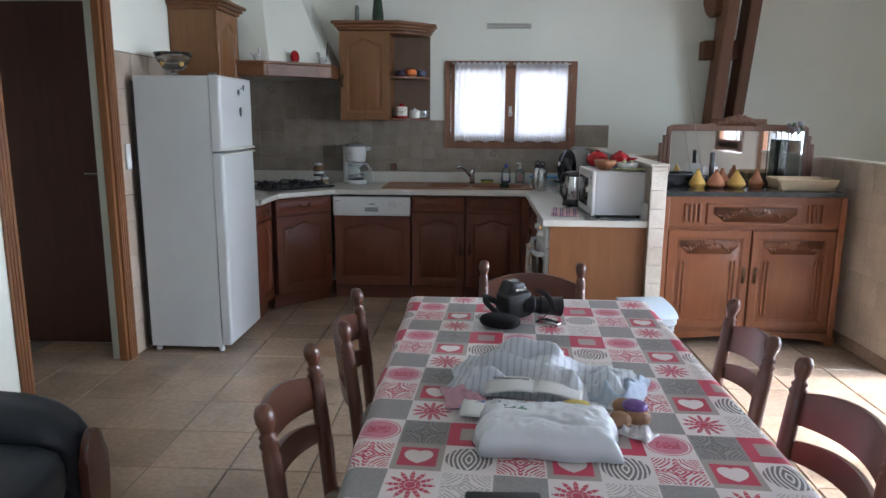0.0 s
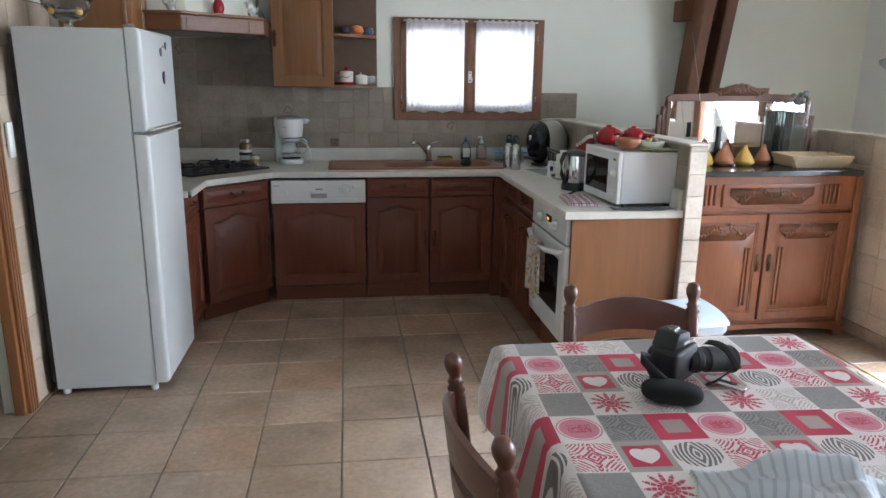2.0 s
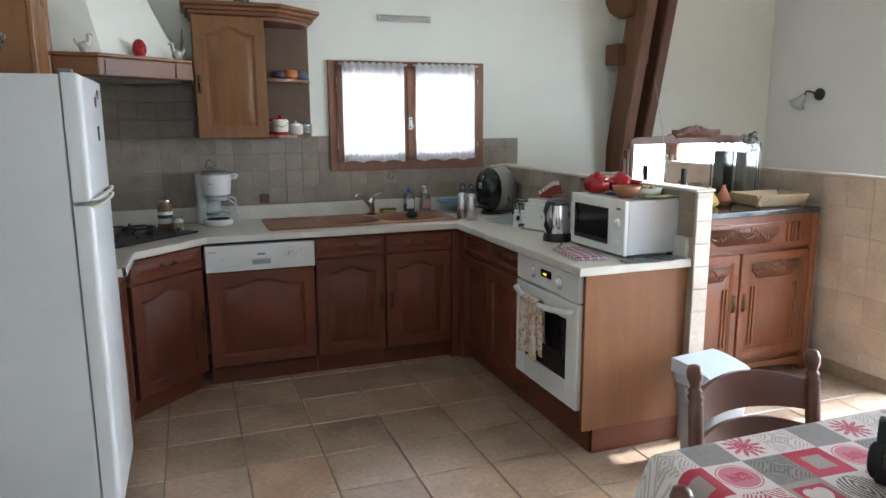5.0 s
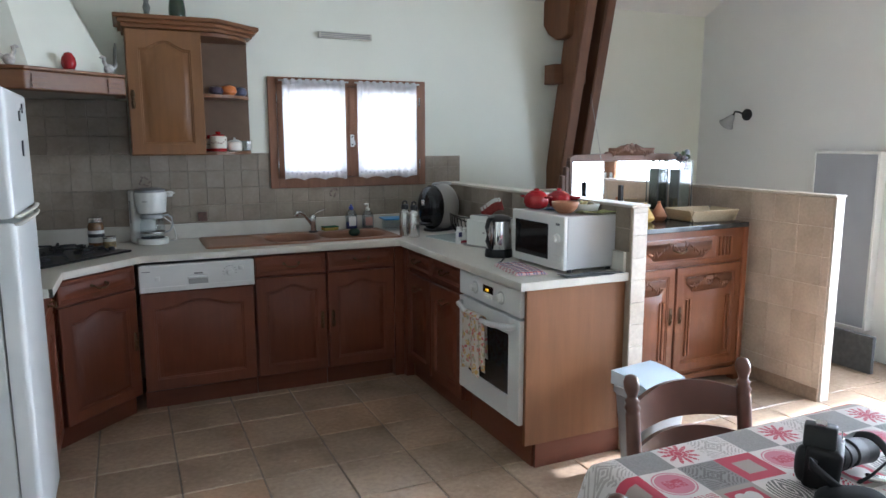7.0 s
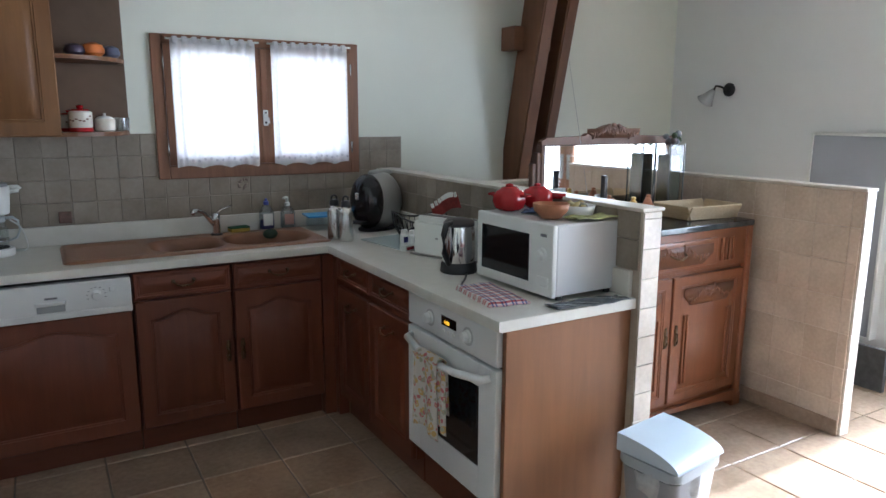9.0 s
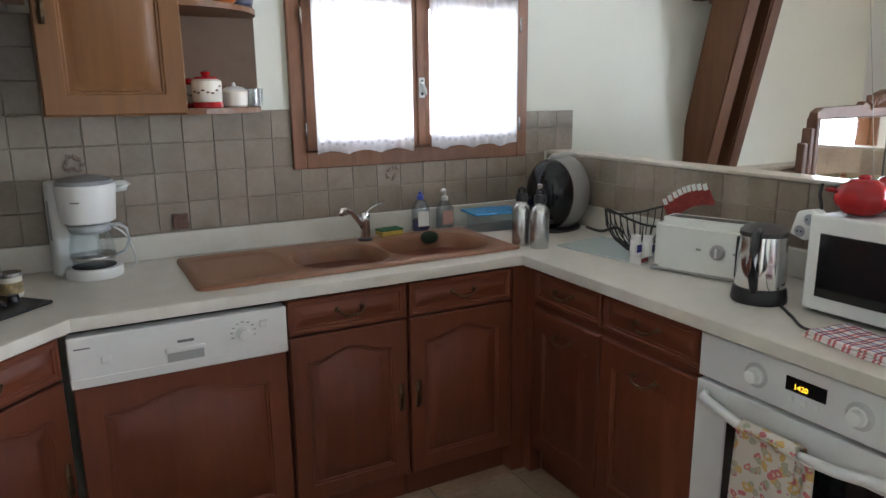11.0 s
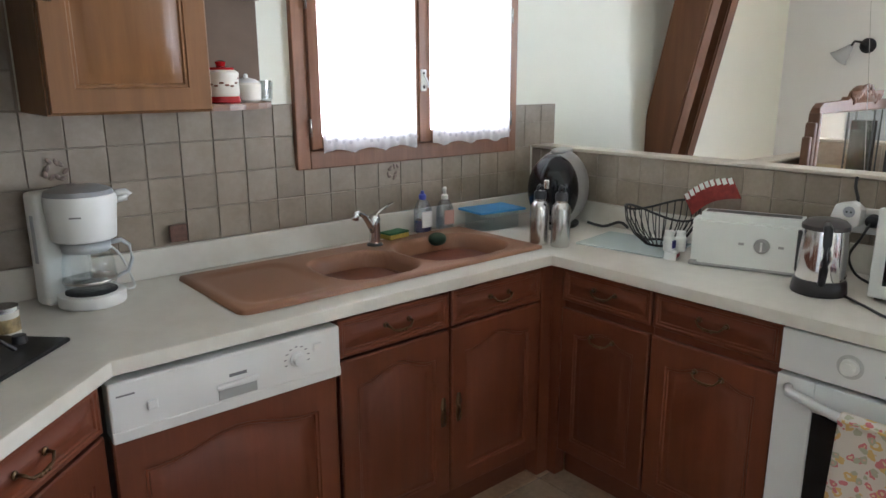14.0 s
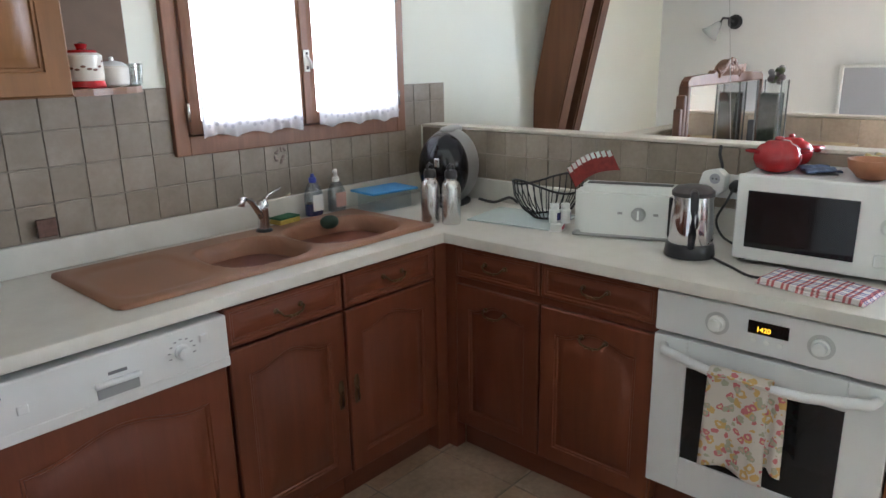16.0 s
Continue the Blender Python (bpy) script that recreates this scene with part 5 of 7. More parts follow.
def squeeze(x, y, body, cap, label, lab2, h=0.15):
    t = thing("soap_bottle", at(x, y, CT + 0.008) @ Matrix.Diagonal((1.3, 1.25, 1, 1)), label, "bottle")
    own = lathe([(0.028, 0), (0.031, 0.008), (0.031, h * 0.55), (0.018, h * 0.75), (0.011, h * 0.8), (0, h * 0.8)], 20)
    part("bottle", moved(own, Matrix.Diagonal((1, 0.7, 1, 1))), body, t, auto=True)
    part("cap", lathe([(0.011, h * 0.8), (0.0115, h * 0.9), (0.006, h * 0.93), (0.005, h), (0, h)], 14), cap, t, auto=True)
    part("label", box(-0.019, 0.019, -0.0235, -0.0218, h * 0.14, h * 0.52, 0.0), lab2, t, "white product label")
    return t


squeeze(1.325, -0.062, TINT, plain("blue_cap", (0.06, 0.09, 0.45), 0.4), "clear washing-up bottle with blue liquid and cap", WPLAST, 0.165)
part("liquid", lathe([(0.026, 0.003), (0.0285, 0.008), (0.0285, 0.05), (0, 0.05)], 20), plain("blue_liquid", (0.03, 0.06, 0.25), 0.1), bpy.data.objects["soap_bottle"], "dark blue liquid", m=Matrix.Diagonal((1, 0.7, 1, 1)))
t = squeeze(1.44, -0.062, TINT, WPLAST, "clear hand soap pump bottle with a pinkish label", plain("pink_label", (0.55, 0.33, 0.28), 0.6), 0.15)
part("pump", tube([(0, 0, 0.145), (0, 0, 0.165), (-0.01, -0.012, 0.168), (-0.022, -0.022, 0.164)], 0.006, 8), WPLAST, t, "white pump", True)
t = thing("sponge", at(1.17, -0.085, CT + 0.012, 8), "yellow and green kitchen sponge beside the tap", "sponge")
part("foam", box(-0.05, 0.05, -0.03, 0.03, 0.0, 0.018, 0.004), plain("yellow_foam", (0.46, 0.34, 0.07), 0.95, var=0.2, scale=90, relief=0.6), t)
part("scourer", box(-0.05, 0.05, -0.03, 0.03, 0.0185, 0.026, 0.002), plain("green_scourer", (0.03, 0.13, 0.06), 0.95, var=0.3, scale=120, relief=0.6), t, "green scourer")
t = thing("scrubber", at(1.31, -0.17, CT - 0.005), "dark green dish scrubber on the bowl rim", "scrubber")
part("head", moved(soft_box(0.075, 0.06, 0.05, 2.2, 6), pose(0, 0, -0.02)), plain("dark_green", (0.02, 0.05, 0.03), 0.8, relief=0.6, fine=200), t, smooth=True)
t = thing("food_box", at(1.635, -0.135, CT, -6), "clear plastic food box with a blue lid", "food box")
own = prism([(0.105 * math.copysign(abs(math.cos(a)) ** 0.4, math.cos(a)), 0.07 * math.copysign(abs(math.sin(a)) ** 0.4, math.sin(a))) for a in (2 * math.pi * (k + 0.5) / 32 for k in range(32))], 0.0, 0.07)
part("box", own, thin_glass("frosted_plastic", (0.90, 0.95, 0.97), 0.1, 0.25), t, "frosted see-through box", auto=True)
part("lid", box(-0.118, 0.118, -0.08, 0.08, 0.07, 0.08, 0.004), plain("blue_plastic", (0.07, 0.32, 0.66), 0.35, var=0.06), t, "bright blue lid")


def flask(m, group):
    t = thing("steel_bottle", m, "brushed steel drinking bottle with black cap", "bottle", group)
    part("body", lathe([(0.033, 0), (0.0355, 0.005), (0.0355, 0.135), (0.03, 0.152), (0.021, 0.162), (0.021, 0.17), (0, 0.17)], 24), STEEL, t, auto=True)
    part("cap", lathe([(0.023, 0.17), (0.023, 0.192), (0.018, 0.2), (0, 0.2)], 20), BLACK, t, auto=True)
    part("loop", tube([(-0.014, 0, 0.198), (-0.012, 0, 0.215), (0, 0, 0.221), (0.012, 0, 0.215), (0.014, 0, 0.198)], 0.005, 8), BLACK, t, "black carrying loop", True)
    return t


f = flask(at(1.548, -0.478), "steel bottles")
copy_thing(f, at(1.578, -0.555))

PIANO = plain("gloss_black", (0.008, 0.008, 0.012), 0.14, var=0.2, relief=0)
t = thing("pod_coffee_machine", at(1.875, -0.29, CT, -68), "silver oval pod coffee machine with black front", "coffee machine")
own = bmesh.new()
bmesh.ops.create_uvsphere(own, u_segments=32, v_segments=20, radius=1)
for v in own.verts:
    v.co = (v.co.x * 0.12, v.co.y * 0.14, 0.158 + v.co.z * 0.158)
    v.co.x *= 1.0 + 0.1 * (0.155 - v.co.z)
part("shell", own, GREYM, t, "silver rounded shell", smooth=True)
own = bmesh.new()
bmesh.ops.create_uvsphere(own, u_segments=28, v_segments=16, radius=1)
for v in own.verts:
    v.co = (v.co.x * 0.106, -0.082 + v.co.y * 0.08, 0.158 + v.co.z * 0.146)
part("front", own, PIANO, t, "glossy black oval front", smooth=True)
part("spout", moved(lathe([(0.012, 0), (0.014, 0.03), (0.01, 0.035), (0, 0.035)], 14), Matrix.Translation((0, -0.158, 0.175))), CHROME, t, "", auto=True)
part("drip_tray", box(-0.05, 0.05, -0.18, -0.1, 0.045, 0.06, 0.006), BLACK, t)
part("foot", prism([(0.085 * math.cos(a), -0.01 + 0.12 * math.sin(a)) for a in (2 * math.pi * k / 24 for k in range(24))], 0, 0.014, 0.004), BLACK, t)
part("crown", moved(soft_box(0.07, 0.16, 0.03, 3, 6), pose(0, 0.02, 0.292)), GREYM, t, "bright top cover", smooth=True)
solid("power_lead", tube(flow([(1.93, -0.4, CT + 0.02), (1.96, -0.46, CT + 0.008), (1.985, -0.52, CT + 0.03), (1.99, -0.56, CT + 0.012)]), 0.006, 8), BLACK, "black lead beside the coffee machine", "cable", auto=True)

t = thing("glass_board", at(1.80, -0.72, CT, 8), "pale blue-green glass cutting board", "cutting board")
part("plate", box(-0.13, 0.13, -0.17, 0.17, 0.0, 0.006, 0.002), plain("frosted_glass", (0.50, 0.58, 0.57), 0.15, var=0.05), t)
t = thing("wire_basket", at(1.86, -0.79, CT + 0.0065) @ Matrix.Diagonal((1, 1, 1.25, 1)), "black wire fruit basket", "basket")
for k in range(30):
    a = 2 * math.pi * k / 30
    c, s = math.cos(a), math.sin(a)
    hh = 0.105 + 0.018 * math.cos(2 * a + 0.6)
    part("wire", tube([(0.055 * c, 0.055 * s, 0.004), (0.095 * c, 0.095 * s, 0.03), (0.125 * c, 0.125 * s, 0.07), (0.132 * c, 0.132 * s, hh)], 0.0022, 5), BLACK, t)
for r, z, wob in ((0.055, 0.004, 0), (0.132, 0.105, 0.018)):
    part("ring", tube([(r * math.cos(a), r * math.sin(a), z + wob * math.cos(2 * a + 0.6)) for a in (2 * math.pi * k / 40 for k in range(40))], 0.0035, 6, True), BLACK, t)

t = thing("pill_box", at(1.725, -0.925, CT, 20), "small white and red carton", "box")
part("carton", box(-0.03, 0.03, -0.02, 0.02, 0, 0.028, 0.001), WPLAST, t)
part("print", box(-0.024, 0.024, -0.0206, -0.0198, 0.006, 0.02), plain("red_print", (0.4, 0.04, 0.06), 0.5), t, "red printed bar")
pb = thing("pill_bottle", at(1.713, -0.918, CT + 0.0285), "small white tablet bottle with a blue label", "bottle", "tablet bottles")
part("bottle", lathe([(0.017, 0), (0.019, 0.004), (0.019, 0.045), (0.014, 0.052), (0, 0.052)], 18), WPLAST, pb, auto=True)
part("cap", lathe([(0.0155, 0.052), (0.016, 0.068), (0, 0.069)], 18), WPLAST, pb, auto=True)
part("label", box(-0.011, 0.011, -0.0197, -0.0185, 0.012, 0.038), plain("navy_label", (0.03, 0.03, 0.18), 0.5), pb, "navy label")
copy_thing(pb, at(1.74, -0.945, CT + 0.0285, 30))

t = thing("toaster", at(1.822, -1.145, CT, -71), "cream long-slot toaster with a dial", "toaster")
own = box(-0.175, 0.175, -0.065, 0.065, 0.008, 0.174)
bmesh.ops.bevel(own, geom=[e for e in own.edges if abs(e.verts[0].co.z - e.verts[1].co.z) < 1e-5 and e.verts[0].co.z > 0.1] + [e for e in own.edges if abs(e.verts[0].co.z - e.verts[1].co.z) > 0.1], offset=0.025, segments=4, affect="EDGES")
part("body", own, plain("cream_shell", (0.76, 0.78, 0.74), 0.35, var=0.04), t, auto=True)
part("slot", box(-0.14, 0.14, -0.02, 0.02, 0.1735, 0.1755), BLACK, t, "dark bread slot")
part("trim", box(-0.178, 0.178, -0.068, 0.068, 0.0, 0.012, 0.004), GREYM, t)
part("dial", moved(lathe([(0.024, 0), (0.023, 0.006), (0.018, 0.014), (0, 0.015)], 20), Matrix.Translation((0.04, -0.065, 0.085)) @ pose(0, 0, 0, 90)), GREYM, t, "grey browning dial", auto=True)
part("dial_mark", box(0.037, 0.043, -0.083, -0.079, 0.07, 0.1), WPLAST, t)
for bx in (-0.02, 0.095):
    part("button", box(bx - 0.008, bx + 0.008, -0.067, -0.064, 0.082, 0.09, 0.001), GREYM, t)
part("lever", box(0.172, 0.2, -0.015, 0.015, 0.12, 0.135, 0.004), BLACK, t)

t = thing("gingham_pouch", at(1.925, -0.97, CT, 15), "red checked cloth cover over a clear jar", "jar")
part("jar", lathe([(0.045, 0), (0.047, 0.006), (0.047, 0.10), (0.04, 0.115), (0, 0.115)], 20), plain("jar_grey", (0.5, 0.52, 0.52), 0.2), t, auto=True)
part("cloth_cover", moved(thick(sheet(14, 6, lambda u, v: ((u - 0.5) * 0.17, 0.02 * math.sin(u * 5), 0.03 + 0.075 * v + 0.03 * math.sin(u * 2.6 + 0.4))), 0.003), pose(0.0, -0.01, 0.125, -10, -26, -75)), plain("red_cloth", (0.26, 0.035, 0.028), 0.9, var=0.3, scale=60), t, "red cloth")
for k in range(9):
    u = (k + 0.5) / 9
    part("check", moved(box(-0.007, 0.007, -0.005, 0.003, -0.016, 0.006), pose(0.0, -0.01, 0.125, -10, -26, -75) @ Matrix.Translation(((u - 0.5) * 0.17, 0.02 * math.sin(u * 5) - 0.002, 0.100 + 0.03 * math.sin(u * 2.6 + 0.4)))), WPLAST, t)

t = thing("kettle", at(1.705, -1.41, CT, 205), "steel kettle with black base, lid and handle", "kettle")
part("base", lathe([(0.072, 0), (0.074, 0.006), (0.07, 0.035), (0.066, 0.042), (0, 0.042)], 28), BLACK, t, auto=True)
part("body", lathe([(0.064, 0.042), (0.066, 0.05), (0.064, 0.13), (0.06, 0.185), (0, 0.185)], 32), CHROME, t, "polished steel body", auto=True)
part("lid", lathe([(0.062, 0.185), (0.062, 0.197), (0.05, 0.21), (0.02, 0.217), (0, 0.218)], 28), plain("kettle_grey", (0.06, 0.055, 0.055), 0.4), t, auto=True)
part("handle", tube([(0.045, 0, 0.2), (0.09, 0, 0.195), (0.105, 0, 0.16), (0.1, 0, 0.09), (0.07, 0, 0.04)], [0.012, 0.012, 0.011, 0.011, 0.01], 10), BLACK, t, smooth=True)
part("gauge", box(-0.012, 0.012, -0.068, -0.058, 0.055, 0.175, 0.004), BLACK, t, "dark water gauge")
part("spout", moved(soft_box(0.03, 0.045, 0.05, 3, 5), pose(-0.062, 0, 0.15)), CHROME, t, smooth=True)
solid("power_lead", tube(flow([(1.70, -1.48, CT + 0.006), (1.64, -1.56, CT + 0.005), (1.585, -1.63, CT + 0.005), (1.60, -1.68, CT + 0.005), (1.66, -1.69, CT + 0.005)]), 0.004, 8), BLACK, "black looped kettle lead", "cable", auto=True)

t = thing("microwave", at(1.724, -1.75, CT, -88.5), "white microwave oven with dark glass door", "microwave")
part("case", box(-0.216, 0.216, 0.012, 0.302, 0.014, 0.258, 0.008), plain("microwave_enamel", (0.55, 0.56, 0.56), 0.35, var=0.04, relief=0), t)
part("front", box(-0.218, 0.218, -0.006, 0.014, 0.012, 0.26, 0.006), WPLAST, t)
part("window", box(-0.185, 0.095, -0.0085, -0.004, 0.05, 0.215, 0.002), BLKGLS, t, "dark door glass")
part("knob", moved(lathe([(0.023, 0), (0.022, 0.008), (0.015, 0.012), (0.014, 0.024), (0, 0.025)], 20), Matrix.Translation((0.168, -0.006, 0.155)) @ pose(0, 0, 0, 90)), WPLAST, t, auto=True)
part("latch_button", box(0.14, 0.2, -0.012, -0.004, 0.045, 0.08, 0.005), WPLAST, t)
part("badge", box(0.155, 0.185, -0.0075, -0.005, 0.215, 0.225), plain("badge_dark", (0.12, 0.12, 0.13), 0.4), t, "small dark badge")
for fx in (-0.2, 0.2):
    for fy in (0.04, 0.26):
        part("foot", moved(lathe([(0.012, 0), (0.012, 0.014), (0, 0.014)], 10), Matrix.Translation((fx, fy, 0))), RUBBER, t)
MT = CT + 0.2605


def red_pot(m, stub):
    t = thing("red_pot", m, "squat glossy red enamel pot on the microwave", "pot", "red pots")
    own = lathe([(0.0, 0.0), (0.038, 0.002), (0.056, 0.016), (0.0645, 0.042), (0.062, 0.068), (0.05, 0.088), (0.036, 0.094), (0.034, 0.099), (0.028, 0.104), (0, 0.106)], 36)
    for v in own.verts:
        a, r = math.atan2(v.co.y, v.co.x), math.hypot(v.co.x, v.co.y)
        k = 1 + 0.035 * math.cos(8 * a) * min(1, r / 0.05)
        v.co.x, v.co.y = v.co.x * k, v.co.y * k
    part("body", own, REDENAM, t, smooth=True)
    part("knob", moved(soft_box(0.03, 0.016, 0.016, 2.4, 6), pose(0, 0, 0.102, 0, 0, 30)), REDENAM, t, smooth=True)
    if stub:
        part("stub_handle", tube([(0.055, 0, 0.06), (0.085, 0, 0.058), (0.115, 0, 0.056)], [0.017, 0.013, 0.015], 12), REDENAM, t, smooth=True)
    else:
        for s in (-1, 1):
            part("ear_handle", tube([(s * 0.056, -0.02, 0.068), (s * 0.078, -0.014, 0.07), (s * 0.084, 0, 0.07), (s * 0.078, 0.014, 0.07), (s * 0.056, 0.02, 0.068)], 0.006, 8), REDENAM, t, smooth=True)
    return t


red_pot(at(1.805, -1.605, MT, -60) @ Matrix.Diagonal((0.98, 0.98, 0.86, 1)), False)
red_pot(at(1.94, -1.60, MT, -38) @ Matrix.Diagonal((0.93, 0.93, 0.82, 1)), True)
t = thing("clay_bowl", at(1.81, -1.845, MT) @ Matrix.Diagonal((0.88, 0.88, 0.95, 1)), "terracotta bowl on the microwave", "bowl")
part("bowl", lathe([(0.03, 0), (0.04, 0.004), (0.066, 0.03), (0.072, 0.056), (0.067, 0.056), (0.06, 0.034), (0.036, 0.01), (0, 0.009)], 28), TERRA, t, smooth=True)
t = thing("plastic_tub", at(1.935, -1.84, MT, -20), "white plastic tub with vegetable scraps", "tub")
part("tub", lathe([(0.05, 0), (0.052, 0.003), (0.062, 0.04), (0.059, 0.04), (0.05, 0.006), (0, 0.006)], 24), WPLAST, t, smooth=True)
for k in range(6):
    rnd = random.Random(k)
    part("scrap", moved(soft_box(0.05, 0.02, 0.018, 2.4, 4), pose(rnd.uniform(-0.03, 0.03), rnd.uniform(-0.03, 0.03), 0.03, rnd.uniform(-40, 40), rnd.uniform(-50, 10), rnd.uniform(0, 180))), plain("scrap", rnd.choice([(0.5, 0.48, 0.26), (0.45, 0.36, 0.16), (0.3, 0.28, 0.22)]), 0.7), t, smooth=True)
t = thing("green_cloth", at(1.93, -1.915, MT, -5), "green and yellow cloth crumpled on the microwave", "cloth")
part("cloth", thick(sheet(22, 12, lambda u, v: ((u - 0.5) * 0.17, (v - 0.5) * 0.085, 0.006 + 0.003 * math.sin(u * 9 + v * 5) + 0.003 * math.sin(v * 7))), 0.003), plain("green_yellow", (0.46, 0.49, 0.24), 0.85, var=0.6, scale=34), t, smooth=True)
t = thing("blue_cloth", at(1.87, -1.70, MT, 30), "blue patterned cloth under the pots", "cloth")
part("cloth", thick(sheet(16, 10, lambda u, v: ((u - 0.5) * 0.12, (v - 0.5) * 0.09, 0.005 + 0.004 * math.sin(u * 13 + v * 4))), 0.003), plain("blue_print", (0.10, 0.15, 0.26), 0.85, var=0.7, scale=50), t, smooth=True)


def check_mat(name, cell):
    """Woven plaid: red bands one way, blue the other, over white."""
    m, nt, b = nodes_of(name, 0.9)
    v = coords(nt)
    col = (0.74, 0.71, 0.69)
    for ax, c in (("X", (0.68, 0.20, 0.21)), ("Y", (0.24, 0.31, 0.58))):
        w_ = nt.nodes.new("ShaderNodeTexWave")
        w_.bands_direction = ax
        w_.inputs["Scale"].default_value = cell
        link(nt, v, w_.inputs["Vector"])
        col = mixc(nt, 1.0, col, ramp(nt, w_.outputs["Fac"], [(0.40, (1, 1, 1)), (0.52, c), (0.9, c), (0.97, (1, 0.9, 0.9))]), "MULTIPLY")
    link(nt, col, b.inputs["Base Color"])
    bump(nt, b, noise_of(nt, v, 400, 2), 0.4, 0.001)
    return m


PLAID = check_mat("check_cloth", 8.5)
t = thing("checked_tea_towel", at(1.60, -1.80, CT, -97), "folded red, blue and white checked tea towel", "tea towel")
for k in range(3):
    part("fold", thick(sheet(24, 14, lambda u, v, k=k: ((u - 0.5) * (0.265 - 0.01 * k), (v - 0.5) * (0.155 - 0.012 * k) - 0.004 * k, 0.005 + 0.006 * k + 0.0018 * math.sin(u * 9 + k) + 0.001 * math.sin(v * 12))), 0.0045), PLAID, t, smooth=True)
t = thing("foil_tray", at(1.83, -2.03, CT, -4), "dark folded plastic bag under the microwave", "bag")
part("sheet", thick(sheet(26, 10, lambda u, v: ((u - 0.5) * 0.30, (v - 0.5) * 0.075, 0.006 + 0.003 * math.sin(u * 8 + v * 3) + 0.0015 * math.sin(u * 23 + v * 9))), 0.003), plain("dark_film", (0.10, 0.11, 0.12), 0.22, var=0.4, scale=30), t, smooth=True)


def floral():
    """Cream cotton printed with ringed blossoms in ochre, pink and grey-green."""
    m, nt, b = nodes_of("floral_print", 0.9)
    v = coords(nt)
    col = (0.58, 0.54, 0.48)
    for sc, thr, hue, heart in ((30, 0.40, (0.55, 0.36, 0.13), (0.60, 0.56, 0.46)), (36, 0.35, (0.50, 0.15, 0.16), (0.6, 0.47, 0.3)), (33, 0.33, (0.36, 0.36, 0.26), (0.55, 0.36, 0.27))):
        vo = nt.nodes.new("ShaderNodeTexVoronoi")
        vo.inputs["Scale"].default_value, vo.inputs["Randomness"].default_value = sc, 0.8
        mp = nt.nodes.new("ShaderNodeMapping")
        mp.inputs["Location"].default_value = (sc, sc * 0.37, sc * 0.61)
        wob = mixc(nt, 0.018, mp.outputs[0], noise_node(nt, v, 60))
        link(nt, v, mp.inputs["Vector"]), link(nt, wob, vo.inputs["Vector"])
        d = vo.outputs["Distance"]
        col = mixc(nt, ramp(nt, d, [(0.0, (1, 1, 1)), (thr - 0.02, (1, 1, 1)), (thr, (0, 0, 0))]), col, hue)
        col = mixc(nt, ramp(nt, d, [(0.0, (1, 1, 1)), (thr * 0.38, (1, 1, 1)), (thr * 0.45, (0, 0, 0))]), col, heart)
    link(nt, col, b.inputs["Base Color"])
    bump(nt, b, noise_of(nt, v, 300, 2), 0.4, 0.001)
    return m


def noise_node(nt, vec, scale):
    n = nt.nodes.new("ShaderNodeTexNoise")
    n.inputs["Scale"].default_value = scale
    link(nt, vec, n.inputs["Vector"])
    return n.outputs["Color"]


FLORAL = floral()
t = thing("floral_tea_towel", pose(FX, -1.72, 0, 0, 0, -90), "floral tea towel hung over the oven handle", "tea towel")


def towel(u, v, x0, wdt, z0, z1, yy):
    s = (z1 - z0) * (1 - v)
    y = yy - 0.008 * math.sin(u * 9 + 1) * (0.3 + 0.7 * (1 - v)) - 0.01 * (v > 0.97)
    return x0 + (u - 0.5) * wdt * (1 - 0.08 * v), y, z1 - s + 0.012 * math.sin(u * 4) * (1 - v)


part("front_fall", thick(sheet(24, 20, lambda u, v: towel(u, v, -0.035, 0.165, 0.365, 0.646, -0.082)), 0.003), FLORAL, t, smooth=True)
part("side_fall", thick(sheet(14, 20, lambda u, v: towel(u, v, 0.055, 0.06, 0.40, 0.63, -0.072)), 0.003), FLORAL, t, smooth=True)
part("roll_over", thick(sheet(24, 8, lambda u, v: (-0.035 + (u - 0.5) * 0.155, -0.062 - 0.022 * math.cos(v * math.pi), 0.632 + 0.02 * math.sin(v * math.pi))), 0.003), FLORAL, t, smooth=True)
part("back_fall", thick(sheet(12, 10, lambda u, v: towel(u, v, -0.03, 0.15, 0.45, 0.634, -0.036)), 0.003), FLORAL, t, smooth=True)

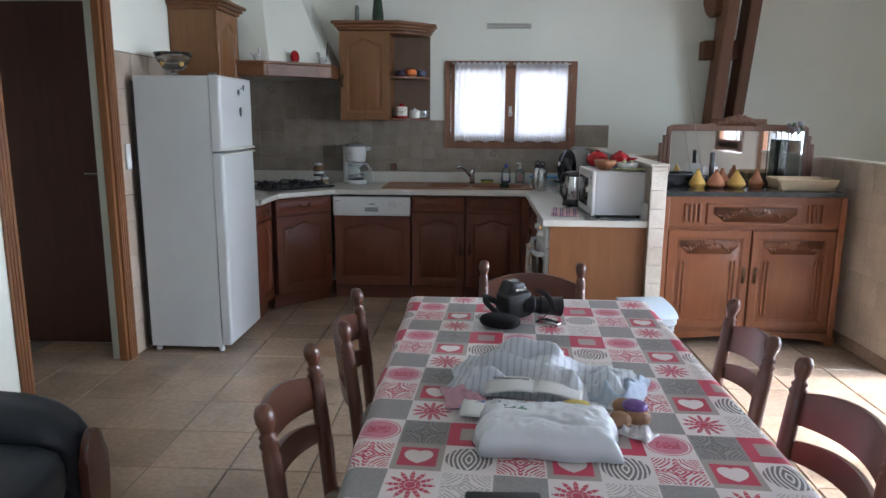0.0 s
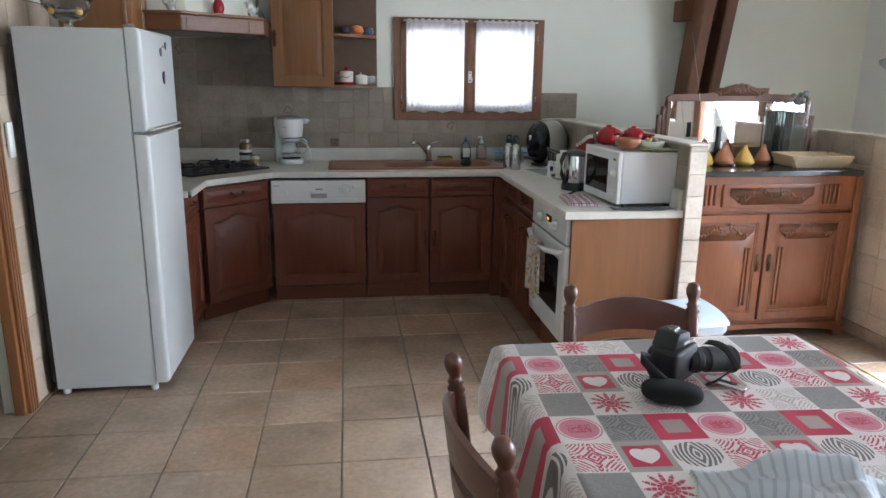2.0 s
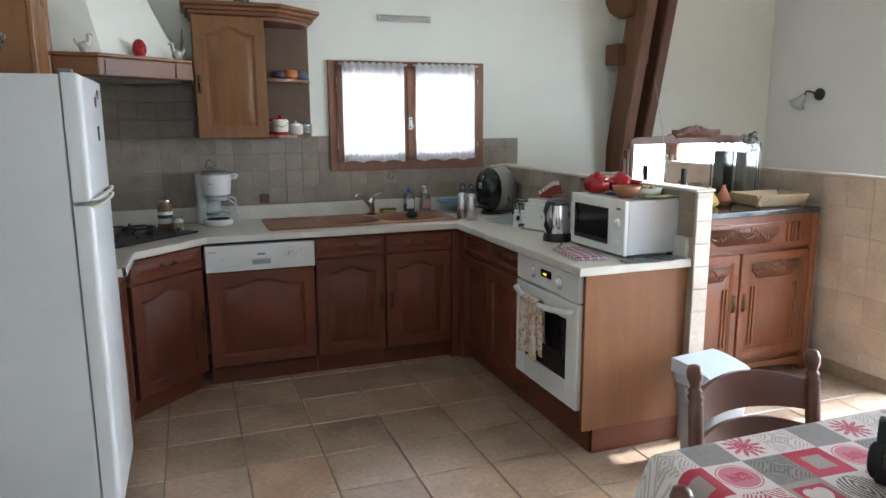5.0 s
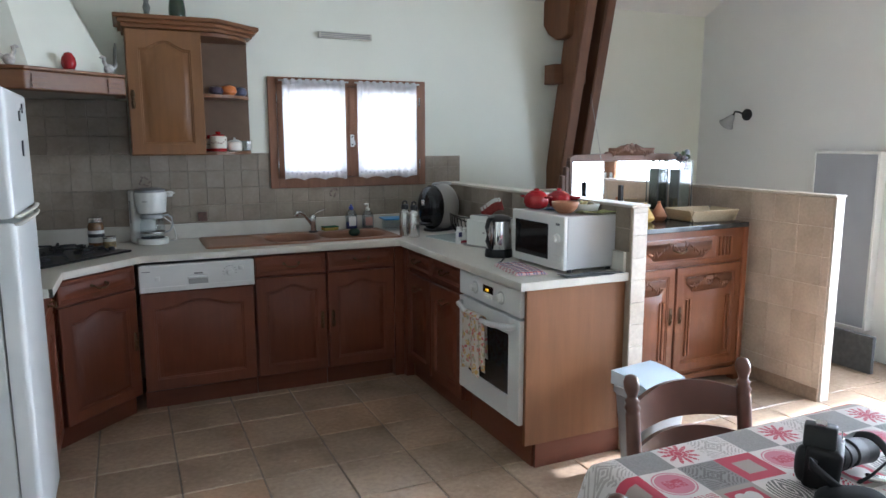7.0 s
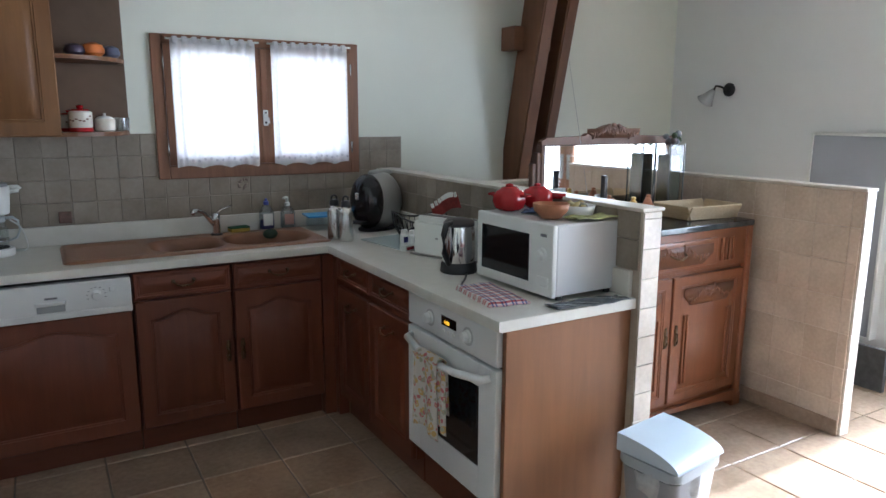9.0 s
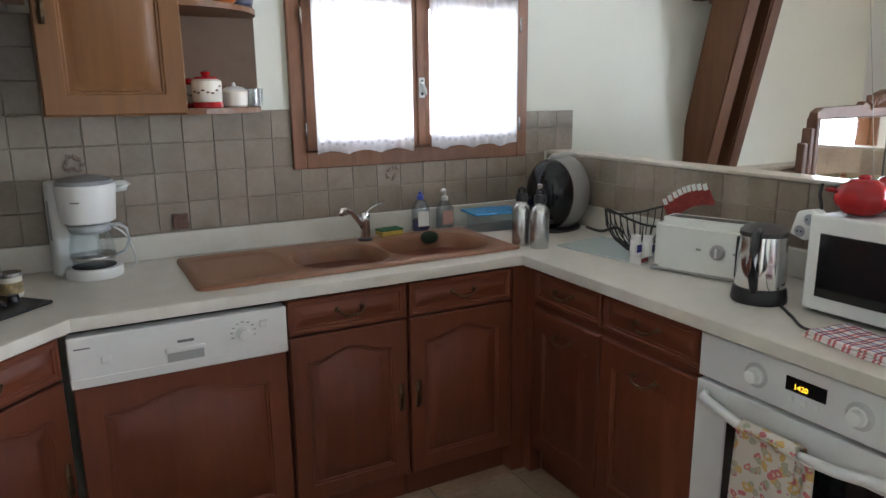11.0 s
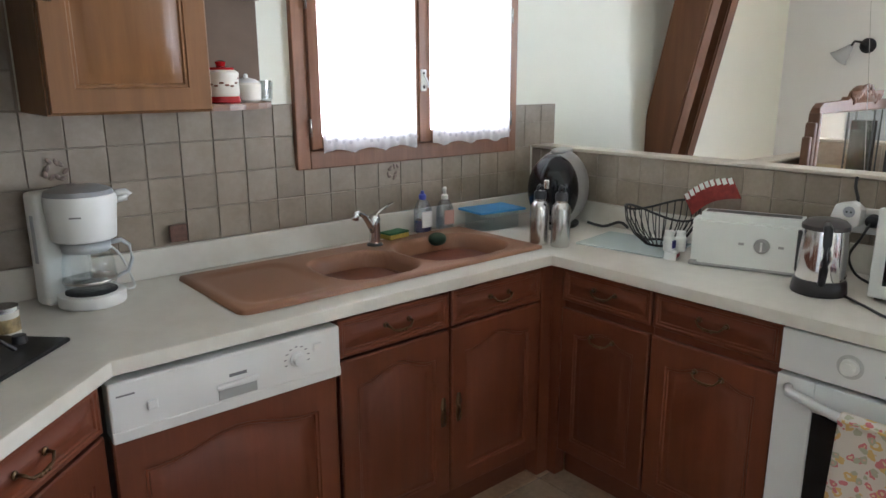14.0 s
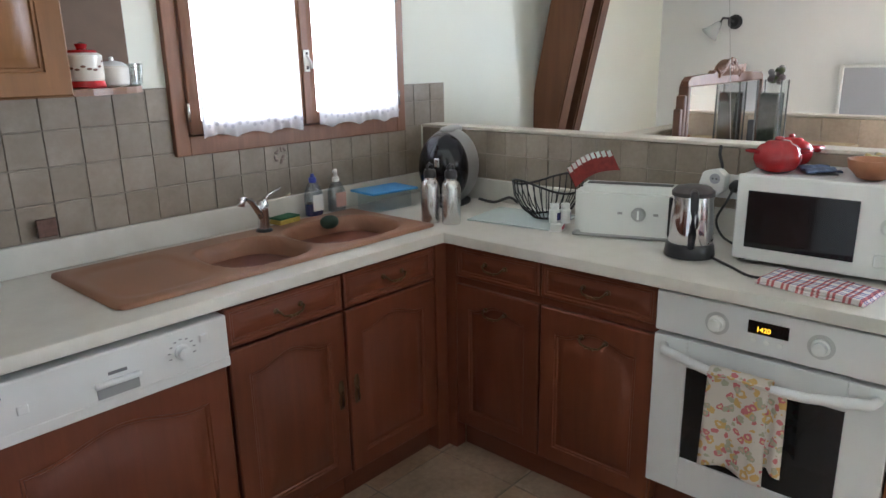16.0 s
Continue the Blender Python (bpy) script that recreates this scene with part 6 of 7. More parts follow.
# sockets, plugs and leads on the half wall
t = thing("socket", pose(1.997, -1.405, 1.03, 0, 0, -90), "white double socket on the tiled half wall", "socket")
part("plate", box(-0.075, 0.075, -0.012, 0.0, -0.04, 0.04, 0.004), WPLAST, t)
for s in (-0.037, 0.037):
    part("recess", moved(lathe([(0.021, 0), (0.021, 0.001), (0.017, 0.0012), (0, 0.0012)], 18), Matrix.Translation((s, -0.0122, 0)) @ pose(0, 0, 0, 90)), CREAM, t)
for k, (yy, zz, c) in enumerate(((-1.37, 1.03, WPLAST), (-1.44, 1.035, BLACK))):
    t = thing("plug", pose(1.984, yy, zz, 0, 0, -90), "white multi-way plug in the socket" if k == 0 else "black round plug in the socket", "plug")
    if k == 0:
        part("body", moved(prism([(-0.05, -0.03), (0.0, -0.045), (0.042, -0.02), (0.045, 0.03), (0.02, 0.052), (-0.03, 0.04)], 0.0, 0.045, 0.006), pose(0.0, 0, 0.01, 90, 0, 0)), c, t, auto=True)
        for ox, oz in ((0.012, 0.03), (-0.016, -0.008)):
            part("outlet", moved(lathe([(0.017, 0), (0.017, 0.001), (0.013, 0.0015), (0, 0.0015)], 18), Matrix.Translation((ox, -0.0455, oz)) @ pose(0, 0, 0, 90)), GREY, t, "grey round outlet")
            part("pin_hole", moved(lathe([(0.003, 0), (0.003, 0.0012), (0, 0.0012)], 8), Matrix.Translation((ox - 0.006, -0.0475, oz)) @ pose(0, 0, 0, 90)), BLACK, t)
            part("pin_hole", moved(lathe([(0.003, 0), (0.003, 0.0012), (0, 0.0012)], 8), Matrix.Translation((ox + 0.006, -0.0475, oz)) @ pose(0, 0, 0, 90)), BLACK, t)
    else:
        part("body", moved(lathe([(0.02, 0), (0.022, 0.006), (0.017, 0.03), (0.008, 0.036), (0, 0.036)], 18), pose(0, 0, 0, 90)), c, t, auto=True)
solid("power_lead", tube(flow([(1.95, -1.44, 1.03), (1.925, -1.43, 0.99), (1.92, -1.405, 0.93), (1.915, -1.43, 0.88), (1.88, -1.49, CT + 0.005), (1.84, -1.54, CT + 0.005)]), 0.004, 8), BLACK, "black lead hanging from the socket", "cable", auto=True)
solid("power_lead", tube(flow([(2.0, -1.37, 1.16), (1.985, -1.375, 1.13), (1.975, -1.39, 1.09), (1.965, -1.38, 1.05)]), 0.005, 8), BLACK, "black lead over the half wall edge", "cable", auto=True)
solid("socket", box(0.355, 0.41, -0.026, -0.013, 0.965, 1.02, 0.003), plain("brown_socket", (0.14, 0.07, 0.05), 0.4, var=0.5, scale=70), "small dark patterned socket cover on the tiles", "socket")
solid("light_switch", box(XL + 0.012, XL + 0.024, -1.955, -1.905, 1.1, 1.245, 0.004), WPLAST, "white light switch plate beside the door frame", "switch")
t = thing("wall_vent", pose(1.325, 0, 2.125), "grey ventilation strip above the window", "vent")
part("case", box(-0.18, 0.18, -0.03, 0.0, -0.018, 0.022, 0.006), CREAM, t)
for k in range(3):
    part("louvre", box(-0.165, 0.165, -0.034, -0.029, -0.012 + k * 0.011, -0.006 + k * 0.011, 0.001), GREYM, t)

# things on the shelves, hood and fridge
def on(name, x, y, z, profile, material, label, cat, n=24, extra=()):
    t = thing(name, pose(x, y, z + 0.0006), label, cat)
    part("body", lathe(profile, n), material, t, smooth=False, auto=True)
    for nm, prof, mt, lb in extra:
        part(nm, lathe(prof, n), mt, t, lb, auto=True)
    return t


SZ = 1.393
CERAM = plain("cream_ceramic", (0.70, 0.66, 0.58), 0.25, var=0.08)
on("canister", 0.475, -0.225, SZ, [(0.046, 0.022), (0.049, 0.03), (0.049, 0.1), (0.04, 0.108), (0, 0.108)], CERAM, "cream ceramic canister with red base and lid knob", "canister", extra=(("base", [(0.05, 0), (0.052, 0.004), (0.049, 0.022), (0, 0.022)], REDENAM, "red base"), ("lid", [(0.04, 0.108), (0.036, 0.116), (0.012, 0.12), (0.016, 0.135), (0, 0.142)], REDENAM, "red knobbed lid")))
rnd = random.Random(4)
for k in range(7):
    a = radians(-150 + k * 18)
    part("painted_bird", moved(soft_box(0.014, 0.003, 0.008, 2, 4), Matrix.Translation((0.0492 * math.cos(a), 0.0492 * math.sin(a), 0.05 + rnd.uniform(0, 0.03))) @ pose(0, 0, 0, 0, 0, math.degrees(a) + 90)), plain("brown_paint", (0.16, 0.07, 0.04), 0.4), bpy.data.objects["canister"])
bpy.data.objects["canister"].matrix_basis = pose(0.475, -0.225, SZ + 0.0006) @ Matrix.Diagonal((0.98, 0.98, 0.84, 1))
copy_thing(bpy.data.objects["canister"], pose(0.437, -0.115, SZ + 0.0006, 0, 0, 40) @ Matrix.Diagonal((0.96, 0.96, 0.82, 1)))
on("sugar_bowl", 0.575, -0.165, SZ, [(0.036, 0), (0.042, 0.006), (0.044, 0.05), (0.04, 0.056), (0, 0.056)], CERAM, "cream lidded pot on the shelf", "pot", extra=(("lid", [(0.04, 0.056), (0.028, 0.066), (0.006, 0.07), (0.006, 0.08), (0, 0.082)], WHITE, ""),))
on("ramekin", 0.64, -0.105, SZ, [(0.036, 0), (0.043, 0.004), (0.047, 0.062), (0.044, 0.062), (0.04, 0.008), (0, 0.007)], thin_glass("pale_glass", (0.86, 0.9, 0.89), 0.25, 0.1), "small clear glass pot on the shelf end", "pot")
for x, y, r, h, mt, lb in ((0.475, -0.23, 0.042, 0.05, plain("dark_pot", (0.05, 0.035, 0.06), 0.35), "dark round pot on the middle shelf"), (0.55, -0.2, 0.048, 0.06, plain("orange_glaze", (0.55, 0.16, 0.035), 0.3), "orange squash-shaped pot on the middle shelf"), (0.625, -0.13, 0.042, 0.055, plain("blue_grey_pot", (0.10, 0.11, 0.17), 0.3), "blue-grey round pot on the middle shelf")):
    on("small_pot", x, y, 1.7185, [(r * 0.6, 0), (r * 0.95, h * 0.25), (r, h * 0.5), (r * 0.8, h * 0.85), (r * 0.3, h), (0, h)], mt, lb, "pot")
ZC = 1.375 + 0.7475
GREENB = plain("green_bottle", (0.03, 0.055, 0.03), 0.1)
on("green_bottle", 0.29, -0.2, ZC, [(0.04, 0), (0.044, 0.01), (0.046, 0.06), (0.03, 0.2), (0.016, 0.26), (0.016, 0.34), (0, 0.34)], GREENB, "dark green glass bottle on the cornice", "bottle")
t = on("figurine", 0.13, -0.22, ZC, [(0.022, 0), (0.024, 0.01), (0.014, 0.03), (0.02, 0.06), (0.012, 0.09), (0.018, 0.11), (0.012, 0.13), (0, 0.135)], plain("grey_stone", (0.2, 0.22, 0.2), 0.6, var=0.5, scale=40), "small grey-green figurine on the cornice", "figurine")
HZ = 1.785
on("red_egg", -0.245, -0.712, HZ, [(0.0, 0), (0.024, 0.006), (0.034, 0.03), (0.03, 0.06), (0.016, 0.082), (0, 0.088)], REDENAM, "red decorative egg on the mantel", "egg", extra=(("stand", [(0.022, -0.0005), (0.024, 0.004), (0.02, 0.008), (0, 0.008)], CERAM, "pale stand"),))


def goose(x, y, rz, dark, label):
    own = moved(soft_box(0.05, 0.035, 0.05, 2.2, 6), pose(0, 0, 0.0))
    merge(own, tube([(0.012, 0, 0.04), (0.022, 0, 0.06), (0.02, 0, 0.078), (0.03, 0, 0.082), (0.042, 0, 0.078)], [0.011, 0.009, 0.011, 0.009, 0.003], 10))
    merge(own, tube([(-0.018, 0, 0.03), (-0.034, 0, 0.045), (-0.04, 0, 0.062)], [0.01, 0.008, 0.002], 8))
    return solid("bird_figurine", own, plain("bird_glaze", (0.62, 0.6, 0.56), 0.35, var=dark, scale=60), label, "figurine", m=pose(x, y, HZ, 0, 0, rz), auto=True)


goose(-0.465, -0.90, 0, 0.5, "white and black goose figurine on the mantel")
goose(-0.075, -0.585, 200, 0.9, "speckled hen figurine on the mantel")
solid("plant_sprig", tube([(-0.05, -0.545, HZ + 0.02), (-0.045, -0.54, HZ + 0.1), (-0.04, -0.535, HZ + 0.16)], [0.006, 0.009, 0.004], 6), plain("dry_sprig", (0.07, 0.07, 0.055), 0.8), "dark dried sprig on the mantel", "sprig", auto=True)
t = thing("fruit_bowl", pose(-0.73, -1.66, 1.672), "pressed glass bowl with leaf and lemon decoration", "bowl")
part("foot", lathe([(0.05, -0.043), (0.045, -0.037), (0.02, -0.03), (0.018, -0.01), (0.04, 0.002), (0, 0.002)], 24), GLASS, t, "clear glass foot", True)
part("bowl", lathe([(0.05, 0), (0.056, 0.004), (0.07, 0.02), (0.1, 0.07), (0.112, 0.1), (0.107, 0.1), (0.094, 0.07), (0.062, 0.022), (0, 0.014)], 32), glass("frosted_bowl_glass", (0.86, 0.86, 0.84), 0.16), t, smooth=True)
rnd = random.Random(9)
for k in range(16):
    a, z = 2 * math.pi * k / 16 + rnd.uniform(-0.1, 0.1), rnd.uniform(0.035, 0.085)
    r = 0.07 + (z - 0.02) * 0.62 + 0.003
    part("leaf_relief", moved(soft_box(0.03, 0.004, 0.012, 2, 4), Matrix.Translation((r * math.cos(a), r * math.sin(a), z)) @ pose(0, 0, 0, 0, rnd.uniform(-60, 60), math.degrees(a) + 90)), plain("leaf_dark", (0.06, 0.055, 0.05), 0.5), t)
for k in range(4):
    a = 0.9 + k * 1.6
    part("lemon_relief", moved(soft_box(0.035, 0.02, 0.03, 2, 5), Matrix.Translation((0.075 * math.cos(a), 0.075 * math.sin(a), 0.018)) @ pose(0, 0, 0, 0, 0, math.degrees(a) + 90)), YELLOW, t, "yellow lemon relief", True)

# ---- things on the sideboard ----
BT = 0.9755
for x, y, mt, lb, r in ((2.50, -1.31, YELLOW, "yellow glazed mini tagine", 0.05), (2.62, -1.30, TERRA, "terracotta mini tagine", 0.056), (2.745, -1.31, YELLOW, "yellow glazed mini tagine", 0.054), (2.885, -1.27, TERRA, "terracotta mini tagine", 0.046), (2.69, -1.20, TERRA, "terracotta mini tagine", 0.05)):
    t = thing("mini_tagine", pose(x, y, BT), lb + " on the sideboard", "tagine", "mini tagines")
    part("dish", lathe([(0.035, 0), (r, 0.014), (r * 1.06, 0.028), (r * 1.02, 0.03), (0, 0.03)], 22), mt, t, auto=True)
    part("lid", lathe([(r * 0.98, 0.03), (r * 0.86, 0.046), (r * 0.5, 0.076), (0.014, 0.096), (0.0095, 0.103), (0.0125, 0.110), (0.008, 0.116), (0, 0.117)], 22), mt, t, auto=True)
t = thing("bread_tray", pose(3.125, -1.37, BT, 0, 0, -4) @ Matrix.Diagonal((1.1, 1.1, 1.2, 1)), "pale woven wicker tray", "basket")
WICK = wood("wicker", (0.42, 0.31, 0.18), (0.62, 0.50, 0.33), 0.7, (60, 8, 60))
part("base", box(-0.13, 0.13, -0.085, 0.085, 0.0, 0.008, 0.002), WICK, t)
for s in (-1, 1):
    part("side", moved(box(-0.15, 0.15, -0.004, 0.004, 0.0, 0.062, 0.002), pose(0, s * 0.088, 0.004, -s * 28)), WICK, t)
    part("side", moved(box(-0.004, 0.004, -0.105, 0.105, 0.0, 0.062, 0.002), pose(s * 0.133, 0, 0.004, 0, s * 28)), WICK, t)
t = thing("glass_vase", pose(3.135, -1.165, BT), "tall square glass vase with dark dried flowers", "vase")
VG, vn, vb = nodes_of("filled_vase", 0.07)
vo = vn.nodes.new("ShaderNodeTexVoronoi")
vo.inputs["Scale"].default_value = 46
link(vn, coords(vn), vo.inputs["Vector"])
link(vn, mixc(vn, noise_of(vn, coords(vn), 16, 3), ramp(vn, vo.outputs["Distance"], [(0.1, (0.13, 0.12, 0.12)), (0.45, (0.05, 0.055, 0.04)), (0.75, (0.015, 0.015, 0.015))]), (0.07, 0.08, 0.06)), vb.inputs["Base Color"])
part("filling", box(-0.043, 0.043, -0.043, 0.043, 0.03, 0.30, 0.008), VG, t, "dark pebbles and petals")
part("vase", box(-0.052, 0.052, -0.052, 0.052, 0.0, 0.355, 0.006), THIN, t, "clear square glass")
for s in ((-1, -1), (1, -1), (1, 1), (-1, 1)):
    part("corner_edge", box(s[0] * 0.0515 - 0.003, s[0] * 0.0515 + 0.003, s[1] * 0.0515 - 0.003, s[1] * 0.0515 + 0.003, 0.0, 0.357, 0.001), plain("glass_edge", (0.12, 0.13, 0.13), 0.1), t, "dark thick glass edge")
rnd = random.Random(2)
for k in range(14):
    part("flower", moved(soft_box(0.03, 0.03, 0.03, 2, 4), pose(rnd.uniform(-0.045, 0.045), rnd.uniform(-0.045, 0.02), 0.335 + rnd.uniform(0, 0.06))), plain("dry_flower", rnd.choice([(0.10, 0.12, 0.05), (0.13, 0.10, 0.10), (0.06, 0.08, 0.04), (0.2, 0.2, 0.22)]), 0.8), t, smooth=True)
t = thing("radio", pose(2.45, -1.235, BT), "black portable radio with raised aerial", "radio")
part("case", box(-0.13, 0.13, -0.04, 0.04, 0.0, 0.075, 0.012), BLACK, t, auto=True)
part("speaker_grille", moved(lathe([(0.03, 0), (0.03, 0.003), (0, 0.004)], 20), Matrix.Translation((-0.07, -0.04, 0.038)) @ pose(0, 0, 0, 90)), IRON, t)
part("dial_window", box(-0.02, 0.1, -0.0415, -0.039, 0.04, 0.06), BLKGLS, t)
part("aerial", tube([(0.11, 0.03, 0.07), (0.04, 0.034, 0.40), (-0.036, 0.04, 0.74)], [0.002, 0.0012, 0.0008], 6), GREYM, t, "thin steel telescopic aerial")
t = thing("letter_stand", pose(2.60, -1.26, BT, 0, 0, 12), "black upright stand with pale cards", "stand")
part("post", box(-0.012, 0.012, -0.012, 0.012, 0, 0.22, 0.003), BLACK, t)
part("card", box(-0.05, 0.05, 0.014, 0.018, 0.0, 0.13), WPLAST, t, "pale card")

# ---- right wall ----
t = thing("panel_radiator", pose(XR, -1.395, 0.2, 0, 0, -90), "flat grey electric wall radiator with white frame", "radiator")
part("panel", box(-0.225, 0.225, -0.06, -0.03, 0.01, 1.165, 0.004), GREY, t)
for b in ((-0.24, -0.222, 0, 1.18), (0.222, 0.24, 0, 1.18), (-0.222, 0.222, 0, 0.014), (-0.222, 0.222, 1.162, 1.18)):
    part("frame", box(b[0], b[1], -0.07, -0.0, b[2], b[3], 0.003), WPLAST, t, "white edge frame")
t = thing("wall_lamp", pose(XR, -0.5, 1.65, 0, 0, -90), "dark metal wall lamp with a frosted glass bell", "wall lamp")
part("back_plate", moved(lathe([(0.045, 0), (0.045, 0.012), (0.03, 0.03), (0, 0.034)], 24), pose(0, 0, 0, 90)), IRON, t, auto=True)
part("arm", tube([(0, -0.03, 0), (-0.02, -0.07, 0.02), (-0.05, -0.08, 0.025), (-0.065, -0.08, 0.0)], 0.007, 8), IRON, t, smooth=True)
own = lathe([(0.014, 0), (0.022, -0.02), (0.045, -0.08), (0.06, -0.1), (0.057, -0.1), (0.042, -0.08), (0.018, -0.02), (0.0, -0.012)], 24)
part("shade", moved(own, pose(-0.065, -0.08, 0.0, 0, 42, 0)), plain("frosted_shade", (0.50, 0.51, 0.52), 0.2, var=0.1), t, "frosted glass bell shade", smooth=True)
solid("granite_slab", moved(box(-0.225, 0.225, -0.015, 0.015, 0.0, 0.238, 0.003), pose(4.14, -1.62, 0.001, 0, 0, -90)), GRANITE, "speckled dark grey stone slab standing on edge", "slab")
solid("thermostat", box(XR - 0.012, XR, -1.86, -1.80, 1.18, 1.195, 0.002), WPLAST, "small white wall fitting beside the glazed door", "wall fitting")

# ---- bin ----
t = thing("swing_bin", pose(1.985, -2.275, 0, 0, 0, 8) @ Matrix.Diagonal((0.9, 0.9, 1, 1)), "pale blue-white plastic bin with a swing lid and grey liner", "bin")
BLID = plain("pale_blue_plastic", (0.50, 0.59, 0.66), 0.25, var=0.05)


def rounded(w, d, r=0.04, n=5):
    pts = []
    for cx, cy, a0 in ((w - r, d - r, 0), (-w + r, d - r, 90), (-w + r, -d + r, 180), (w - r, -d + r, 270)):
        pts += [(cx + r * math.cos(radians(a0 + 90 * k / n)), cy + r * math.sin(radians(a0 + 90 * k / n))) for k in range(n + 1)]
    return pts


own = bmesh.new()
rings = []
for z, w_, d_ in ((0.0, 0.10, 0.085), (0.01, 0.108, 0.09), (0.36, 0.14, 0.115)):
    rings.append([own.verts.new((x, y, z)) for x, y in rounded(w_, d_)])
for a, b in zip(rings, rings[1:]):
    for k in range(len(a)):
        own.faces.new((a[k], a[(k + 1) % len(a)], b[(k + 1) % len(a)], b[k]))
own.faces.new(rings[0][::-1]), own.faces.new(rings[-1])
part("body", own, plain("bin_body", (0.22, 0.24, 0.26), 0.4, var=0.06), t, auto=True)
own = bmesh.new()
rings = []
N = 60
for z, k_ in ((0.27, 0.118), (0.30, 0.142), (0.345, 0.15), (0.372, 0.144)):
    rings.append([own.verts.new(((k_ + 0.006 * math.sin(a * 13 + z * 90)) * math.cos(a) * 1.03, (k_ * 0.83 + 0.005 * math.sin(a * 11)) * math.sin(a), z + 0.010 * math.sin(a * 5 + z * 40))) for a in (2 * math.pi * j / N for j in range(N))])
for a, b in zip(rings, rings[1:]):
    for k in range(N):
        own.faces.new((a[k], a[(k + 1) % N], b[(k + 1) % N], b[k]))
part("liner", own, plain("liner_film", (0.42, 0.45, 0.47), 0.2, var=0.2, scale=30), t, "crumpled grey liner rim", smooth=True)
part("collar", prism(rounded(0.146, 0.126), 0.366, 0.40, 0.008), plain("collar_grey", (0.36, 0.41, 0.45), 0.35, var=0.05), t, "grey-blue collar", auto=True)
own = bmesh.new()
prof = [(0.128, 0.402)] + [(0.128 - 0.256 * math.sin(math.pi / 2 * k / 12), 0.402 + 0.058 * math.cos(math.pi / 2 * k / 12) + 0.001) for k in range(13)]
a = [own.verts.new((-0.14, y, z)) for y, z in prof]
b = [own.verts.new((0.14, y, z)) for y, z in prof]
own.faces.new(a), own.faces.new(b[::-1])
for k in range(13):
    own.faces.new((a[k], b[k], b[k + 1], a[k + 1]))
own.faces.new((a[-1], b[-1], b[0], a[0]))
bmesh.ops.bevel(own, geom=[e for e in own.edges if len(e.link_faces) == 2 and e.calc_face_angle(0) > 0.8], offset=0.006, segments=2, affect="EDGES")
part("swing_lid", own, BLID, t, "domed lid", auto=True)

# ---- things on the table ----
TT = 0.7655
CAMBLK = plain("camera_black", (0.004, 0.004, 0.0045), 0.5, var=0.3, relief=0.2)
t = thing("slr_camera", pose(1.215, -3.635, TT, 0, 0, 0) @ Matrix.Diagonal((1, 1, 0.88, 1)), "black reflex camera standing with its lens out and strap round it", "camera")
part("body", moved(box(-0.05, 0.05, -0.033, 0.033, 0.0, 0.10, 0.010, 3), pose(0, 0, 0.006, 4, -6, 35)), CAMBLK, t, auto=True)
part("prism_hump", moved(prism([(-0.04, 0.0), (0.04, 0.0), (0.026, 0.04), (-0.02, 0.045)], -0.03, 0.03, 0.006), pose(-0.008, 0.0, 0.098, 90, 0, 35)), CAMBLK, t, auto=True)
part("grip", moved(soft_box(0.036, 0.05, 0.09, 3, 6), pose(-0.038, 0.0, 0.008, 0, 0, 35)), CAMBLK, t, smooth=True)
LM = Matrix.Translation((0.028, 0.0, 0.055)) @ pose(0, 0, 0, 0, 96, 8)
part("lens", moved(lathe([(0.031, 0), (0.033, 0.01), (0.033, 0.032), (0.030, 0.035), (0.030, 0.05), (0.034, 0.054), (0.034, 0.09), (0.029, 0.094), (0.026, 0.088), (0, 0.085)], 28), LM), CAMBLK, t, auto=True)
part("lens_hood", moved(lathe([(0.033, 0.088), (0.037, 0.126), (0.034, 0.126), (0.031, 0.088)], 28), LM), CAMBLK, t, auto=True)
part("focus_ring", moved(lathe([(0.0335, 0.016), (0.035, 0.018), (0.035, 0.030), (0.0335, 0.032)], 36), LM), CAMBLK, t)
part("hot_shoe", moved(box(-0.013, 0.013, -0.01, 0.01, 0.142, 0.147), pose(-0.008, 0, 0, 0, 0, 35)), STEEL, t)
part("name_plate", moved(box(-0.022, 0.022, -0.0335, -0.031, 0.112, 0.122), pose(0.0, -0.001, 0, 0, 0, 35)), STEEL, t, "pale maker's bar")
part("strap", thick(sheet(40, 3, lambda u, v: (-0.03 - 0.075 * math.sin(u * math.pi), -0.02 - 0.07 * u, 0.05 + 0.06 * math.sin(u * math.pi) - 0.035 * u + 0.026 * (v - 0.5))), 0.003), CAMBLK, t, "black neck strap", True)
part("strap_loop", thick(sheet(36, 3, lambda u, v: (0.06 + 0.06 * math.sin(u * math.pi) + 0.012 * v, -0.02 - 0.045 * math.sin(u * math.pi * 0.9), 0.105 - 0.10 * u + 0.012 * math.sin(u * 11) + 0.012 * v)), 0.003), CAMBLK, t, "strap end hung over the lens", True)
part("accessory", moved(box(-0.035, 0.035, -0.012, 0.012, 0, 0.012, 0.004), pose(0.115, -0.06, 0.001, 0, 0, -50)), STEEL, t, "grey strap buckle")
t = thing("camera_pouch", pose(1.165, -3.74, TT, 0, 0, -25), "soft black camera pouch", "pouch")
part("pouch", soft_box(0.13, 0.085, 0.042, 2.6, 10), plain("black_cloth", (0.006, 0.006, 0.007), 0.95, var=0.3, relief=0.4), t, smooth=True)


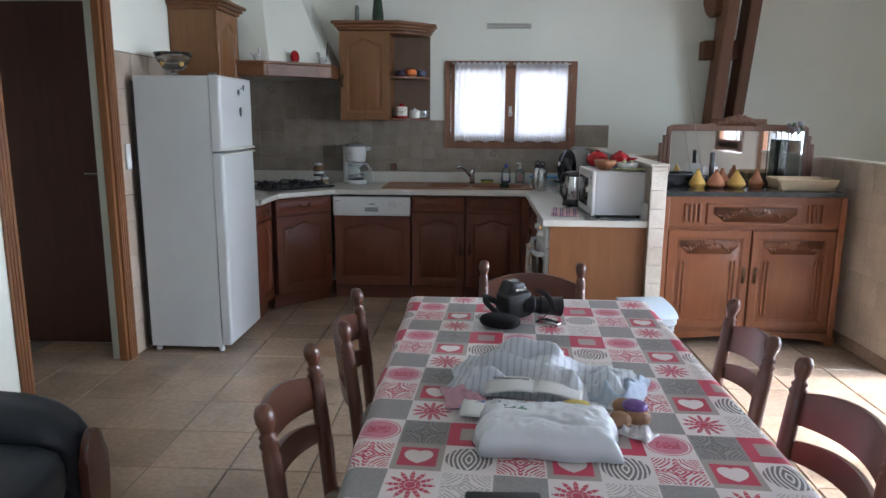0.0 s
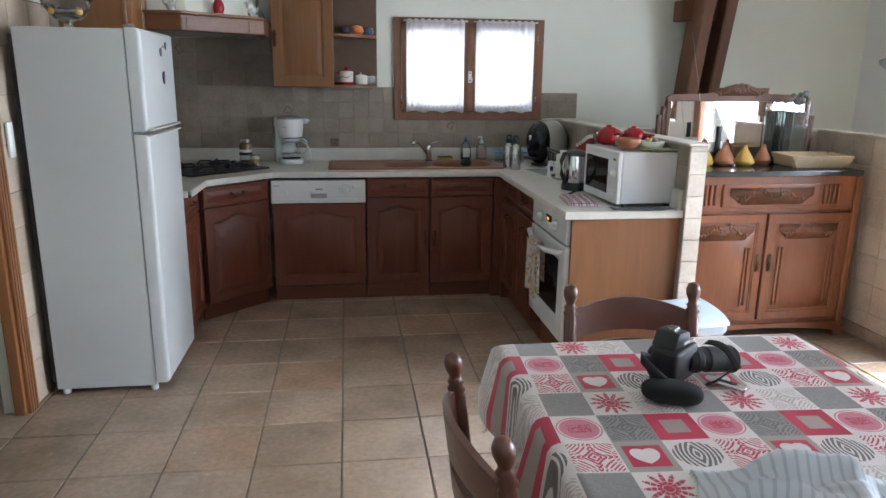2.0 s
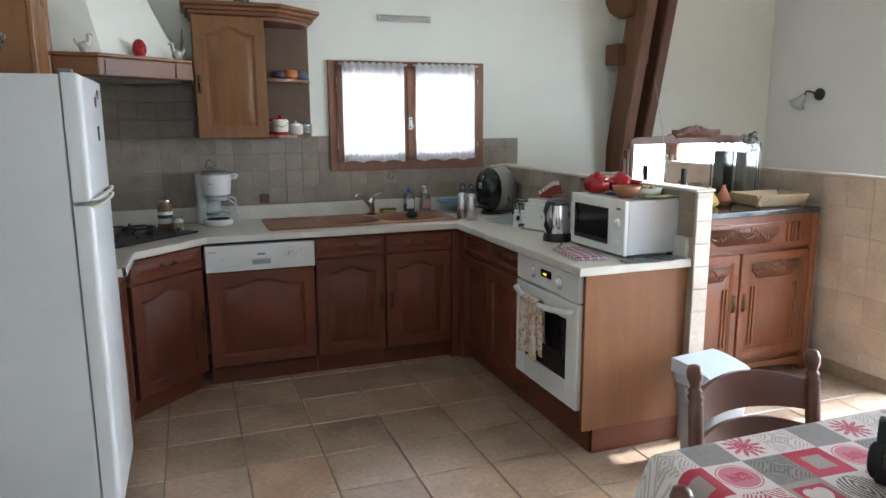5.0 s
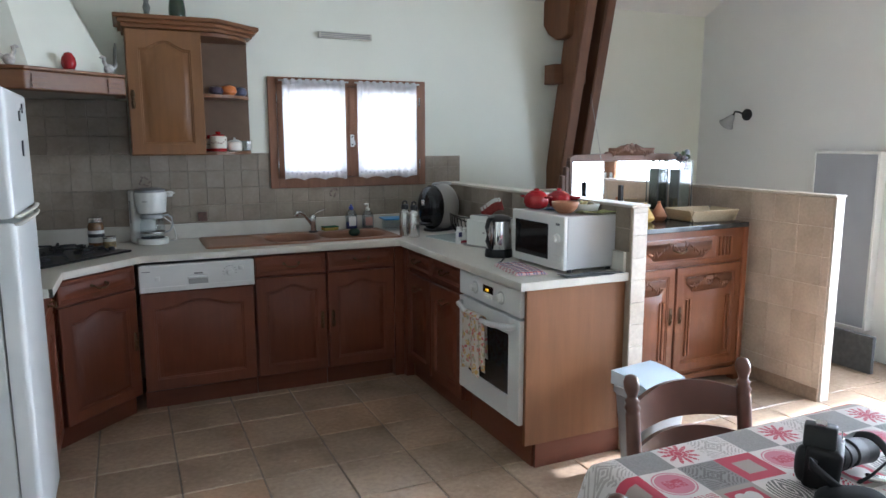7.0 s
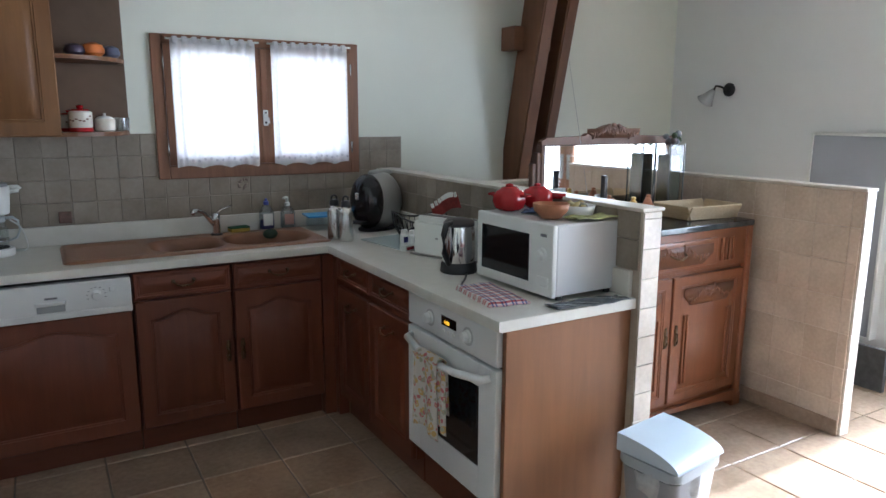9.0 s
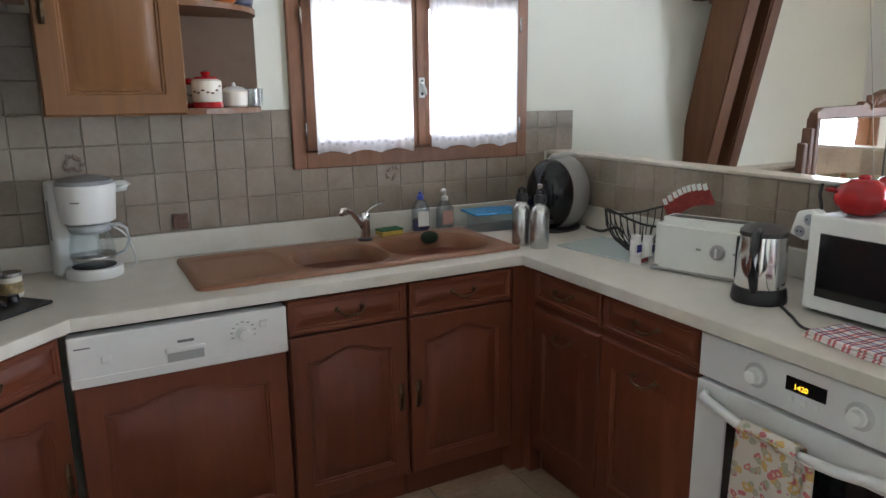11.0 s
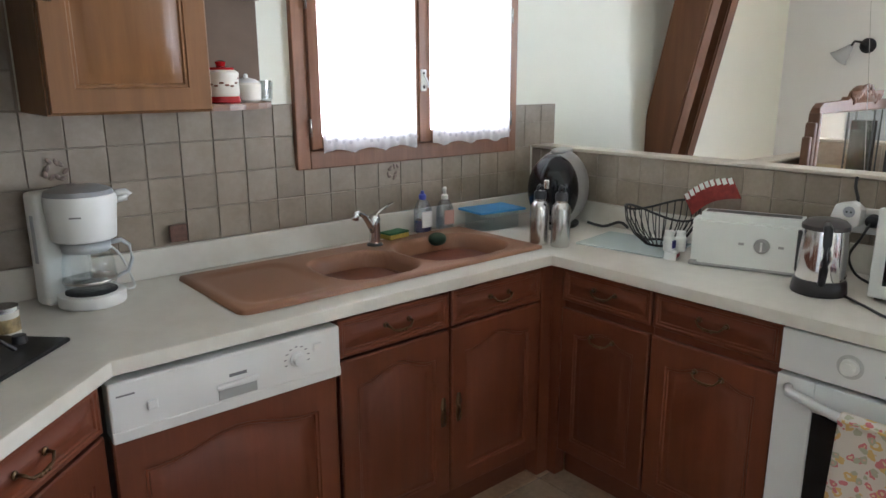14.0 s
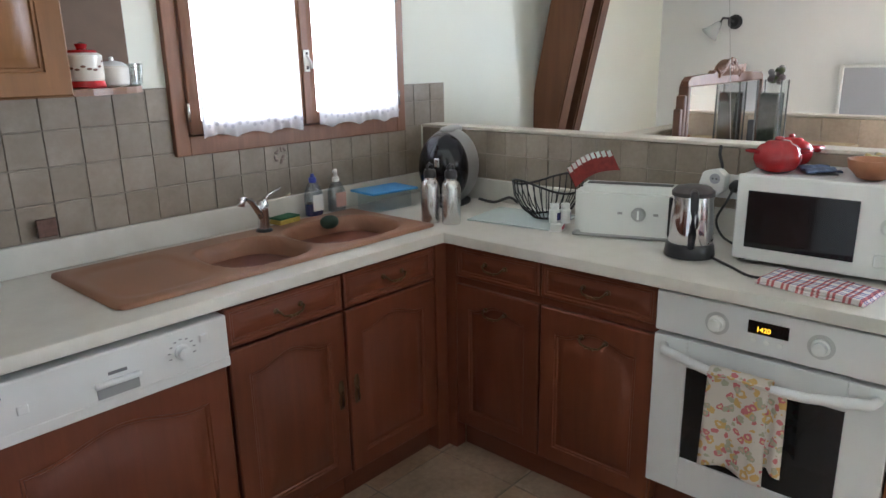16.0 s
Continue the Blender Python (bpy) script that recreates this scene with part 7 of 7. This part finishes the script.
def crumple(w, d, h, seed, nx=44, ny=34, ridge=6.0):
    off = Vector((seed * 3.7, seed * 1.9, 0))

    def place(u, v):
        x, y = (u - 0.5) * w, (v - 0.5) * d
        n = noise.noise(Vector((u * 2.2, v * 2.2, 0)) + off) * 0.6 + noise.noise(Vector((u * ridge, v * ridge * 0.7, 1)) + off) * 0.35 + noise.noise(Vector((u * 14, v * 12, 2)) + off) * 0.12
        e = min(u, 1 - u, v, 1 - v) * 4
        n = n + 0.5 * (0.5 - abs(noise.noise(Vector((u * 4.2 + v, v * 3.1 - u, 7)) + off)) * 2.2)
        z = max(0.003, h * (0.35 + n) * min(1, e))
        wob = 0.06 * noise.noise(Vector((u * 3, v * 3, 5)) + off)
        return x + wob * w, y + wob * d * (0.5 + u), z
    return thick(sheet(nx, ny, place), 0.002)


def stripes(name, c0, c1, n):
    m, nt, b = nodes_of(name, 0.9)
    v = coords(nt)
    w_ = nt.nodes.new("ShaderNodeTexWave")
    w_.inputs["Scale"].default_value, w_.inputs["Distortion"].default_value = n, 0.6
    link(nt, v, w_.inputs["Vector"])
    link(nt, ramp(nt, w_.outputs["Fac"], [(0.72, c0), (0.85, c1)]), b.inputs["Base Color"])
    bump(nt, b, noise_of(nt, v, 350, 2), 0.4, 0.001)
    return m


t = thing("striped_garment", pose(1.265, -4.185, TT, 0, 0, -10), "crumpled white and grey striped garment", "garment")
part("cloth", crumple(0.46, 0.27, 0.10, 3, 80, 56, 4.6), stripes("striped_cotton", (0.60, 0.63, 0.67), (0.46, 0.49, 0.54), 18), t, smooth=True)
t = thing("blue_jeans_cloth", pose(1.425, -4.23, TT, 0, 0, -20), "pale blue cotton garment in folds", "garment")
part("cloth", crumple(0.15, 0.2, 0.05, 7), plain("pale_blue_cotton", (0.42, 0.50, 0.60), 0.9, var=0.15, scale=20), t, smooth=True)
t = thing("shopping_bag", pose(1.235, -4.505, TT, 0, 0, -4), "white plastic bag wrapped round a package, green print", "bag")


def wrap(side):
    """Half of a plump parcel in thin film: squared ends, pulled folds."""
    def place(u, v):
        x, y = (2 * u - 1), (2 * v - 1)
        q = Vector((u * 4.0, v * 2.6, 1.0))
        end = max(0.0, abs(x) - 0.86) / 0.14
        w_ = 0.142 + 0.008 * math.sin(v * 9 + 2 * x) * end
        d_ = 0.088 * (1 - 0.06 * end) + 0.004 * math.sin(u * 13)
        h = max(0.0, 1 - abs(y) ** 7) ** 0.6 * max(0.0, 1 - abs(x) ** 9) ** 0.7
        fold = 0.008 * (0.35 - abs(noise.noise(q))) + 0.005 * (0.35 - abs(noise.noise(q * 2.6))) + 0.002 * noise.noise(q * 6.1)
        crease = -0.008 * math.exp(-((y + 0.25 + 0.15 * math.sin(3 * x)) / 0.1) ** 2)
        pull = 0.004 * math.sin(v * 30 + 3 * noise.noise(q)) * min(1, max(0, abs(x) - 0.6) * 3)
        top = 0.002 + (0.055 + fold + crease + pull) * h
        return x * w_, y * d_ + 0.006 * noise.noise(q * 0.9), top if side else 0.001
    return place


own = sheet(64, 40, wrap(True))
merge(own, sheet(64, 40, wrap(False)))
bmesh.ops.remove_doubles(own, verts=own.verts[:], dist=0.0015)
part("bag", own, plain("white_film", (0.72, 0.75, 0.78), 0.2, var=0.06, scale=14, relief=0.2), t, smooth=True)
part("green_print", moved(box(-0.03, 0.03, -0.016, 0.016, 0.0, 0.002), pose(-0.07, 0.035, 0.0555, 3, 0, -2)), plain("green_ink", (0.08, 0.19, 0.14), 0.5, var=0.5, scale=60), t, "green printed block")
t = thing("pink_blue_cloth", pose(1.065, -4.30, TT, 0, 0, 10), "folded pink and blue cloth", "cloth")
part("pink", crumple(0.10, 0.13, 0.03, 11, 18, 18), plain("pink_cotton", (0.55, 0.32, 0.38), 0.9), t, "pink cotton", True)
part("blue", moved(crumple(0.07, 0.06, 0.025, 12, 14, 12), pose(0.015, -0.075, 0)), plain("blue_cotton", (0.2, 0.27, 0.5), 0.9), t, "blue cotton", True)
for k, (x, y, w_, d_, rz, lb) in enumerate(((1.175, -4.285, 0.12, 0.09, -4, "white leaflet with grey lettering"), (1.285, -4.30, 0.11, 0.09, -12, "white folded paper bag"), (1.17, -4.385, 0.22, 0.09, -5, "pale sheet of paper"))):
    t = thing("paper", pose(x, y, TT + 0.003 + 0.012 * (k < 2), 0, 0, rz), lb + " on the table", "paper")
    part("sheet", thick(sheet(10, 8, lambda u, v, w_=w_, d_=d_, k=k: ((u - 0.5) * w_, (v - 0.5) * d_, 0.006 + 0.012 * (k < 2) * math.sin(u * 2.5 + k) + 0.006 * math.sin(v * 3))), 0.0012), plain("paper_white", (0.68, 0.68, 0.66), 0.8, var=0.04), t, smooth=True)
    if k == 0:
        part("print", box(-0.045, 0.04, 0.012, 0.022, 0.0225, 0.0235), plain("print_grey2", (0.25, 0.24, 0.25), 0.7), t, "grey printed bar")
t = thing("yellow_packet", pose(1.315, -4.37, TT, 0, 0, -5) @ Matrix.Scale(0.72, 4), "yellow wrapped packet on the table", "packet")
part("packet", soft_box(0.085, 0.05, 0.04, 3, 8), plain("yellow_film", (0.55, 0.43, 0.08), 0.5, var=0.2, scale=30, relief=0.4), t, smooth=True)
t = thing("bread_bag", pose(1.425, -4.40, TT, 0, 0, -35) @ Matrix.Scale(0.78, 4), "clear bag of brown rolls with purple print", "bread bag")
for k, (x, y, s) in enumerate(((-0.03, 0.03, 0.075), (0.03, -0.01, 0.08), (0.0, -0.06, 0.07))):
    part("roll", moved(soft_box(s * 0.85, s * 0.7, 0.045, 2.3, 8), pose(x, y, 0.0)), plain("bread_crust", (0.33, 0.18, 0.10), 0.6, var=0.3, scale=40), t, smooth=True)
part("wrapper", moved(soft_box(0.07, 0.06, 0.03, 2.4, 8), pose(0.015, 0.0, 0.032)), plain("purple_film", (0.15, 0.075, 0.27), 0.35, var=0.3, scale=40, fine=60, relief=0.6), t, "purple printed wrapper", True)
part("bag_end", moved(crumple(0.10, 0.07, 0.04, 21, 16, 12), pose(0.05, -0.07, 0.0)), plain("clear_film", (0.55, 0.52, 0.52), 0.12, var=0.3, scale=40), t, smooth=True)
solid("black_wallet", moved(box(-0.065, 0.065, -0.05, 0.05, 0, 0.02, 0.006), pose(1.14, -4.79, TT, 0, 0, 2)), BLACK, "black flat case on the table", "case", auto=True)

# ---- armchair ----
t = thing("armchair", pose(-0.50, -4.22, 0) @ Matrix.Diagonal((1, 1, 1.07, 1)), "dark navy leather armchair with carved wooden arm trim", "armchair")
part("seat_base", moved(soft_box(0.78, 0.66, 0.26, 7), pose(0.02, 0, 0.05)), LEATHER, t, smooth=True)
part("seat_cushion", moved(soft_box(0.70, 0.46, 0.17, 4.5), pose(0.09, 0.0, 0.28)), LEATHER, t, smooth=True)
part("backrest", moved(soft_box(0.24, 0.64, 0.66, 4.5), pose(-0.33, 0, 0.18)), LEATHER, t, smooth=True)
for s in (-1, 1):
    own = soft_box(0.80, 0.20, 0.48, 3.4)
    arm = part("arm", moved(own, pose(0.02, s * 0.29, 0.06)), LEATHER, t, smooth=True)
    pts = [(0.058 * math.cos(a), 0.30 + 0.17 * math.sin(a) + 0.02 * math.cos(2 * a)) for a in (2 * math.pi * k / 24 for k in range(24))]
    part("arm_trim", moved(prism(pts, 0, 0.03, 0.01), Matrix.Translation((0.415, s * 0.29, 0.0)) @ pose(0, 0, 0, 90, 0, 90)), CHAIRW, arm, "carved brown wooden trim", auto=True)
for fx in (-0.33, 0.35):
    for fy in (-0.26, 0.26):
        part("foot", moved(lathe([(0.02, 0), (0.03, 0.03), (0.025, 0.07), (0, 0.07)], 12), Matrix.Translation((fx, fy, 0))), CHAIRW, t)


# ---- tiles: walls, half walls, floor ----
CACHE = {}


def tile_mesh(w, h, th, material, r=0.0016):
    """A tile lying in x, z with its face towards -y, corner at the origin; shared by alike tiles."""
    key = (round(w, 3), round(h, 3), th, material.name)
    if key not in CACHE:
        own = bmesh.new()
        lo = [own.verts.new(p) for p in ((0, 0, 0), (w, 0, 0), (w, 0, h), (0, 0, h))]
        mi = [own.verts.new(p) for p in ((0, -th + r, 0), (w, -th + r, 0), (w, -th + r, h), (0, -th + r, h))]
        hi = [own.verts.new(p) for p in ((r, -th, r), (w - r, -th, r), (w - r, -th, h - r), (r, -th, h - r))]
        own.faces.new(hi)
        for a, b in ((lo, mi), (mi, hi)):
            for k in range(4):
                own.faces.new((a[k], a[(k + 1) % 4], b[(k + 1) % 4], b[k]))
        CACHE[key] = done("tile", own, material)
    return CACHE[key]


def tiling(parent, m, w, z0, z1, size, material, shift=0.0, gap=0.0024, th=0.004, skip=()):
    """Tiles a rectangle w wide from z0 to z1; m carries x along the wall and -y out of it."""
    rnd = random.Random(int(w * 1000 + z1 * 100))
    inv = parent.matrix_world.inverted() if parent.parent else parent.matrix_basis.inverted()
    z = z0
    while z < z1 - 0.012:
        h = min(size, z1 - z)
        x = -shift
        while x < w - 0.012:
            a, b = max(0, x), min(w, x + size)
            if b - a > 0.012 and not any(p < (a + b) / 2 < q and lo < z + h / 2 < hi for p, q, lo, hi in skip):
                ob = new("tile", tile_mesh(b - a - gap, h - gap, th, material))
                ob.parent = parent
                ob.matrix_basis = inv @ m @ pose(a + gap / 2, -rnd.uniform(0, 0.0012), z + gap / 2, rnd.uniform(-0.25, 0.25), 0, rnd.uniform(-0.25, 0.25))
            x += size
        z += size


def slab(name, x0, x1, y0, y1, z0, z1):
    return solid(name, box(x0, x1, y0, y1, z0, z1), GROUT, "grout bed behind the glazed wall tiles", "tiled wall", "structure")


bw = slab("tiling_back", -0.926, 2.0, -0.004, -0.0005, 0.952, 1.166)
b2 = slab("tiling_back_upper", -0.926, 0.808, -0.004, -0.0005, 1.166, 1.378)
b3 = slab("tiling_hood", -0.926, 0.0, -0.004, -0.0005, 1.378, 1.69)
b4 = slab("tiling_window_side", 1.888, 2.16, -0.004, -0.0005, 1.166, 1.348)
lw = slab("tiling_left", XL + 0.0005, XL + 0.004, -1.99, -0.004, 0.952, 1.76)
ls = slab("tiling_left_low", XL + 0.0005, XL + 0.004, -1.99, -1.36, 0.0, 0.952)
S = 0.1055
tiling(bw, pose(-0.925, -0.003, 0), 2.924, 0.954, 1.166, S, SPLASH, 0.03)
tiling(b2, pose(-0.925, -0.003, 0), 1.732, 1.166, 1.378, S, SPLASH, 0.03)
tiling(b3, pose(-0.925, -0.003, 0), 0.924, 1.378, 1.69, S, SPLASH, 0.03)
tiling(b4, pose(1.89, -0.003, 0), 0.268, 1.166, 1.346, S, SPLASH, 0.04)
tiling(lw, pose(XL + 0.003, -1.35, 0, 0, 0, 90), 1.345, 0.954, 1.69, S, SPLASH, 0.02)
tiling(lw, pose(XL + 0.003, -1.988, 0, 0, 0, 90), 0.63, 0.954, 1.758, 0.2, HALFTILE, 0.0)
tiling(ls, pose(XL + 0.003, -1.988, 0, 0, 0, 90), 0.15, 0.0, 0.95, 0.2, HALFTILE, 0.0)
# half walls: kitchen face, end, cap; niche faces
tiling(HW, pose(2.018, 0.0, 0, 0, 0, -90), 2.068, 0.954, 1.155, S, SPLASH, 0.05)
tiling(HW, pose(2.018, -2.068, 0), 0.084, 0.0, 1.155, 0.103, CAPTILE, 0.0, 0.002, 0.008)
tiling(HW, pose(2.102, -2.06, 0, 0, 0, 90), 1.08, 0.0, 1.155, 0.2, HALFTILE, 0.0)
tiling(RW, pose(3.423, -0.99, 0, 0, 0, -90), 1.03, 0.0, 1.147, 0.164, HALFTILE, 0.0, 0.0012, 0.008)
tiling(RW, pose(3.423, -2.022, 0), 0.069, 0.0, 1.147, 0.164, CAPTILE, 0.0, 0.0016, 0.008)
tiling(BW, pose(2.11, -0.99, 0), 1.31, 0.0, 1.147, 0.164, HALFTILE, 0.0, 0.0012, 0.008)
for nm, b in (("half_wall_cap", (2.008, 2.112, -2.078, 0.0, 1.157, 1.169)), ("half_wall_cap_right", (3.413, 3.502, -2.032, -0.91, 1.149, 1.161)), ("half_wall_cap_rear", (2.114, 3.411, -1.0, -0.91, 1.149, 1.161))):
    solid(nm, box(*b, 0.003), CAPTILE, "pale tile capping along the half wall", "wall cap", "structure")
solid("baseboard", box(3.405, 3.4145, -2.02, -1.0, 0.001, 0.075, 0.002), FLOORTILE, "beige tile skirting along the half wall", "baseboard", "structure")
# moulded fruit motifs on a few tiles
for k, (x, z) in enumerate(((0.06, 1.215), (1.218, 1.113), (-0.64, 1.62))):
    own = bmesh.new()
    rnd = random.Random(k)
    for j in range(9):
        a = 2 * math.pi * j / 9
        rr = rnd.uniform(0.012, 0.03)
        merge(own, moved(soft_box(0.022, 0.004, 0.012, 2, 4), pose(rr * math.cos(a), 0, rr * math.sin(a), 0, rnd.uniform(0, 180))))
    solid("tile_motif", own, plain("motif_glaze", (0.27, 0.20, 0.16), 0.35, var=0.6, scale=60), "raised fruit motif on a wall tile", "tile motif", m=pose(x, -0.013, z), auto=True, group="tile motifs")

# floor tiles: those in the kitchen and dining area singly, the rest joined
P = 0.333
PX, PY = 0.096, -1.622


def floor_tile_mesh(w, d):
    key = ("floor", round(w, 3), round(d, 3))
    if key not in CACHE:
        own = bmesh.new()
        r = 0.003
        lo = [own.verts.new(p) for p in ((0, 0, -0.008), (w, 0, -0.008), (w, d, -0.008), (0, d, -0.008))]
        mi = [own.verts.new(p) for p in ((0, 0, -r), (w, 0, -r), (w, d, -r), (0, d, -r))]
        hi = [own.verts.new(p) for p in ((r, r, 0), (w - r, r, 0), (w - r, d - r, 0), (r, d - r, 0))]
        own.faces.new(hi)
        for a, b in ((lo, mi), (mi, hi)):
            for k in range(4):
                own.faces.new((a[k], a[(k + 1) % 4], b[(k + 1) % 4], b[k]))
        CACHE[key] = done("tile", own, FLOORTILE)
    return CACHE[key]


rest_v, rest_f = [], []
rnd = random.Random(12)
for i in range(-8, 14):
    for j in range(-22, 6):
        x0, y0 = PX + i * P, PY + j * P
        if x0 < XL - 0.9 or x0 > XR or y0 < YB or y0 > -0.2:
            continue
        if x0 < XL - 0.05 and not (-3.3 < y0 < -1.7):
            continue
        w_, d_ = min(P - 0.006, XR - x0), P - 0.006
        if w_ < 0.03:
            continue
        if -4.65 < y0 and y0 < -0.55:
            ob = new("tile", floor_tile_mesh(w_, d_))
            ob.parent = floor
            ob.matrix_basis = pose(x0 + 0.003, y0 + 0.003, rnd.uniform(-0.0006, 0.0006))
        else:
            n = len(rest_v)
            rest_v += [(x0 + 0.003 + a * w_, y0 + 0.003 + b * d_, z) for z in (-0.008, 0.0) for a, b in ((0, 0), (1, 0), (1, 1), (0, 1))]
            rest_f += [(n + 4, n + 5, n + 6, n + 7), (n, n + 1, n + 5, n + 4), (n + 1, n + 2, n + 6, n + 5), (n + 2, n + 3, n + 7, n + 6), (n + 3, n, n + 4, n + 7)]
me = bpy.data.meshes.new("far_tiles")
me.from_pydata(rest_v, [], rest_f)
me.materials.append(FLOORTILE)
ob = tagged(new("far_tiles", me), "beige floor tiles away from the kitchen", "floor tiles", "", "stuff")
